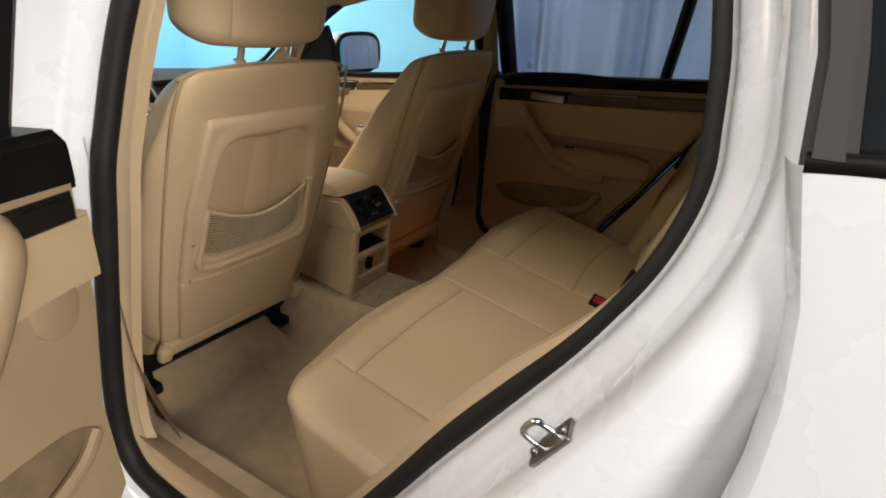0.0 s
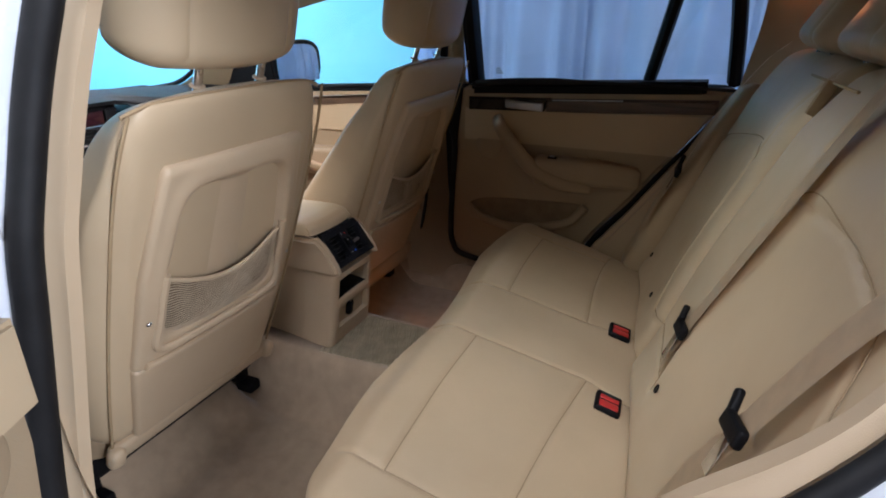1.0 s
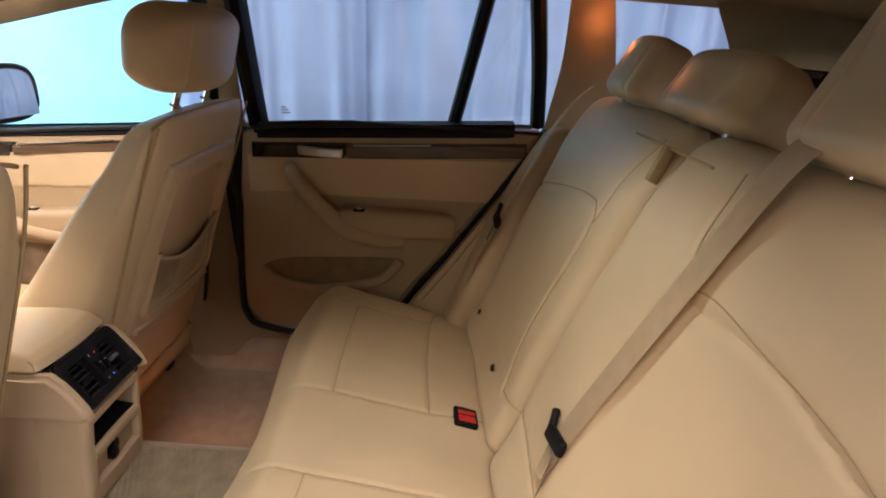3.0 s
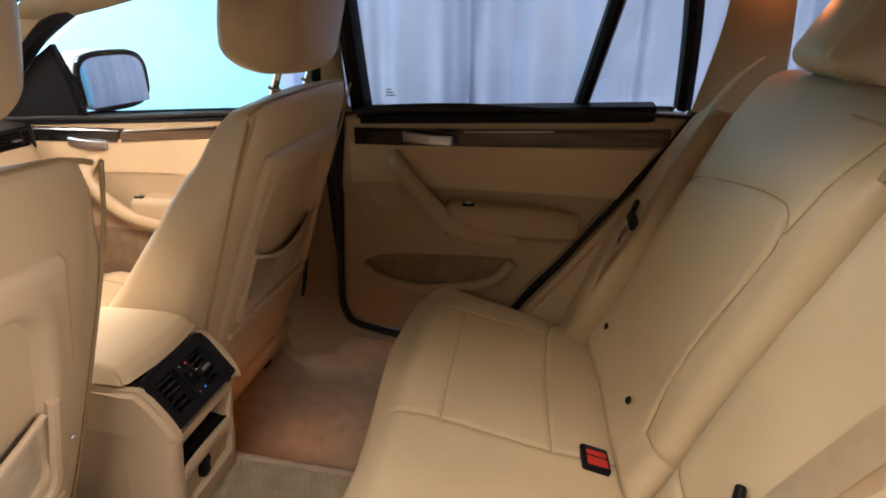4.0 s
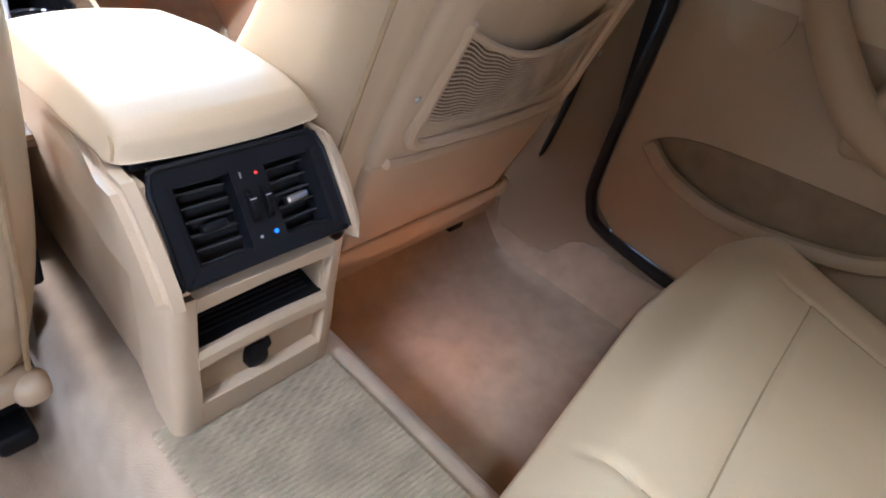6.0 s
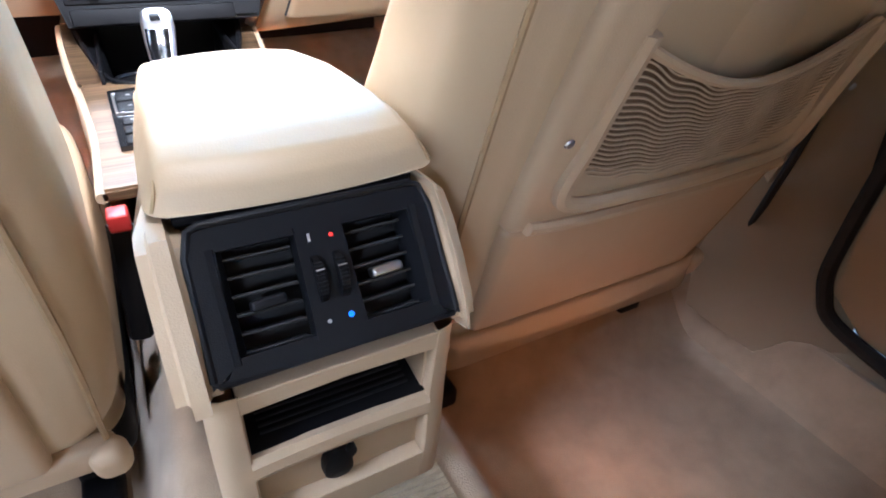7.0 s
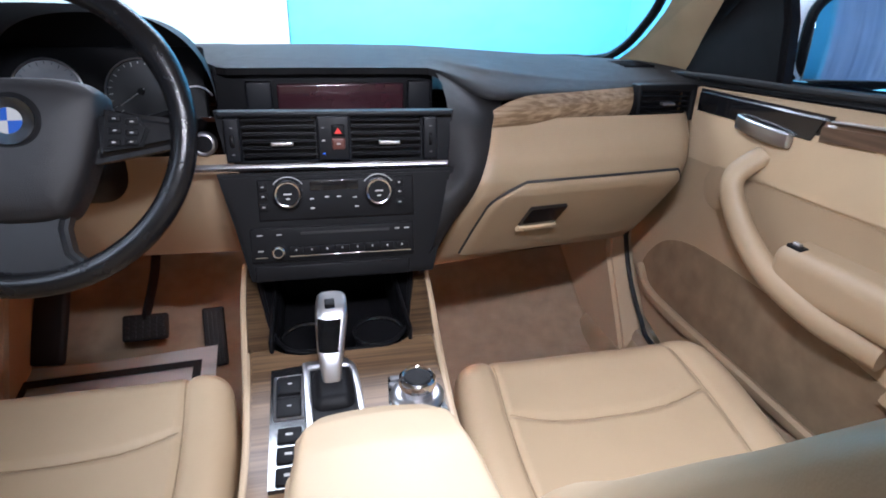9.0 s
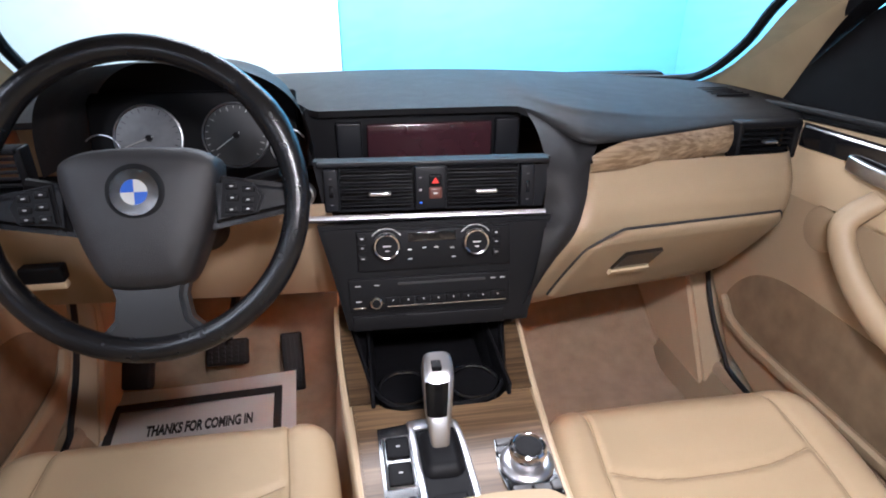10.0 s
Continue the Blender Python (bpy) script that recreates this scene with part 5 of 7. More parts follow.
part("rear_tower", box(-0.082, 0.082, 0.055, 0.36, 0.635, 0.905, 0.012), PLASTIC, console, "beige plastic rear end of the console")
for s in (-1, 1):
    rows = []
    for z in np.linspace(0.640, 0.8195, 20):
        half = (0.0865 if s < 0 else 0.0830) + 0.006 * (0.82 - z) / 0.18
        yf, r = -0.0272 - 0.15 * (z - 0.755), 0.015
        arc = [(half - r + r * math.cos(t), yf + r - r * math.sin(t)) for t in np.linspace(0, math.pi / 2, 8)]
        rows.append([(s * x, y, z) for x, y in [(half - 0.020, 0.36), (half - 0.018, 0.22), (half - 0.012, 0.10), (half - 0.002, 0.04)] + arc + [(0.0668, yf), (0.0655, yf + 0.0015), (0.0650, yf + 0.006), (0.0650, yf + 0.03)]])
    part("tower_flank", from_grid(rows), PLASTIC, console, "beige lower console flank with rounded corner")
part("tower_roof", box(-0.076, 0.076, 0.03, 0.10, 0.902, 0.910, 0.003), BLACK, console)
part("console_body", box(-0.080, 0.078, 0.30, 0.47, 0.62, 0.858, 0.012), PLASTIC, console)


def arm_shape(q):
    q = q.copy()
    y, z = q[:, 1] + 0.220, q[:, 2]
    reach = 0.042 * smooth01((y - 0.10) / 0.28)
    top = smooth01((z + 0.022) / 0.044)
    base = np.interp(y, [0.03, 0.057, 0.18, 0.373, 0.44], [0.912, 0.911, 0.897, 0.864, 0.850])
    crest = np.interp(y, [0.030, 0.036, 0.048, 0.075, 0.11, 0.20, 0.31, 0.37, 0.41], [0.912, 0.926, 0.936, 0.9415, 0.942, 0.939, 0.926, 0.910, 0.887])
    wide = np.interp(y, [0.03, 0.06, 0.13, 0.28, 0.36, 0.41], [1.10, 1.10, 1.085, 1.05, 0.99, 0.78])
    x = q[:, 0] * wide * (1 - 0.155 * top)
    crown = 0.006 * (1 - (q[:, 0] / 0.085) ** 2) * smooth01((y - 0.09) / 0.08)
    y = y - 0.010 * smooth01((0.10 - y) / 0.07) * (1 - (q[:, 0] / 0.085) ** 2)
    return np.stack([x + 0.003, y + reach, base + top * (crest + crown - base)], 1)


lid = part("arm_rest_lid", soft(0.085, 0.190, 0.022, 0.012, (26, 60, 4), arm_shape, 5), LEATHER, console, "beige leather arm rest lid")
for s in (-1, 1):
    part("lid_stitch", tube(spline([(0.003 + s * 0.0875, 0.0335, 0.914), (0.003 + s * 0.083, 0.042, 0.926), (0.003 + s * 0.0785, 0.078, 0.935), (0.003 + s * 0.0775, 0.16, 0.936), (0.003 + s * 0.0755, 0.28, 0.927)], 20), 0.0012, 5), THREAD, lid)

# rear vent unit, on a plane tipped back
VO = Vector((0.0, -0.012, 0.871))
VM = basis(VO, (1, 0, 0), (0, 0.585, 0.811), (0, -0.811, 0.585))  # x across, y up, z out
vent = part("vent_bezel", join(
    slab([(-0.072, 0.030), (-0.066, 0.050), (0.066, 0.050), (0.072, 0.030)], -0.012, 0.006, "z", 0.004, VM),
    slab([(-0.0775, -0.047), (-0.0755, 0.033), (-0.0585, 0.030), (-0.0615, -0.036)], -0.012, 0.007, "z", 0.004, VM),
    slab([(0.0775, -0.047), (0.0755, 0.033), (0.0585, 0.030), (0.0615, -0.036)], -0.012, 0.007, "z", 0.004, VM),
    slab([(-0.072, -0.047), (-0.0605, -0.033), (0.0605, -0.033), (0.072, -0.047)], -0.012, 0.007, "z", 0.004, VM)), BEZEL, console, "satin charcoal vent bezel")
CORNER = [(-0.0735, -0.0455), (-0.0758, -0.0425), (-0.0742, 0.030), (-0.0700, 0.0445), (-0.0640, 0.0470), (0.0640, 0.0470), (0.0700, 0.0445), (0.0742, 0.030), (0.0758, -0.0425), (0.0735, -0.0455)]
RIMP = [(x, y, 0.0052) for x, y in CORNER]
part("bezel_rim", tube([tuple(VM @ Vector(p)) for p in RIMP], 0.0026, 8, closed=True), BEZEL, vent, "raised rounded rim of the bezel")
for s in (-1, 1):
    part("bezel_slope", from_grid([[tuple(VM @ Vector((s * x, y, z))) for x, z in ((0.0640, 0.0085), (0.0600, 0.0078), (0.0555, -0.003), (0.0545, -0.012))] for y in np.linspace(-0.037, 0.032, 8)]), BEZEL, vent, "sloping inner side of the bezel")
part("vent_backing", box(-0.062, 0.062, -0.040, 0.034, -0.030, -0.026, 0.001, VM), INK, console)
for s in (-1, 1):
    part("vent_side", box(0.0585, 0.0615, -0.040, 0.036, -0.030, 0.001, 0.0005, VM @ Matrix.Scale(s, 4, (1, 0, 0))), INK, vent)
    for k in range(6):
        y = 0.0235 - 0.0115 * k
        part("vent_slat", box(0.0165, 0.0600, y - 0.0011, y + 0.0011, -0.022, -0.004, 0.001, VM @ Matrix.Scale(s, 4, (1, 0, 0)) @ pose(0, 0, 0, 0, 0, 1.5)), DASHPAD, vent, "thin black vent slat")
    part("vent_tab", soft(0.0105, 0.0035, 0.006, 0.0025, (3, 1, 1), None, 3, VM @ pose(s * 0.037, -0.006 if s < 0 else -0.005, 0.0, 0, 0, 3)), SATIN if s > 0 else BEZEL, vent, "silver vent tab" if s > 0 else "dark vent tab")
wheelpod = part("wheel_pod", slab([(-0.0145, 0.034), (0.0145, 0.034), (0.0160, -0.036), (-0.0160, -0.036)], -0.015, 0.008, "z", 0.003, VM), BEZEL, console, "charcoal thumbwheel panel")
for x in (-0.0065, 0.0070):
    cutm = VM @ pose(x, 0.0, 0.0015, 0, 90, 0)
    prof = [(0.0001, -0.0027)] + [(0.0152, -0.0027), (0.016, -0.0018), (0.016, 0.0018), (0.0152, 0.0027), (0.0001, 0.0027)]
    part("thumbwheel", lathe(prof, 40, cutm), BLACK, wheelpod, "black ribbed thumbwheel")
    for a in range(-4, 5):
        c, s_ = math.cos(a * 0.16), math.sin(a * 0.16)
        part("wheel_rib", box(-0.0028, 0.0028, -0.0004, 0.0004, -0.0004, 0.0005, 0.0001, VM @ pose(x, 0.0161 * s_, 0.0015 + 0.0161 * c, -a * 9.2, 0, 0)), BEZEL if a != 2 else MARK, wheelpod)
part("mark_white", box(-0.0075, -0.0060, 0.0235, 0.0285, 0.0079, 0.0084, 0.0001, VM), MARK, wheelpod)
part("mark_white", lathe([(0.0001, 0.0006), (0.0013, 0.0006), (0.0013, 0)], 12, VM @ pose(-0.0068, -0.0270, 0.0079)), MARK, wheelpod)
part("mark_red", lathe([(0.0001, 0.0006), (0.0013, 0.0006), (0.0013, 0)], 12, VM @ pose(0.0066, 0.0250, 0.0079)), REDMARK, wheelpod)
part("mark_blue", lathe([(0.0001, 0.0006), (0.0019, 0.0006), (0.0019, 0)], 12, VM @ pose(0.0068, -0.0265, 0.0079)), BLUE, wheelpod)
CHEEK = [(-0.0515, 0.826), (-0.050, 0.8335), (-0.0445, 0.8475), (-0.0305, 0.8705), (-0.0125, 0.8935), (0.0075, 0.910), (0.034, 0.908), (0.13, 0.9), (0.36, 0.872), (0.36, 0.803), (0.05, 0.8215), (-0.035, 0.8205)]
for s in (-1, 1):
    cheek = slab(CHEEK, s * 0.0725, s * (0.0975 if s < 0 else 0.0900), "x", 0.011, seg=5)
    for v in cheek.verts:
        v.co.x -= s * 0.020 * float(smooth01((v.co.y - 0.035) / 0.14)) * (abs(v.co.x) > 0.074)
    part("bezel_cheek", cheek, PLASTIC, console, "rounded beige cheek beside the vents")


# lower panel: tray and power socket in a raised frame
LM = basis((0.0, -0.0212, 0.755), (1, 0, 0), (0, -0.15, 1), (0, -1, -0.15))
lower = part("lower_frame", slab([(-0.0668, 0.0640), (-0.0668, 0.047), (0.0, 0.050), (0.0668, 0.047), (0.0668, 0.0640)], -0.02, 0.0058, "z", 0.0008, LM, 1), PLASTIC, console, "beige frame above the tray")
part("base_panel", slab([(-0.0668, -0.112), (-0.0668, -0.056), (0.0, -0.059), (0.0668, -0.056), (0.0668, -0.112)], -0.02, 0.0058, "z", 0.0008, LM, 1), PLASTIC, console, "beige frame under the socket")
part("tray_floor", box(-0.066, 0.066, -0.010, -0.006, -0.07, 0.000, 0.001, LM), BLACK, lower, "black rubber tray mat")
part("tray_back", box(-0.066, 0.066, -0.010, 0.052, -0.075, -0.070, 0.001, LM), BLACK, lower)
part("tray_side", box(0.0635, 0.0665, -0.010, 0.050, -0.072, -0.004, 0.001, LM), PLASTIC, lower)
for k in range(9):
    part("tray_rib", box(-0.056, 0.056, -0.0065, -0.0045, -0.062 + 0.006 * k, -0.060 + 0.006 * k, 0.0005, LM), RUBBER, lower)
part("cross_bar", tube([tuple(LM @ Vector((x, -0.0135 + 0.002 * math.cos(x * 20), 0.002))) for x in np.linspace(-0.067, 0.067, 14)], 0.0065, 8), PLASTIC, lower, "rounded beige cross bar")
part("socket_panel", box(-0.067, 0.067, -0.062, -0.014, -0.016, -0.008, 0.001, LM), PLASTIC, lower)
sock = part("socket_cap", lathe([(0.0001, 0.010), (0.009, 0.010), (0.0115, 0.008), (0.0125, 0.0)], 24, LM @ pose(-0.005, -0.036, -0.009)), BLACK, lower, "black power socket cap")
part("cap_tab", box(0.004, 0.016, -0.004, 0.004, 0.004, 0.009, 0.002, LM @ pose(-0.005, -0.034, -0.009, 0, 0, 30)), BLACK, sock)

def console_line(p, name=""):
    """Bends the console to fit the camera's view: its rear end moves forward, ahead of the front seats' backs, and down
    to the tunnel.
    """
    x, y, z = p.T
    k = smooth01((0.46 - y) / 0.34)
    low = np.interp(z, [0.62, 0.718, 0.747, 0.835, 0.909], [0.595, 0.676, 0.741, 0.836, 0.911]) - np.clip(z, 0.62, 0.909)
    return np.stack([x * (1 + 0.05 * k), y + 0.052 * k, z + low * k], 1)


settle(console, console_line)

# ---- front of the console ----
def con_edge(y):
    """Left and right edge of the wood top at y."""
    k = smooth01((y - 0.45) / 0.42)
    return -0.132 - 0.030 * k, 0.102 + 0.032 * k


WZ = 0.815
OUT = [(-0.132, 0.34), (0.102, 0.34), (0.102, 0.45), (0.1035, 0.52), (0.1095, 0.62), (0.1150, 0.692), (0.0780, 0.692), (0.066, 0.680), (0.045, 0.672), (-0.075, 0.672), (-0.098, 0.680), (-0.110, 0.692), (-0.1455, 0.692), (-0.1395, 0.62), (-0.1335, 0.52), (-0.132, 0.45)]
top = part("wood_top", slab(OUT, WZ - 0.014, WZ, "z", 0.003), WOOD, console, "glossy fineline oak console trim")
for i in (0, 1):
    rows = []
    for y in np.linspace(0.690, 0.90, 16):
        e = con_edge(y)[i]
        inner_ = (-0.112, 0.080)[i] + (-0.034, 0.036)[i] * float(smooth01((y - 0.69) / 0.20))
        rows.append([(e + (inner_ - e) * k, y, WZ + 0.045 * float(smooth01((y - 0.70) / 0.25)) - (0.006 if k in (0, 1) else 0)) for k in (0, 0.12, 0.5, 0.88, 1)])
    bm = from_grid(rows)
    bmesh.ops.solidify(bm, geom=bm.faces, thickness=0.012)
    part("wood_arm", bm, WOOD, console, "oak trim arm beside the cup holders")
for i, (a, c) in enumerate((( -1, 0), (1, 1))):
    path = [(con_edge(y)[c] + 0.001 * a, y, WZ - 0.008 + 0.045 * float(smooth01((y - 0.70) / 0.25))) for y in np.linspace(0.34, 0.90, 24)]
    part("console_edge", tube(path, 0.006, 8), PLASTIC, console, "beige console edge")
    rows = []
    for y in np.linspace(0.30, 1.12, 24):
        x = con_edge(min(y, 0.9))[c]
        zt = WZ - 0.012 + 0.045 * float(smooth01((y - 0.70) / 0.25))
        rows.append([(x, y, zt), (x + a * 0.006, y, zt - 0.06), (x + a * 0.012, y, 0.62), (x + a * 0.03, y, 0.50)])
    part("console_side", from_grid(rows), PLASTIC, console, "beige console flank")

# cup holder well under the stack
well = part("cup_well", box(-0.118, 0.088, 0.675, 0.95, 0.755, 0.762, 0.002), BLACK, console, "black cup holder well")
for b_ in ((-0.118, -0.112, 0.68, 0.95, 0.755, 0.835), (0.078, 0.084, 0.68, 0.95, 0.755, 0.835), (-0.118, 0.088, 0.93, 0.95, 0.75, 0.90)):
    part("well_wall", box(*b_, 0.003), BLACK, well)
for s in (-1, 1):
    rows = []
    for y in np.linspace(0.692, 0.93, 14):
        k = float(smooth01((y - 0.69) / 0.20))
        z = WZ + 0.045 * float(smooth01((y - 0.70) / 0.25))
        inner_, wall_ = (-0.112 - 0.034 * k, -0.112) if s < 0 else (0.080 + 0.036 * k, 0.080)
        rows.append([(inner_ + s * 0.004, y, z - 0.004), (inner_, y, z - 0.002), (inner_ * 0.3 + wall_ * 0.7, y, z - 0.010), (wall_ - s * 0.004, y, z - 0.030), (wall_ - s * 0.006, y, 0.765)])
    part("well_shoulder", from_grid(rows), BLACK, well, "black flared side of the cup well")
rim = spline([(-0.140, 0.86, 0.848), (-0.118, 0.74, 0.821), (-0.098, 0.692, 0.815), (-0.06, 0.676, 0.813), (0.03, 0.676, 0.813), (0.066, 0.692, 0.815), (0.086, 0.74, 0.821), (0.110, 0.86, 0.848)], 60)
part("well_rim", tube(rim, 0.0035, 8), BLACK, well, "black well rim")
for x in (-0.066, 0.040):
    part("cup_ring", tube([(x + 0.038 * math.cos(a), 0.735 + 0.038 * math.sin(a), 0.800) for a in np.linspace(0, 2 * np.pi, 40, endpoint=False)], 0.0035, 8, closed=True), GLOSS, well, "black cup holder ring")
    part("cup_floor", lathe([(0.036, 0.0), (0.036, -0.03), (0.0001, -0.03)], 32, pose(x, 0.735, 0.795)), BLACK, well)

# gear selector
SMz = WZ + 0.003
sel = thing("gear_selector", (-0.04, 0.56, WZ), "chrome and black automatic gear selector on wood trim", "gear lever")
part("button_panel", slab([(-0.108, 0.43), (-0.066, 0.43), (-0.071, 0.637), (-0.113, 0.632)], WZ - 0.004, WZ + 0.006, "z", 0.003), GLOSS, sel, "gloss black button panel")
part("base_plate", slab([(-0.062, 0.42), (-0.004, 0.42), (-0.009, 0.628), (-0.066, 0.640)], WZ - 0.004, WZ + 0.006, "z", 0.003), BLACK, sel, "black selector base")
for pts in ([(-0.0645, 0.42, SMz + 0.003), (-0.066, 0.55, SMz + 0.003), (-0.069, 0.638, SMz + 0.003)], [(-0.003, 0.42, SMz + 0.003), (-0.0045, 0.55, SMz + 0.003), (-0.008, 0.62, SMz + 0.003), (-0.016, 0.634, SMz + 0.003)]):
    part("silver_rail", tube(spline(pts, 20), 0.0048, 8, flat=0.7), SATIN, sel, "satin silver rail")
part("silver_bridge", box(-0.068, -0.012, 0.622, 0.640, WZ, WZ + 0.010, 0.003), SATIN, sel, "satin silver cross piece")
for k, (y0_, y1_) in enumerate(((0.578, 0.612), (0.535, 0.570))):
    part("mode_button", box(-0.104, -0.074, y0_, y1_, WZ + 0.004, WZ + 0.010, 0.003), BLACK, sel, "black mode button")
    part("button_mark", box(-0.091, -0.086, (y0_ + y1_) / 2 - 0.0012, (y0_ + y1_) / 2 + 0.0012, WZ + 0.0099, WZ + 0.0104, 0.0002), MARK, sel)
part("button_frame", tube([(-0.105, 0.533, WZ + 0.007), (-0.073, 0.533, WZ + 0.007), (-0.074, 0.614, WZ + 0.007), (-0.107, 0.612, WZ + 0.007)], 0.0018, 6, closed=True), SATIN, sel, "thin silver button frame")
for y in (0.505, 0.475, 0.445):
    part("round_button", box(-0.101, -0.074, y - 0.012, y + 0.012, WZ + 0.004, WZ + 0.009, 0.003), BLACK, sel)
    part("button_mark", box(-0.092, -0.084, y - 0.002, y + 0.002, WZ + 0.0088, WZ + 0.0094, 0.0002), MARK, sel)
part("park_button", box(-0.055, -0.015, 0.475, 0.515, WZ + 0.004, WZ + 0.0095, 0.003), BLACK, sel, "black parking brake button")
part("button_mark", tube([(-0.035 + 0.008 * math.cos(a), 0.497 + 0.004 * math.sin(a), WZ + 0.0098) for a in np.linspace(0, 2 * np.pi, 24, endpoint=False)], 0.0009, 5, closed=True), MARK, sel)
part("gaiter", soft(0.026, 0.040, 0.014, 0.012, (4, 6, 2), lambda q: q * np.stack([1 - 10 * np.maximum(q[:, 2], 0), 1 - 10 * np.maximum(q[:, 2], 0), 1 + 0 * q[:, 2]], 1), 4, Matrix.Translation((-0.036, 0.580, WZ + 0.004))), BLACK, sel, "black rubber gaiter")


def lever_rings(pts, n=24):
    rings = []
    for (x, y, z, a, c, tilt) in pts:
        ring = []
        for t in np.linspace(0, 2 * np.pi, n, endpoint=False):
            e = 0.55
            px = a * math.copysign(abs(math.cos(t)) ** e, math.cos(t))
            py = c * math.copysign(abs(math.sin(t)) ** e, math.sin(t))
            ring.append((x + px, y + py * math.cos(tilt), z + py * math.sin(tilt)))
        rings.append(ring)
    return rings


LV = [(-0.036, 0.585, WZ + 0.008, 0.0110, 0.012, 0), (-0.036, 0.595, WZ + 0.030, 0.0135, 0.014, 0), (-0.035, 0.612, WZ + 0.050, 0.0170, 0.0165, 0.1), (-0.033, 0.628, WZ + 0.068, 0.0195, 0.019, 0.2), (-0.031, 0.640, WZ + 0.084, 0.0205, 0.021, 0.3), (-0.030, 0.645, WZ + 0.092, 0.0195, 0.020, 0.4), (-0.030, 0.646, WZ + 0.0955, 0.0160, 0.016, 0.4)]
part("lever", from_grid(lever_rings(LV), close_v=True, cap=True), SATIN, sel, "satin silver lever")
face = []
for i, (x, y, z, a, c, tilt) in enumerate(LV[2:5]):
    face.append([(x + a * 0.88 * k, y - c - 0.0012 + 0.3 * c * abs(k) ** 3, z) for k in np.linspace(-1, 0.62, 8)])
bm = from_grid(spline(np.array(face).reshape(3, -1), 12).reshape(-1, 8, 3))
bmesh.ops.solidify(bm, geom=bm.faces, thickness=0.003)
lf = part("lever_face", bm, GLOSS, sel, "gloss black lever face with gear marks")
for k in range(5):
    part("gear_mark", box(-0.0316, -0.0286, 0.600 + 0.006 * k, 0.6012 + 0.006 * k, WZ + 0.053 + 0.0065 * k, WZ + 0.0558 + 0.0065 * k, 0.0003), MARK, lf)
part("lever_button", box(-0.039, -0.026, 0.634, 0.650, WZ + 0.090, WZ + 0.0978, 0.002, Matrix.Identity(4)), BLACK, sel, "black park button on the lever top")

# rotary controller
ctl = thing("rotary_controller", (0.066, 0.55, WZ), "silver rotary controller knob with black keys", "control knob")
part("controller_plate", slab([(0.036, 0.500), (0.030, 0.545), (0.036, 0.594), (0.078, 0.594), (0.098, 0.560), (0.099, 0.500)], WZ - 0.003, WZ + 0.006, "z", 0.003), GLOSS, ctl, "gloss black key plate")
part("ring", lathe([(0.024, 0.0), (0.0335, 0.0), (0.0335, 0.005), (0.030, 0.009), (0.024, 0.010)], 40, pose(0.066, 0.547, WZ + 0.004)), SATIN, ctl, "satin silver ring")
part("knob", lathe([(0.019, 0.0), (0.019, 0.010), (0.0225, 0.012), (0.0235, 0.018), (0.0225, 0.024), (0.020, 0.026), (0.0185, 0.0245), (0.0001, 0.0225)], 40, pose(0.066, 0.547, WZ + 0.010)), CHROME, ctl, "chrome rotary knob")
part("knob_top", lathe([(0.0175, 0.0), (0.016, 0.0014), (0.0001, 0.001)], 32, pose(0.066, 0.547, WZ + 0.0345)), BLACK, ctl, "black knob top")
for x, y, a, c in ((0.046, 0.585, 0.009, 0.005), (0.064, 0.587, 0.008, 0.004), (0.040, 0.572, 0.006, 0.005), (0.050, 0.508, 0.011, 0.006), (0.074, 0.507, 0.010, 0.006), (0.091, 0.510, 0.006, 0.006)):
    part("key", box(x - a, x + a, y - c, y + c, WZ + 0.004, WZ + 0.009, 0.002), GREY, ctl)


# ---- dashboard ----
dash = thing("dashboard", (0, 1.1, 0.6), "black and beige dashboard with wood trim and silver strip", "dashboard")


def sheet(fn, u, v, thick=0.0):
    b = from_grid([[fn(p, q) for q in v] for p in u])
    if thick:
        bmesh.ops.solidify(b, geom=b.faces, thickness=thick)
    return b


def face_y(x):
    """How far ahead the dashboard's face stands across the car."""
    return 0.885 + 0.10 * smooth01((x - 0.22) / 0.45)


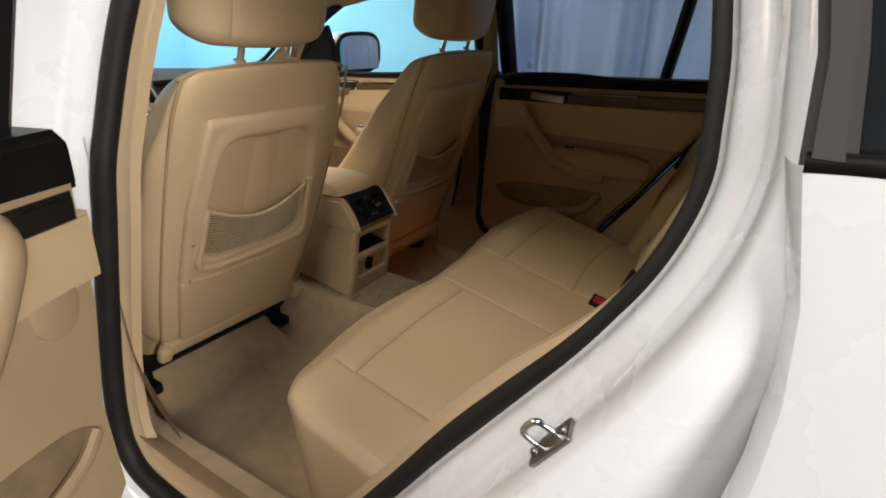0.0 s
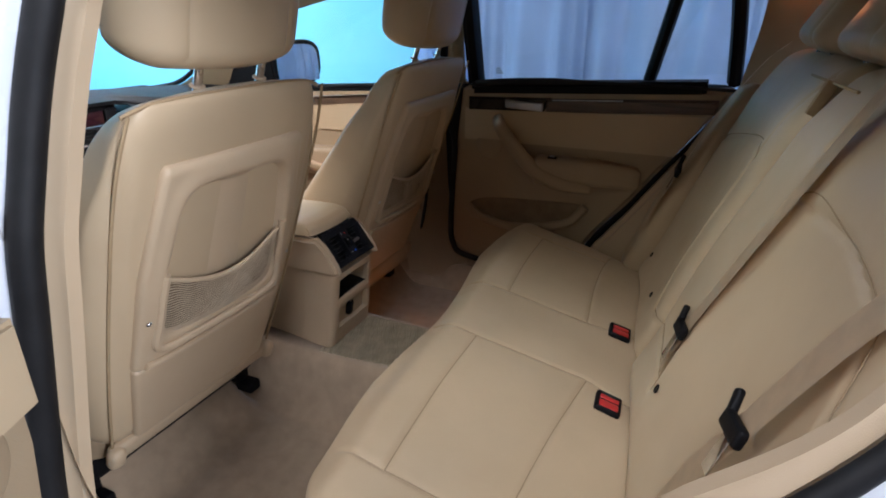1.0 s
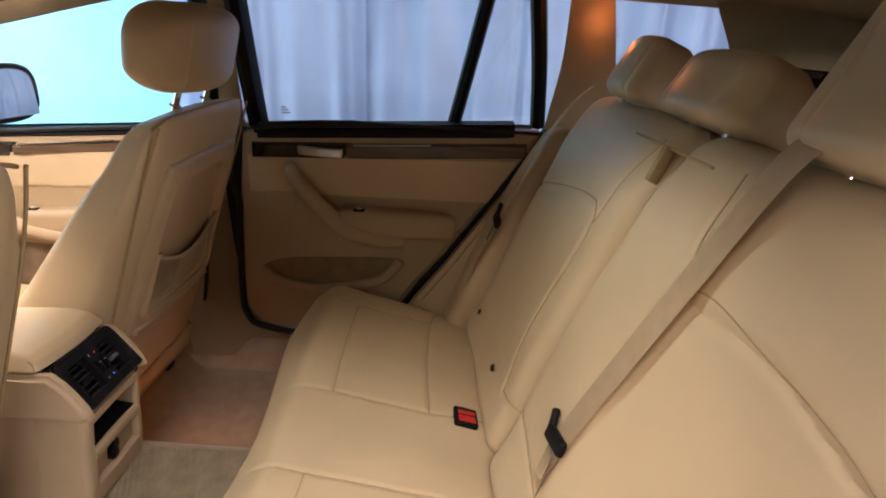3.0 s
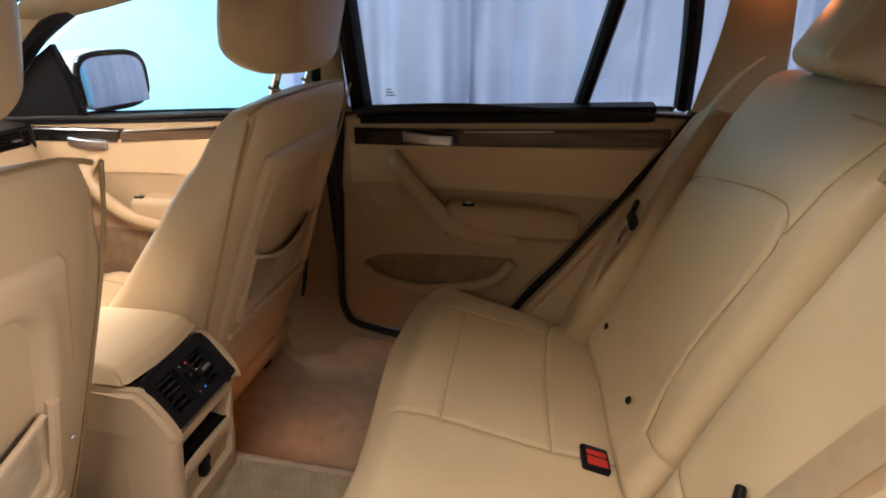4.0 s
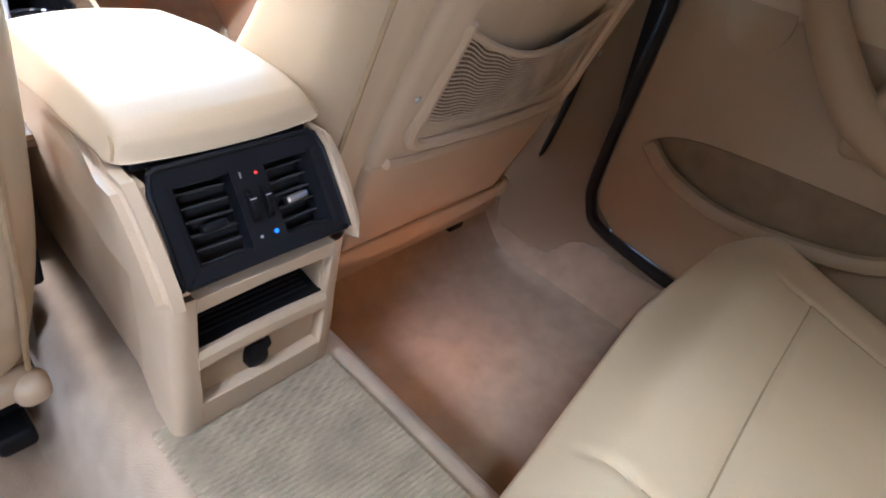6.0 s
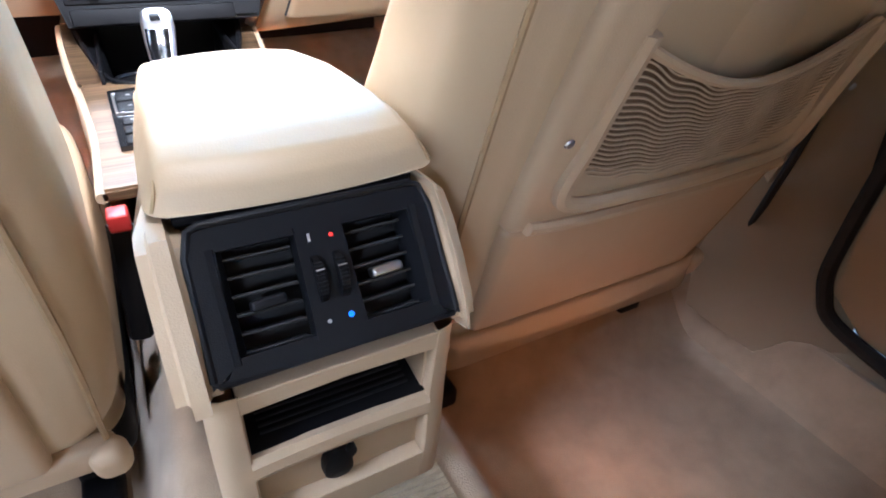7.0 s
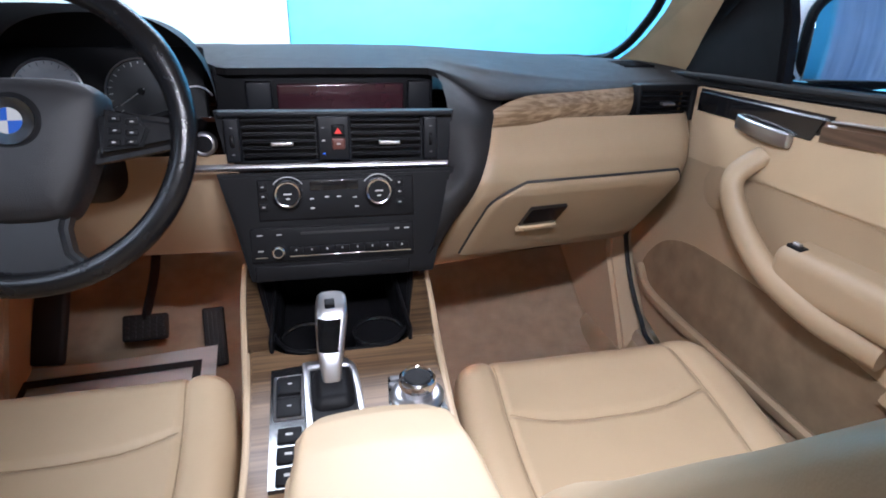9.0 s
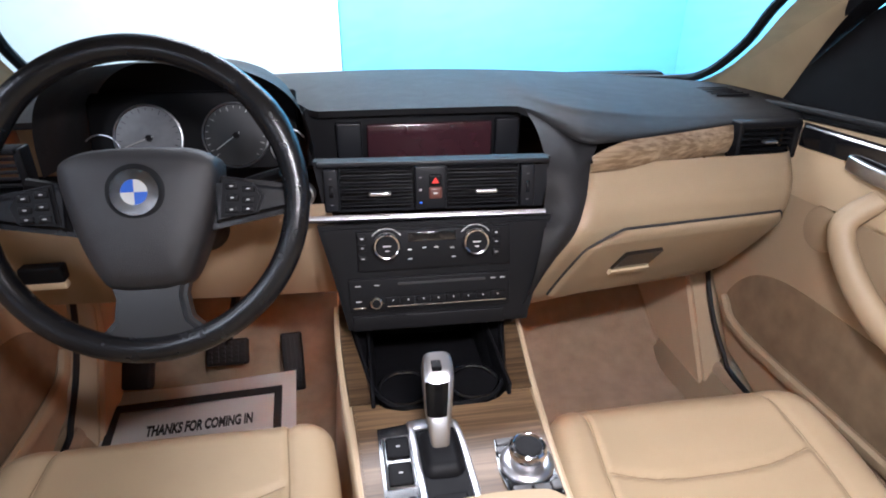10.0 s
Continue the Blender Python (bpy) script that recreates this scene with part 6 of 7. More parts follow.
# soft top pad from the windscreen down over the face
def top_pt(x, s):
    x = float(x)
    u = float(smooth01((x - 0.165) / 0.09))
    hood = 0.010 * math.exp(-((x + 0.0) / 0.35) ** 2)
    p_mid = None
    if x < 0.26:
        far = (1.52 - 0.12 * (x / 0.72) ** 2, 1.145 - 0.022 * (x / 0.72) ** 2)
        k = min(1.0, s / 0.85)
        z_lip = 1.149 + 0.004 * math.cos(3 * x)
        y_lip = 1.035 + 0.075 * float(smooth01((0.20 - abs(x + 0.378)) / 0.04))
        drop = 0.0 if s < 0.85 else (s - 0.85) / 0.15
        p_mid = np.array((x, far[0] + (y_lip - far[0]) * k + 0.006 * drop, far[1] + (z_lip - far[1]) * k + 0.018 * math.sin(math.pi * k) - 0.012 * drop))
        if u <= 0:
            return tuple(p_mid)
    lip_y, lip_z = 0.965 + 0.03 * float(smooth01((abs(x) - 0.2) / 0.4)), 1.158 + hood - 0.026 * float(smooth01((x - 0.15) / 0.35)) - 0.01 * float(smooth01((-x - 0.55) / 0.1))
    far = (1.52 - 0.12 * (x / 0.72) ** 2, 1.145 - 0.022 * (x / 0.72) ** 2)
    near = (face_y(x) + 0.015, 1.118)
    if s < 0.7:
        k = s / 0.7
        p = (x, far[0] + (lip_y - far[0]) * k, far[1] + (lip_z - far[1]) * k + 0.016 * math.sin(math.pi * k))
        return p if p_mid is None else tuple(p_mid + (np.array(p) - p_mid) * u)
    k = (s - 0.7) / 0.3
    p = (x, lip_y - 0.018 * math.sin(math.pi * k * 0.9) + (near[0] - lip_y) * float(smooth01(k)), lip_z + (near[1] - lip_z) * k)
    return p if p_mid is None else tuple(p_mid + (np.array(p) - p_mid) * u)


part("top_pad", sheet(top_pt, np.linspace(-0.735, 0.735, 90), np.r_[np.linspace(0, 0.66, 18), np.linspace(0.68, 1.0, 16)], -0.012), DASHPAD, dash, "charcoal soft dashboard top")
side_vent = part("demister_vent", box(0.60, 0.68, 1.10, 1.20, 1.135, 1.143, 0.003), BLACK, dash, "black demister vent")
for k in range(5):
    part("demister_slat", box(0.605, 0.675, 1.108 + 0.018 * k, 1.112 + 0.018 * k, 1.143, 1.148, 0.001), BEZEL, side_vent)

# passenger side face, fullest at the glove box's upper edge and falling away below
def dash_y(x, z):
    mid = float(np.interp(z, [0.74, 0.80, 0.84, 0.90, 0.95, 0.975, 1.0, 1.025, 1.05, 1.09], [1.02, 0.955, 0.918, 0.882, 0.850, 0.835, 0.829, 0.834, 0.847, 0.880]))
    slope = float(np.interp(z, [0.80, 0.90, 1.0, 1.08], [0.20, 0.14, 0.11, 0.05]))
    return mid + slope * (x - 0.30) + 0.10 * float(smooth01((x - 0.585) / 0.10)) ** 2


def beige_pt(u, s):
    z = 1.090 - 0.275 * s
    xl = 0.250 - 0.104 * s
    x = xl + (0.668 - xl) * u
    return (x, dash_y(x, z) + 0.012 * (1 - min(1.0, u / 0.04)) ** 2, z)


part("beige_face", sheet(beige_pt, np.linspace(0, 1, 48), np.linspace(0, 1, 40), 0.010), LEATHER, dash, "beige leather dashboard face")


def glove_pt(u, s):
    round_l = 0.050 * max(0.0, 1 - s / 0.30) ** 2
    round_r = 0.022 * max(0.0, 1 - s / 0.18) ** 2
    xl, xr = 0.250 - 0.042 * s + round_l, 0.622 - 0.025 * s - round_r
    x = xl + (xr - xl) * u
    zt, zb = 0.9955, 0.842 - 0.034 * u
    z = zt + (zb - zt) * s
    edge = min(u / 0.03, (1 - u) / 0.03, s / 0.05, 1.0)
    return (x, dash_y(x, z) - 0.004 - 0.006 * math.sin(math.pi / 2 * max(0.0, edge)), z)


glove = part("glove_box_lid", sheet(glove_pt, np.linspace(0, 1, 60), np.linspace(0, 1, 40), 0.006), LEATHER, dash, "beige glove box lid")
part("glove_gap", tube([(p[0], p[1] + 0.0015, p[2] + 0.002) for p in [glove_pt(0.0, s) for s in np.linspace(1, 0.02, 16)] + [glove_pt(u, 0.0) for u in np.linspace(0.0, 1, 30)] + [glove_pt(1.0, s) for s in np.linspace(0.03, 1, 16)]], 0.0026, 6), INK, dash, "dark gap round the lid")
part("glove_underside", sheet(lambda u, s: (0.15 + 0.50 * u, dash_y(0.15 + 0.50 * u, 0.82) + 0.30 * s, 0.822 - 0.012 * u + 0.02 * s), np.linspace(0, 1, 14), np.linspace(0, 1, 6), 0.008), BLACK, dash, "black panel under the glove box")
gm = basis((0.347, 0.8585, 0.926), (1, 0.13, 0.0), (0, -0.56, 0.828), (0.10, -0.828, -0.56))
part("glove_handle_bowl", slab([(-0.042, -0.027), (0.028, -0.027), (0.040, 0.024), (-0.030, 0.024)], -0.006, 0.004, "z", 0.003, gm), GLOSS, glove, "black handle bowl")
part("glove_handle", slab([(-0.046, -0.033), (0.030, -0.033), (0.032, -0.024), (-0.043, -0.024)], -0.002, 0.008, "z", 0.003, gm), LEATHER, glove, "beige handle edge")


# wood trim over the face
def trim_pt(x, s):
    zt = 1.130 - 0.010 * max(0.0, 1 - (x - 0.245) / 0.08) ** 2 * 2.2
    y = float(face_y(x))
    return (x, y - 0.022 - 0.008 * math.sin(math.pi * s), zt + (1.081 - zt) * s)


part("wood_strip", sheet(trim_pt, np.linspace(0.245, 0.532, 40), np.linspace(0, 1, 12), 0.02), WOODDASH, dash, "glossy streaked oak dashboard trim")
sv = part("side_vent_frame", join(box(0.538, 0.655, 0.925, 0.955, 1.124, 1.136, 0.004), box(0.538, 0.655, 0.925, 0.955, 1.070, 1.080, 0.004), box(0.536, 0.546, 0.925, 0.955, 1.070, 1.136, 0.004), box(0.644, 0.656, 0.925, 0.955, 1.070, 1.136, 0.004)), BLACK, dash, "black side air vent frame")
for k in range(5):
    part("vent_slat", box(0.546, 0.645, 0.930, 0.945, 1.085 + 0.009 * k, 1.087 + 0.009 * k, 0.0008), BLACK, sv, "black vent slat")
part("vent_backing", box(0.546, 0.645, 0.960, 0.964, 1.076, 1.128, 0.001), INK, dash)
part("vent_tab", box(0.585, 0.610, 0.918, 0.932, 1.099, 1.105, 0.0025), SATIN, sv, "silver vent tab")

# centre: hood, display, vents, strip, climate panel, radio
YC = 0.868
CM = basis((0.0, YC, 1.065), (1, -0.055, 0), (0, 0.10, 1), (-0.055, -1, 0.10))  # x across, y up, z towards the seats
hoodb = part("display_hood", join(
    sheet(lambda x, s: (x, 0.895 + 0.19 * s, 1.100 - 0.062 * s), np.linspace(-0.20, 0.188, 8), np.linspace(0, 1, 6), 0.006),
    box(-0.20, 0.188, 1.062, 1.075, 1.02, 1.15, 0.004)), BLACK, dash, "black recess round the display")
part("display", box(-0.094, 0.130, 1.046, 1.060, 1.050, 1.124, 0.004), SCREEN, dash, "dark unlit dashboard display")
for x in (-0.125, 0.160):
    part("display_wing", box(x - 0.022, x + 0.022, 1.048, 1.062, 1.048, 1.128, 0.004), BEZEL, dash)
part("centre_face", join(slab([(-0.170, -0.034), (0.172, -0.034), (0.182, 0.045), (-0.182, 0.045)], -0.04, -0.012, "z", 0.004, CM), box(-0.176, 0.178, 0.037, 0.045, -0.014, 0.000, 0.003, CM)), BEZEL, dash, "satin charcoal centre vent surround")
for sx, (a, c) in ((-1, (-0.142, -0.034)), (1, (0.020, 0.128))):
    vb = part("vent_backing", box(a, c, -0.028, 0.034, -0.0145, -0.011, 0.001, CM), INK, dash)
    for k in range(6):
        part("vent_slat", box(a, c, -0.022 + 0.0105 * k, -0.0196 + 0.0105 * k, -0.012, 0.004, 0.001, CM), BLACK, vb, "black vent slat")
    part("vent_tab", soft(0.0165, 0.0032, 0.006, 0.0022, (3, 1, 1), None, 3, CM @ pose((a + c) / 2 + 0.004, -0.002, 0.006)), SATIN, vb, "silver vent tab")
for x in (-0.156, 0.143):
    wp = part("wheel_pod", box(x - 0.011, x + 0.011, -0.030, 0.036, -0.012, 0.004, 0.003, CM), BEZEL, dash)
    part("thumbwheel", lathe([(0.0001, -0.0028), (0.012, -0.0028), (0.0128, 0), (0.012, 0.0028), (0.0001, 0.0028)], 24, CM @ pose(x, 0.002, -0.004, 0, 90, 0)), BLACK, wp)
    for y in (0.022, -0.018):
        part("pod_mark", box(x - 0.002, x + 0.002, y - 0.001, y + 0.001, 0.0038, 0.0043, 0.0002, CM), GREY, wp)
hz = part("hazard_panel", box(-0.031, 0.017, -0.029, 0.038, -0.012, 0.006, 0.003, CM), BEZEL, dash, "charcoal hazard switch panel")
part("hazard_button", box(-0.010, 0.010, 0.008, 0.026, 0.0, 0.009, 0.003, CM), BLACK, hz, "black hazard button with red triangle")
part("lock_button", box(-0.010, 0.010, -0.012, 0.006, 0.0, 0.009, 0.003, CM), material("dull_red_button", (0.09, 0.03, 0.022), 0.4), hz, "dull red lock button")
part("hazard_triangle", slab([(-0.0055, 0.0125), (0.0055, 0.0125), (0.0, 0.0215)], 0.0088, 0.0096, "z", 0.0, CM), REDMARK, hz, "red triangle", smooth=False)
part("lock_mark", box(-0.003, 0.003, -0.0042, -0.0016, 0.0088, 0.0094, 0.0002, CM), MARK, hz)
for y, mt in ((0.021, GREY), (0.002, MARK), (-0.018, BLUE)):
    part("slider_mark", box(-0.0245, -0.0205, y - 0.0012, y + 0.0012, 0.0058, 0.0064, 0.0002, CM), mt, hz)
part("silver_strip", sheet(lambda x, s: (x, YC - 0.028 - 0.055 * x - 0.004 * math.sin(math.pi * s), 1.0395 - 0.011 * s), np.linspace(-0.215, 0.165, 24), np.linspace(0, 1, 5), 0.01), SATIN, dash, "satin silver strip across the centre")

# lower stack, leaning back as it rises, widest at the top
KM = basis((-0.012, 0.818, 0.995), (1, -0.02, 0), (0, 0.25, 0.97), (-0.02, -0.97, 0.25))
part("stack_face", slab([(-0.168, 0.036), (0.188, 0.036), (0.172, -0.04), (0.148, -0.128), (-0.132, -0.128), (-0.150, -0.04)], -0.06, -0.004, "z", 0.006, KM), BLACK, dash, "black centre stack")
CA = spline([(0.184, 1.040, 1.150), (0.181, 0.94, 1.128), (0.176, 0.868, 1.085), (0.170, 0.850, 1.03), (0.160, 0.815, 1.0), (0.138, 0.792, 0.92), (0.112, 0.800, 0.858)], 48)
CB = spline([(0.32, 0.985, 1.134), (0.262, 0.895, 1.10), (0.250, 0.876, 1.085), (0.234, 0.842, 1.04), (0.212, 0.828, 0.985), (0.178, 0.872, 0.90), (0.150, 0.905, 0.825)], 48)
sk = np.linspace(0, 1, 10)
G = CA[:, None] * (1 - sk[None, :, None]) + CB[:, None] * sk[None, :, None]
G[..., 1] -= (0.014 * np.sin(np.pi * sk))[None]
bm = from_grid(G)
bmesh.ops.solidify(bm, geom=bm.faces, thickness=0.012)
part("stack_cheek", bm, DASHPAD, dash, "charcoal cheek beside the stack")
clim = part("climate_panel", box(-0.112, 0.120, -0.035, 0.026, -0.006, -0.0005, 0.002, KM), BLACK, dash, "black climate control panel")
for x in (-0.068, 0.066):
    part("knob_ring", lathe([(0.0155, 0.0), (0.0205, 0.0), (0.0205, 0.010), (0.0185, 0.013), (0.0165, 0.012)], 36, KM @ pose(x, 0.004, 0.0)), CHROME, clim, "chrome knob ring")
    part("knob_cap", lathe([(0.0165, 0.0), (0.0165, 0.012), (0.015, 0.0135), (0.0001, 0.013)], 32, KM @ pose(x, 0.004, 0.0)), BLACK, clim, "black knob centre")
    part("knob_mark", box(x - 0.006, x + 0.006, 0.004, 0.006, 0.0128, 0.0134, 0.0002, KM), MARK, clim)
    part("knob_mark", box(x - 0.003, x + 0.003, -0.003, -0.001, 0.0128, 0.0134, 0.0002, KM), MARK, clim)
    part("scale_arc", tube([tuple(KM @ Vector((x + 0.0255 * math.cos(a), 0.004 + 0.0255 * math.sin(a), 0.001))) for a in np.linspace(0.6, 2.5, 20)], 0.0008, 5), MARK, clim)
part("climate_display", box(-0.036, 0.036, 0.008, 0.022, 0.0, 0.0022, 0.001, KM), GLOSS, clim)
for x in (-0.104, 0.098):
    for y in (0.016, 0.002, -0.014):
        part("climate_key", box(x - 0.006, x + 0.006, y - 0.005, y + 0.005, 0.0, 0.003, 0.001, KM), BLACK, clim)
        part("key_mark", box(x - 0.002, x + 0.002, y - 0.0008, y + 0.0008, 0.0028, 0.0034, 0.0002, KM), MARK, clim)
for x, y in ((-0.034, -0.004), (-0.012, -0.002), (0.006, -0.002), (0.030, -0.004), (-0.034, -0.018), (0.032, -0.018)):
    part("key_mark", box(x - 0.003, x + 0.003, y - 0.0009, y + 0.0009, 0.001, 0.0016, 0.0002, KM), MARK, clim)
radio = part("radio_panel", box(-0.128, 0.118, -0.098, -0.046, -0.006, -0.0005, 0.002, KM), BLACK, dash, "black radio panel")
part("disc_slot", box(-0.054, 0.080, -0.0575, -0.0535, -0.003, 0.0014, 0.0008, KM), INK, radio, "disc slot")
part("volume_knob", lathe([(0.0075, 0), (0.0095, 0.0), (0.0095, 0.009), (0.0075, 0.011), (0.0001, 0.011)], 28, KM @ pose(-0.088, -0.082, 0.0)), CHROME, radio, "small chrome volume knob")
part("volume_cap", lathe([(0.0068, 0.0), (0.0062, 0.0014), (0.0001, 0.0014)], 24, KM @ pose(-0.088, -0.082, 0.0105)), BLACK, radio)
part("radio_strip", box(-0.072, 0.112, -0.0905, -0.0888, 0.0, 0.003, 0.0006, KM), CHROME, radio, "thin chrome strip")
part("radio_strip", box(-0.122, -0.104, -0.0905, -0.0888, 0.0, 0.003, 0.0006, KM), CHROME, radio)
for k in range(8):
    part("preset_key", box(-0.073 + 0.023 * k, -0.052 + 0.023 * k, -0.0865, -0.0755, 0.0, 0.0032, 0.001, KM), BLACK, radio)
    part("key_mark", box(-0.0635 + 0.023 * k, -0.0615 + 0.023 * k, -0.0815, -0.0790, 0.003, 0.0036, 0.0002, KM), MARK, radio)
for x, y in ((-0.114, -0.056), (-0.086, -0.056), (0.092, -0.055), (0.107, -0.055), (-0.114, -0.080)):
    part("key_mark", box(x - 0.004, x + 0.004, y - 0.0008, y + 0.0008, 0.001, 0.0016, 0.0002, KM), MARK, radio)
part("lower_slot", box(-0.125, 0.110, -0.128, -0.104, -0.006, -0.001, 0.003, KM), BLACK, dash)
part("start_button", lathe([(0.0001, 0.011), (0.013, 0.011), (0.0155, 0.009), (0.0165, 0.012), (0.018, 0.010), (0.018, 0.0)], 32, CM @ pose(-0.198, -0.002, -0.012)), SATIN, dash, "silver ringed start button")
part("start_button_cap", lathe([(0.0128, 0.0), (0.012, 0.0015), (0.0001, 0.0015)], 28, CM @ pose(-0.198, -0.002, -0.0008)), BLACK, dash)

# knee panel and left side
def knee_pt(u, s):
    x = -0.165 - 0.50 * u + 0.075 * s * max(0.0, 1 - u * 3)
    return (x, 0.885 + 0.05 * s - 0.02 * math.sin(math.pi * s) + 0.03 * u * s, 1.045 - 0.185 * s)


part("knee_panel", sheet(knee_pt, np.linspace(0, 1, 24), np.linspace(0, 1, 16), 0.015), LEATHER, dash, "beige knee panel under the wheel")
part("light_switch_bowl", box(-0.612, -0.552, 0.868, 0.890, 0.948, 0.974, 0.004), BLACK, dash, "black bonnet release bowl")
part("bowl_edge", box(-0.614, -0.550, 0.866, 0.882, 0.938, 0.949, 0.004), LEATHER, dash)
lvent = part("left_vent_frame", join(box(-0.70, -0.59, 0.93, 0.96, 1.125, 1.135, 0.003), box(-0.70, -0.59, 0.93, 0.96, 1.06, 1.07, 0.003), box(-0.60, -0.588, 0.93, 0.96, 1.06, 1.135, 0.003)), BLACK, dash, "black side air vent frame")
for k in range(5):
    part("vent_slat", box(-0.70, -0.60, 0.935, 0.95, 1.076 + 0.010 * k, 1.078 + 0.010 * k, 0.0008), BLACK, lvent)
part("left_face", sheet(lambda x, s: (x, 0.955 + 0.02 * s, 1.085 - 0.05 * s), np.linspace(-0.72, -0.16, 12), np.linspace(0, 1, 8), 0.01), BLACK, dash, "black dashboard face behind the wheel")

# instrument cluster
clu = thing("instrument_cluster", (-0.38, 1.0, 1.1), "black instrument cluster with two round gauges", "instrument cluster")


def hood_pt(a, s):
    e = 0.72
    cx, cz = -0.378, 1.085
    px = 0.198 * math.copysign(abs(math.cos(a)) ** e, math.cos(a))
    pz = 0.168 * max(0.0, math.sin(a)) ** e
    shrink = 1 - 0.12 * s
    return (cx + px * shrink, 0.945 + 0.16 * s - 0.045 * (math.sin(a) ** 2) * (1 - s), cz + pz * shrink)


part("cluster_hood", sheet(hood_pt, np.linspace(0, np.pi, 48), np.linspace(0, 1, 10), 0.014), DASHPAD, clu, "charcoal cluster hood")
GM = basis((-0.378, 1.055, 1.112), (1, 0, 0), (0, 0.28, 0.96), (0, -0.96, 0.28))
part("cluster_face", box(-0.168, 0.168, -0.075, 0.075, -0.012, 0.0, 0.006, GM), BLACK, clu)
bm = from_grid([[(-0.378, 1.098, 1.085)] * 48, [hood_pt(a, 0.98) for a in np.linspace(0, np.pi, 48)]])
part("cluster_rear_cover", bm, BLACK, clu, "black back of the cluster hood")
for gx, lit, ang in ((-0.075, True, -2.5), (0.064, False, 3.75)):
    g = part("gauge", lathe([(0.0001, 0.002), (0.051, 0.002), (0.053, 0.0)], 48, GM @ pose(gx, 0, 0.0005)), GAUGELIT if lit else GAUGE, clu, "pale round speed gauge" if lit else "dark round rev gauge")
    part("gauge_ring", tube([tuple(GM @ Vector((gx + 0.0535 * math.cos(a), 0.0535 * math.sin(a), 0.004))) for a in np.linspace(0, 2 * np.pi, 64, endpoint=False)], 0.0016, 6, closed=True), SATIN, g, "thin silver gauge ring")
    for k in range(21):
        a = radians(225 - 13.5 * k)
        r0 = 0.042 if k % 3 == 0 else 0.045
        part("gauge_tick", box(r0, 0.049, -0.0005, 0.0005, 0.0024, 0.003, 0.0001, GM @ pose(gx, 0, 0.0005) @ pose(0, 0, 0, 0, 0, math.degrees(a))), INK if lit else MARK, g)
    part("needle", box(-0.008, 0.040, -0.0009, 0.0009, 0.004, 0.0055, 0.0003, GM @ pose(gx, 0, 0.0005, 0, 0, 215 if not lit else 200)), MARK, g, "white needle")
    part("needle_hub", lathe([(0.0001, 0.006), (0.005, 0.006), (0.006, 0.002)], 16, GM @ pose(gx, 0, 0.0005)), BLACK, g)
part("small_gauge_ring", tube([tuple(GM @ Vector((0.150 + 0.03 * math.cos(a), -0.022 + 0.03 * math.sin(a), 0.003))) for a in np.linspace(0.5, 5.5, 30)], 0.0014, 6), SATIN, clu)
part("small_gauge_ring", tube([tuple(GM @ Vector((-0.150 + 0.03 * math.cos(a), -0.022 + 0.03 * math.sin(a), 0.003))) for a in np.linspace(-2.4, 2.4, 30)], 0.0014, 6), SATIN, clu)

# ---- steering wheel ----
wheel = thing("steering_wheel", (-0.378, 0.71, 1.12), "worn black leather steering wheel with round emblem", "steering wheel")
SM = basis((-0.370, 0.734, 1.120), (1, 0, 0), (0, 0.40, 0.9165), (0, -0.9165, 0.40))  # x across, y up the wheel, z to the driver
R = 0.1785
a = np.linspace(0, 2 * np.pi, 120, endpoint=False)
rim_r = 0.0155 + 0.0025 * (np.exp(-((np.abs(np.cos(a)) - 0.86) / 0.10) ** 2) * (np.sin(a) > 0))
part("rim", tube([tuple(SM @ Vector((R * math.cos(t), R * math.sin(t), 0))) for t in a], rim_r, 14, closed=True), WHEEL, wheel, "worn black leather rim")


def hub_outline():
    return spline([(-0.090, 0.030), (-0.080, 0.052), (-0.04, 0.062), (0.04, 0.062), (0.080, 0.052), (0.090, 0.030), (0.074, -0.040), (0.050, -0.095), (0.030, -0.106), (0.0, -0.108), (-0.030, -0.106), (-0.050, -0.095), (-0.074, -0.040)], 88, closed=True)


H2 = hub_outline()
rings = []
for k, h in ((1.0, -0.035), (1.0, -0.008), (0.975, 0.004), (0.92, 0.011), (0.75, 0.0165), (0.45, 0.020), (0.1, 0.021)):
    rings.append([tuple(SM @ Vector((x * k, (y + 0.01) * k - 0.01, h))) for x, y in H2])
hub = part("airbag_cover", from_grid(rings, close_v=True, cap=True), AIRBAG, wheel, "grained black airbag cover")
em = SM @ pose(0, 0.008, 0.0205)
part("emblem_recess", lathe([(0.0001, 0.0006), (0.029, 0.0006), (0.033, -0.0004)], 40, em), BLACK, hub)
part("emblem_ring", lathe([(0.0225, 0.0), (0.0275, 0.0), (0.0265, 0.0035), (0.0235, 0.0035)], 40, em), CHROME, hub, "chrome emblem ring")
part("emblem_disc", lathe([(0.0001, 0.0028), (0.0225, 0.0022), (0.0235, 0.0)], 40, em), BLACK, hub, "plain black emblem disc")
for k in range(4):
    q = [(0, 0)] + [(0.0148 * math.cos(t), 0.0148 * math.sin(t)) for t in np.linspace(k * np.pi / 2, (k + 1) * np.pi / 2, 10)]
    part("emblem_quarter", slab(q, 0.0026, 0.0036, "z", 0.0, em), EMBLEMBLUE if k % 2 else MARK, hub, smooth=False)
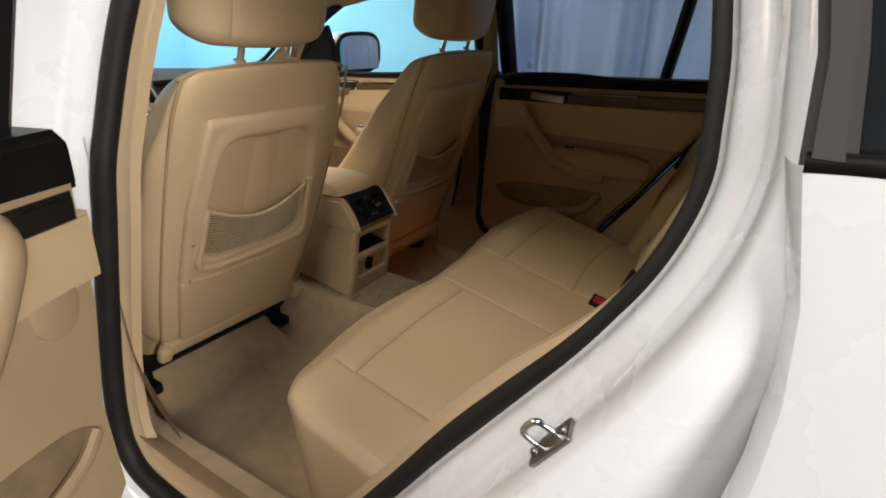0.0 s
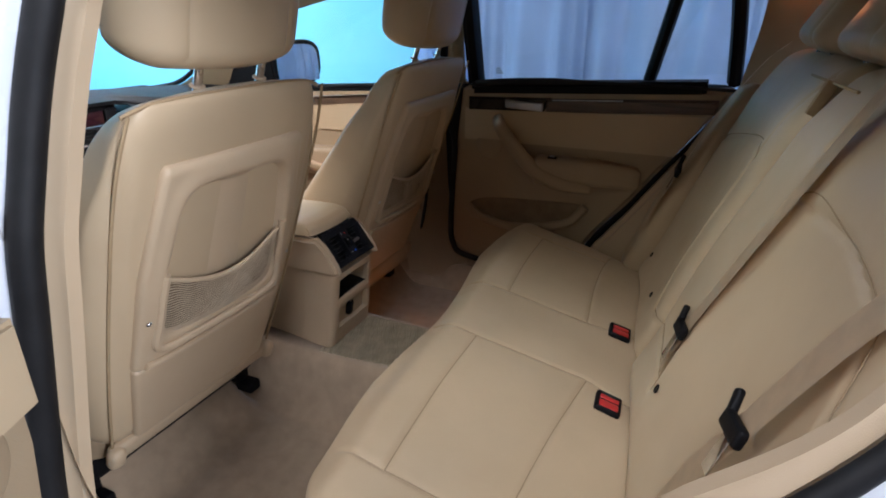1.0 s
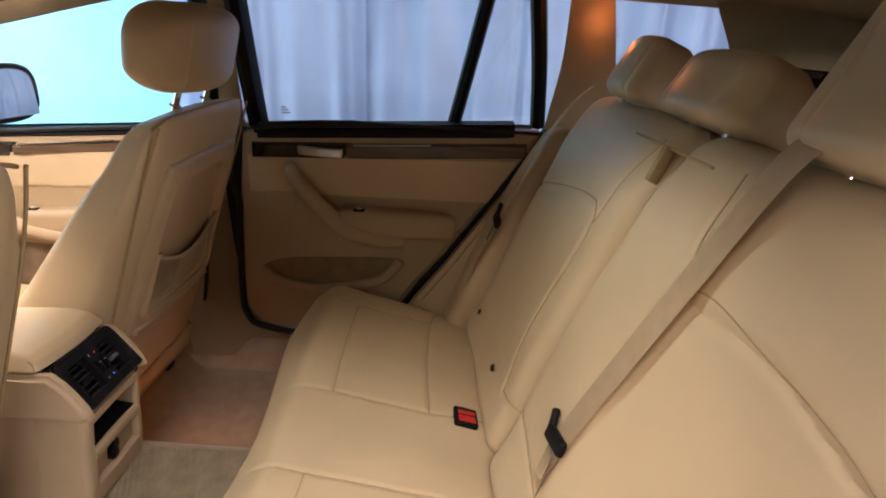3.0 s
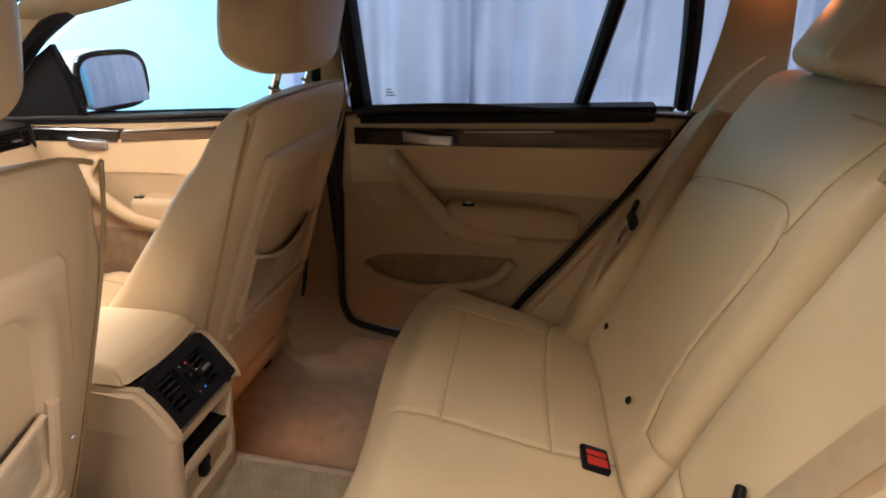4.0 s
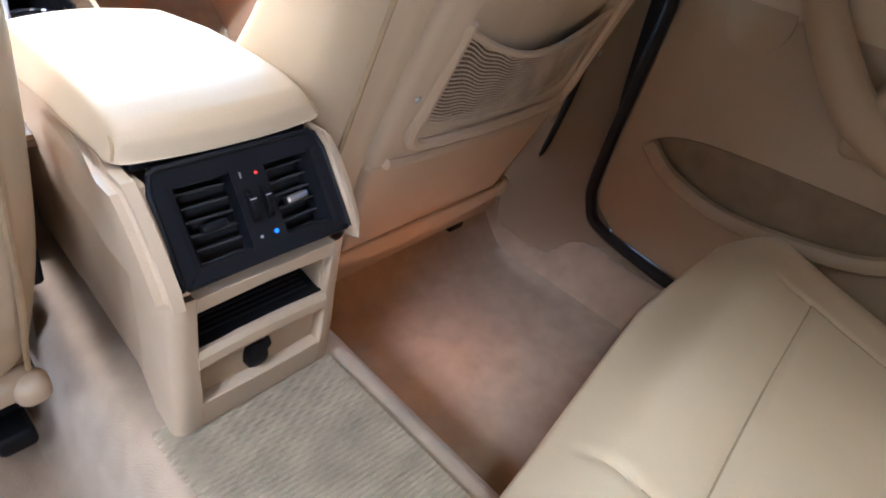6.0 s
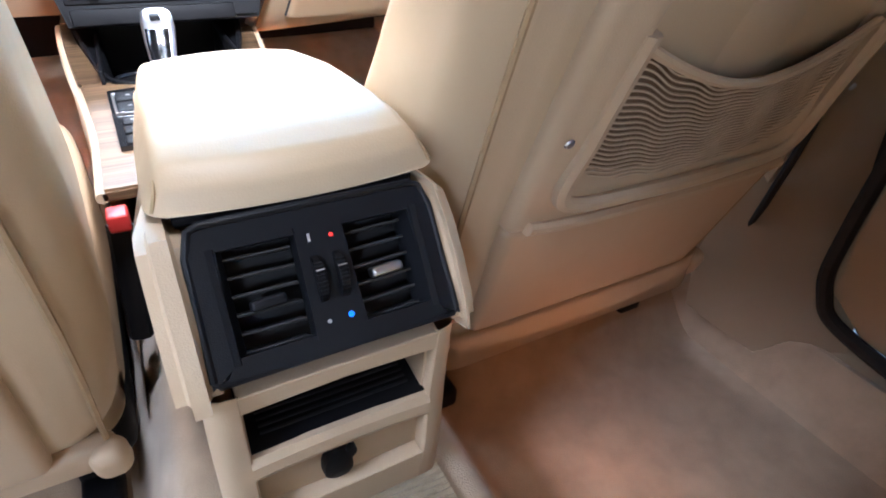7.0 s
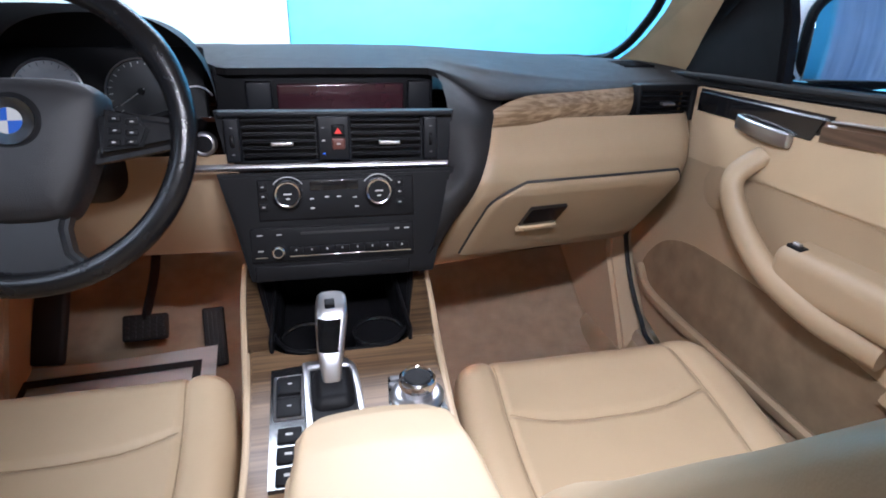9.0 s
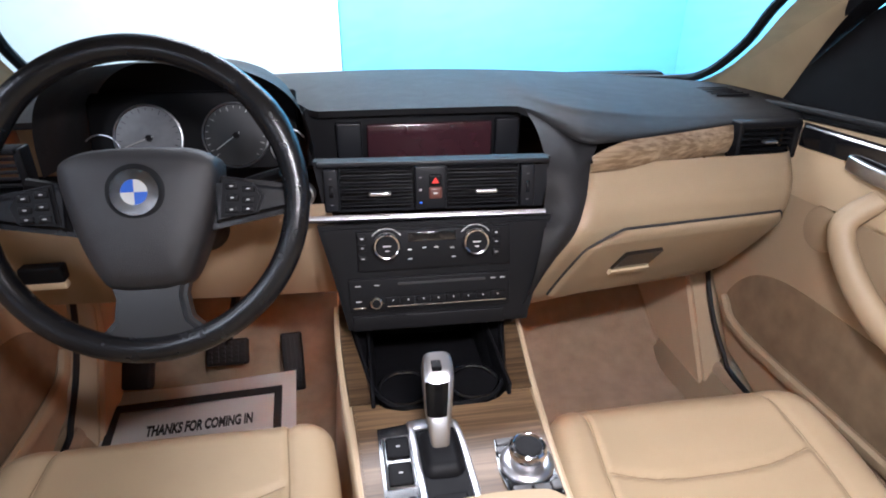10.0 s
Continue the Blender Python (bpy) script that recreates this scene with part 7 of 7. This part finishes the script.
for s in (-1, 1):
    arm = [(s * 0.075, 0.028), (s * 0.12, 0.020), (s * 0.172, 0.012), (s * 0.174, -0.022), (s * 0.13, -0.030), (s * 0.075, -0.040)]
    sp = part("spoke", slab(arm if s > 0 else arm[::-1], -0.028, 0.004, "z", 0.010, SM, 3), WHEEL, wheel, "black leather side spoke")
    pad = [(s * 0.094, 0.022), (s * 0.128, 0.014), (s * 0.140, -0.002), (s * 0.132, -0.022), (s * 0.088, -0.026)]
    part("button_pad", slab(pad if s > 0 else pad[::-1], 0.0, 0.009, "z", 0.003, SM, 2), BLACK, sp, "black button pad")
    for bx, by in ((0.104, 0.011), (0.123, 0.007), (0.104, -0.003), (0.122, -0.006), (0.102, -0.017), (0.121, -0.017)):
        part("wheel_button", box(s * bx - 0.0075, s * bx + 0.0075, by - 0.0042, by + 0.0042, 0.006, 0.0105, 0.002, SM), BLACK, sp)
        part("button_mark", box(s * bx - 0.002, s * bx + 0.002, by - 0.0007, by + 0.0007, 0.0103, 0.0108, 0.0002, SM), MARK, sp)
lower_sp = [(-0.050, -0.080), (0.050, -0.080), (0.040, -0.115), (0.044, -0.142), (0.070, -0.168), (0.068, -0.178), (-0.068, -0.178), (-0.070, -0.168), (-0.044, -0.142), (-0.040, -0.115)]
part("lower_spoke", slab(lower_sp, -0.030, 0.002, "z", 0.009, SM, 3), SPOKE, wheel, "satin dark grey lower spoke")
part("airbag_mark", box(-0.016, 0.016, -0.064, -0.059, 0.0165, 0.0180, 0.001, SM), BLACK, hub)
part("steering_column", soft(0.06, 0.05, 0.14, 0.04, (3, 3, 4), None, 4, SM @ Matrix.Translation((0, -0.02, -0.19))), BLACK, wheel, "black column shroud")
for s in (-1, 1):
    part("stalk", tube(spline([tuple(SM @ Vector(p)) for p in ((s * 0.05, 0.0, -0.09), (s * 0.11, 0.02, -0.075), (s * 0.155, 0.03, -0.06))], 14), 0.009, 8), BLACK, wheel, "black column stalk")

# ---- driver's footwell ----
ped = thing("brake_pedal", (-0.40, 1.22, 0.60), "black ribbed brake pedal", "pedal")
pm = pose(-0.435, 1.20, 0.570, -38, 0, 0)
part("pad", soft(0.048, 0.008, 0.030, 0.007, (3, 1, 2), None, 3, pm), RUBBER, ped, "black rubber pad")
for k in range(5):
    for j in range(6):
        part("pad_stud", box(-0.004, 0.004, -0.011, -0.007, -0.003, 0.003, 0.001, pm @ pose(-0.036 + 0.0145 * j, 0, -0.021 + 0.0105 * k)), RUBBER, ped)
part("arm", tube(spline([(-0.435, 1.21, 0.585), (-0.405, 1.27, 0.71), (-0.39, 1.30, 0.90)], 12), 0.010, 8), BLACK, ped, "black pedal arm")
acc = thing("accelerator_pedal", (-0.25, 1.2, 0.58), "black ribbed accelerator pedal", "pedal")
am = pose(-0.290, 1.19, 0.535, -30, 0, 4)
part("pad", soft(0.024, 0.008, 0.068, 0.006, (2, 1, 4), None, 3, am), RUBBER, acc, "black rubber pad")
for k in range(4):
    part("pad_rib", box(-0.016 + 0.0095 * k, -0.012 + 0.0095 * k, -0.011, -0.007, -0.058, 0.058, 0.001, am), RUBBER, acc)
rest = solo("foot_rest", soft(0.035, 0.012, 0.09, 0.01, (2, 1, 3), None, 3, pose(-0.62, 1.20, 0.60, -35, 0, -6)), RUBBER, "black rubber foot rest beside the pedals", "foot rest")

# paper mat with a printed frame and words
FM = basis((-0.482, 1.040, 0.502), (1, 0.05, 0), (-0.05, 1, 0.16), (0, -0.16, 1))
mat = thing("paper_mat", (-0.46, 1.0, 0.49), "white printed paper mat on the driver's floor", "paper mat")
X, Y = np.meshgrid(np.linspace(-0.205, 0.205, 30), np.linspace(-0.36, 0.12, 30), indexing="ij")
G = np.stack([X, Y, 0.004 * np.sin(14 * X + 5) * np.sin(9 * Y) + 0.02 * np.maximum(0, np.abs(X) - 0.17) ** 1.0], -1)
G = np.array([[tuple(FM @ Vector(p)) for p in row] for row in G])
bm = from_grid(G)
bmesh.ops.solidify(bm, geom=bm.faces, thickness=0.0006)
part("sheet", bm, PAPER, mat, "white paper sheet")
for a_ in (((-0.175, 0.056), (0.175, 0.056), (0.175, 0.076), (-0.175, 0.076)), ((-0.175, -0.33), (-0.158, -0.33), (-0.158, 0.056), (-0.175, 0.056)), ((0.158, -0.33), (0.175, -0.33), (0.175, 0.056), (0.158, 0.056))):
    part("printed_frame", slab(a_, 0.0070, 0.0078, "z", 0.0, FM), INK, mat, smooth=False)
letters("THANKS FOR COMING IN", 0.036, FM @ pose(0.010, -0.005, 0.0068) @ Matrix.Diagonal((0.50, 1.0, 1, 1)), INK, mat, "printed_text", bold=0.0013)
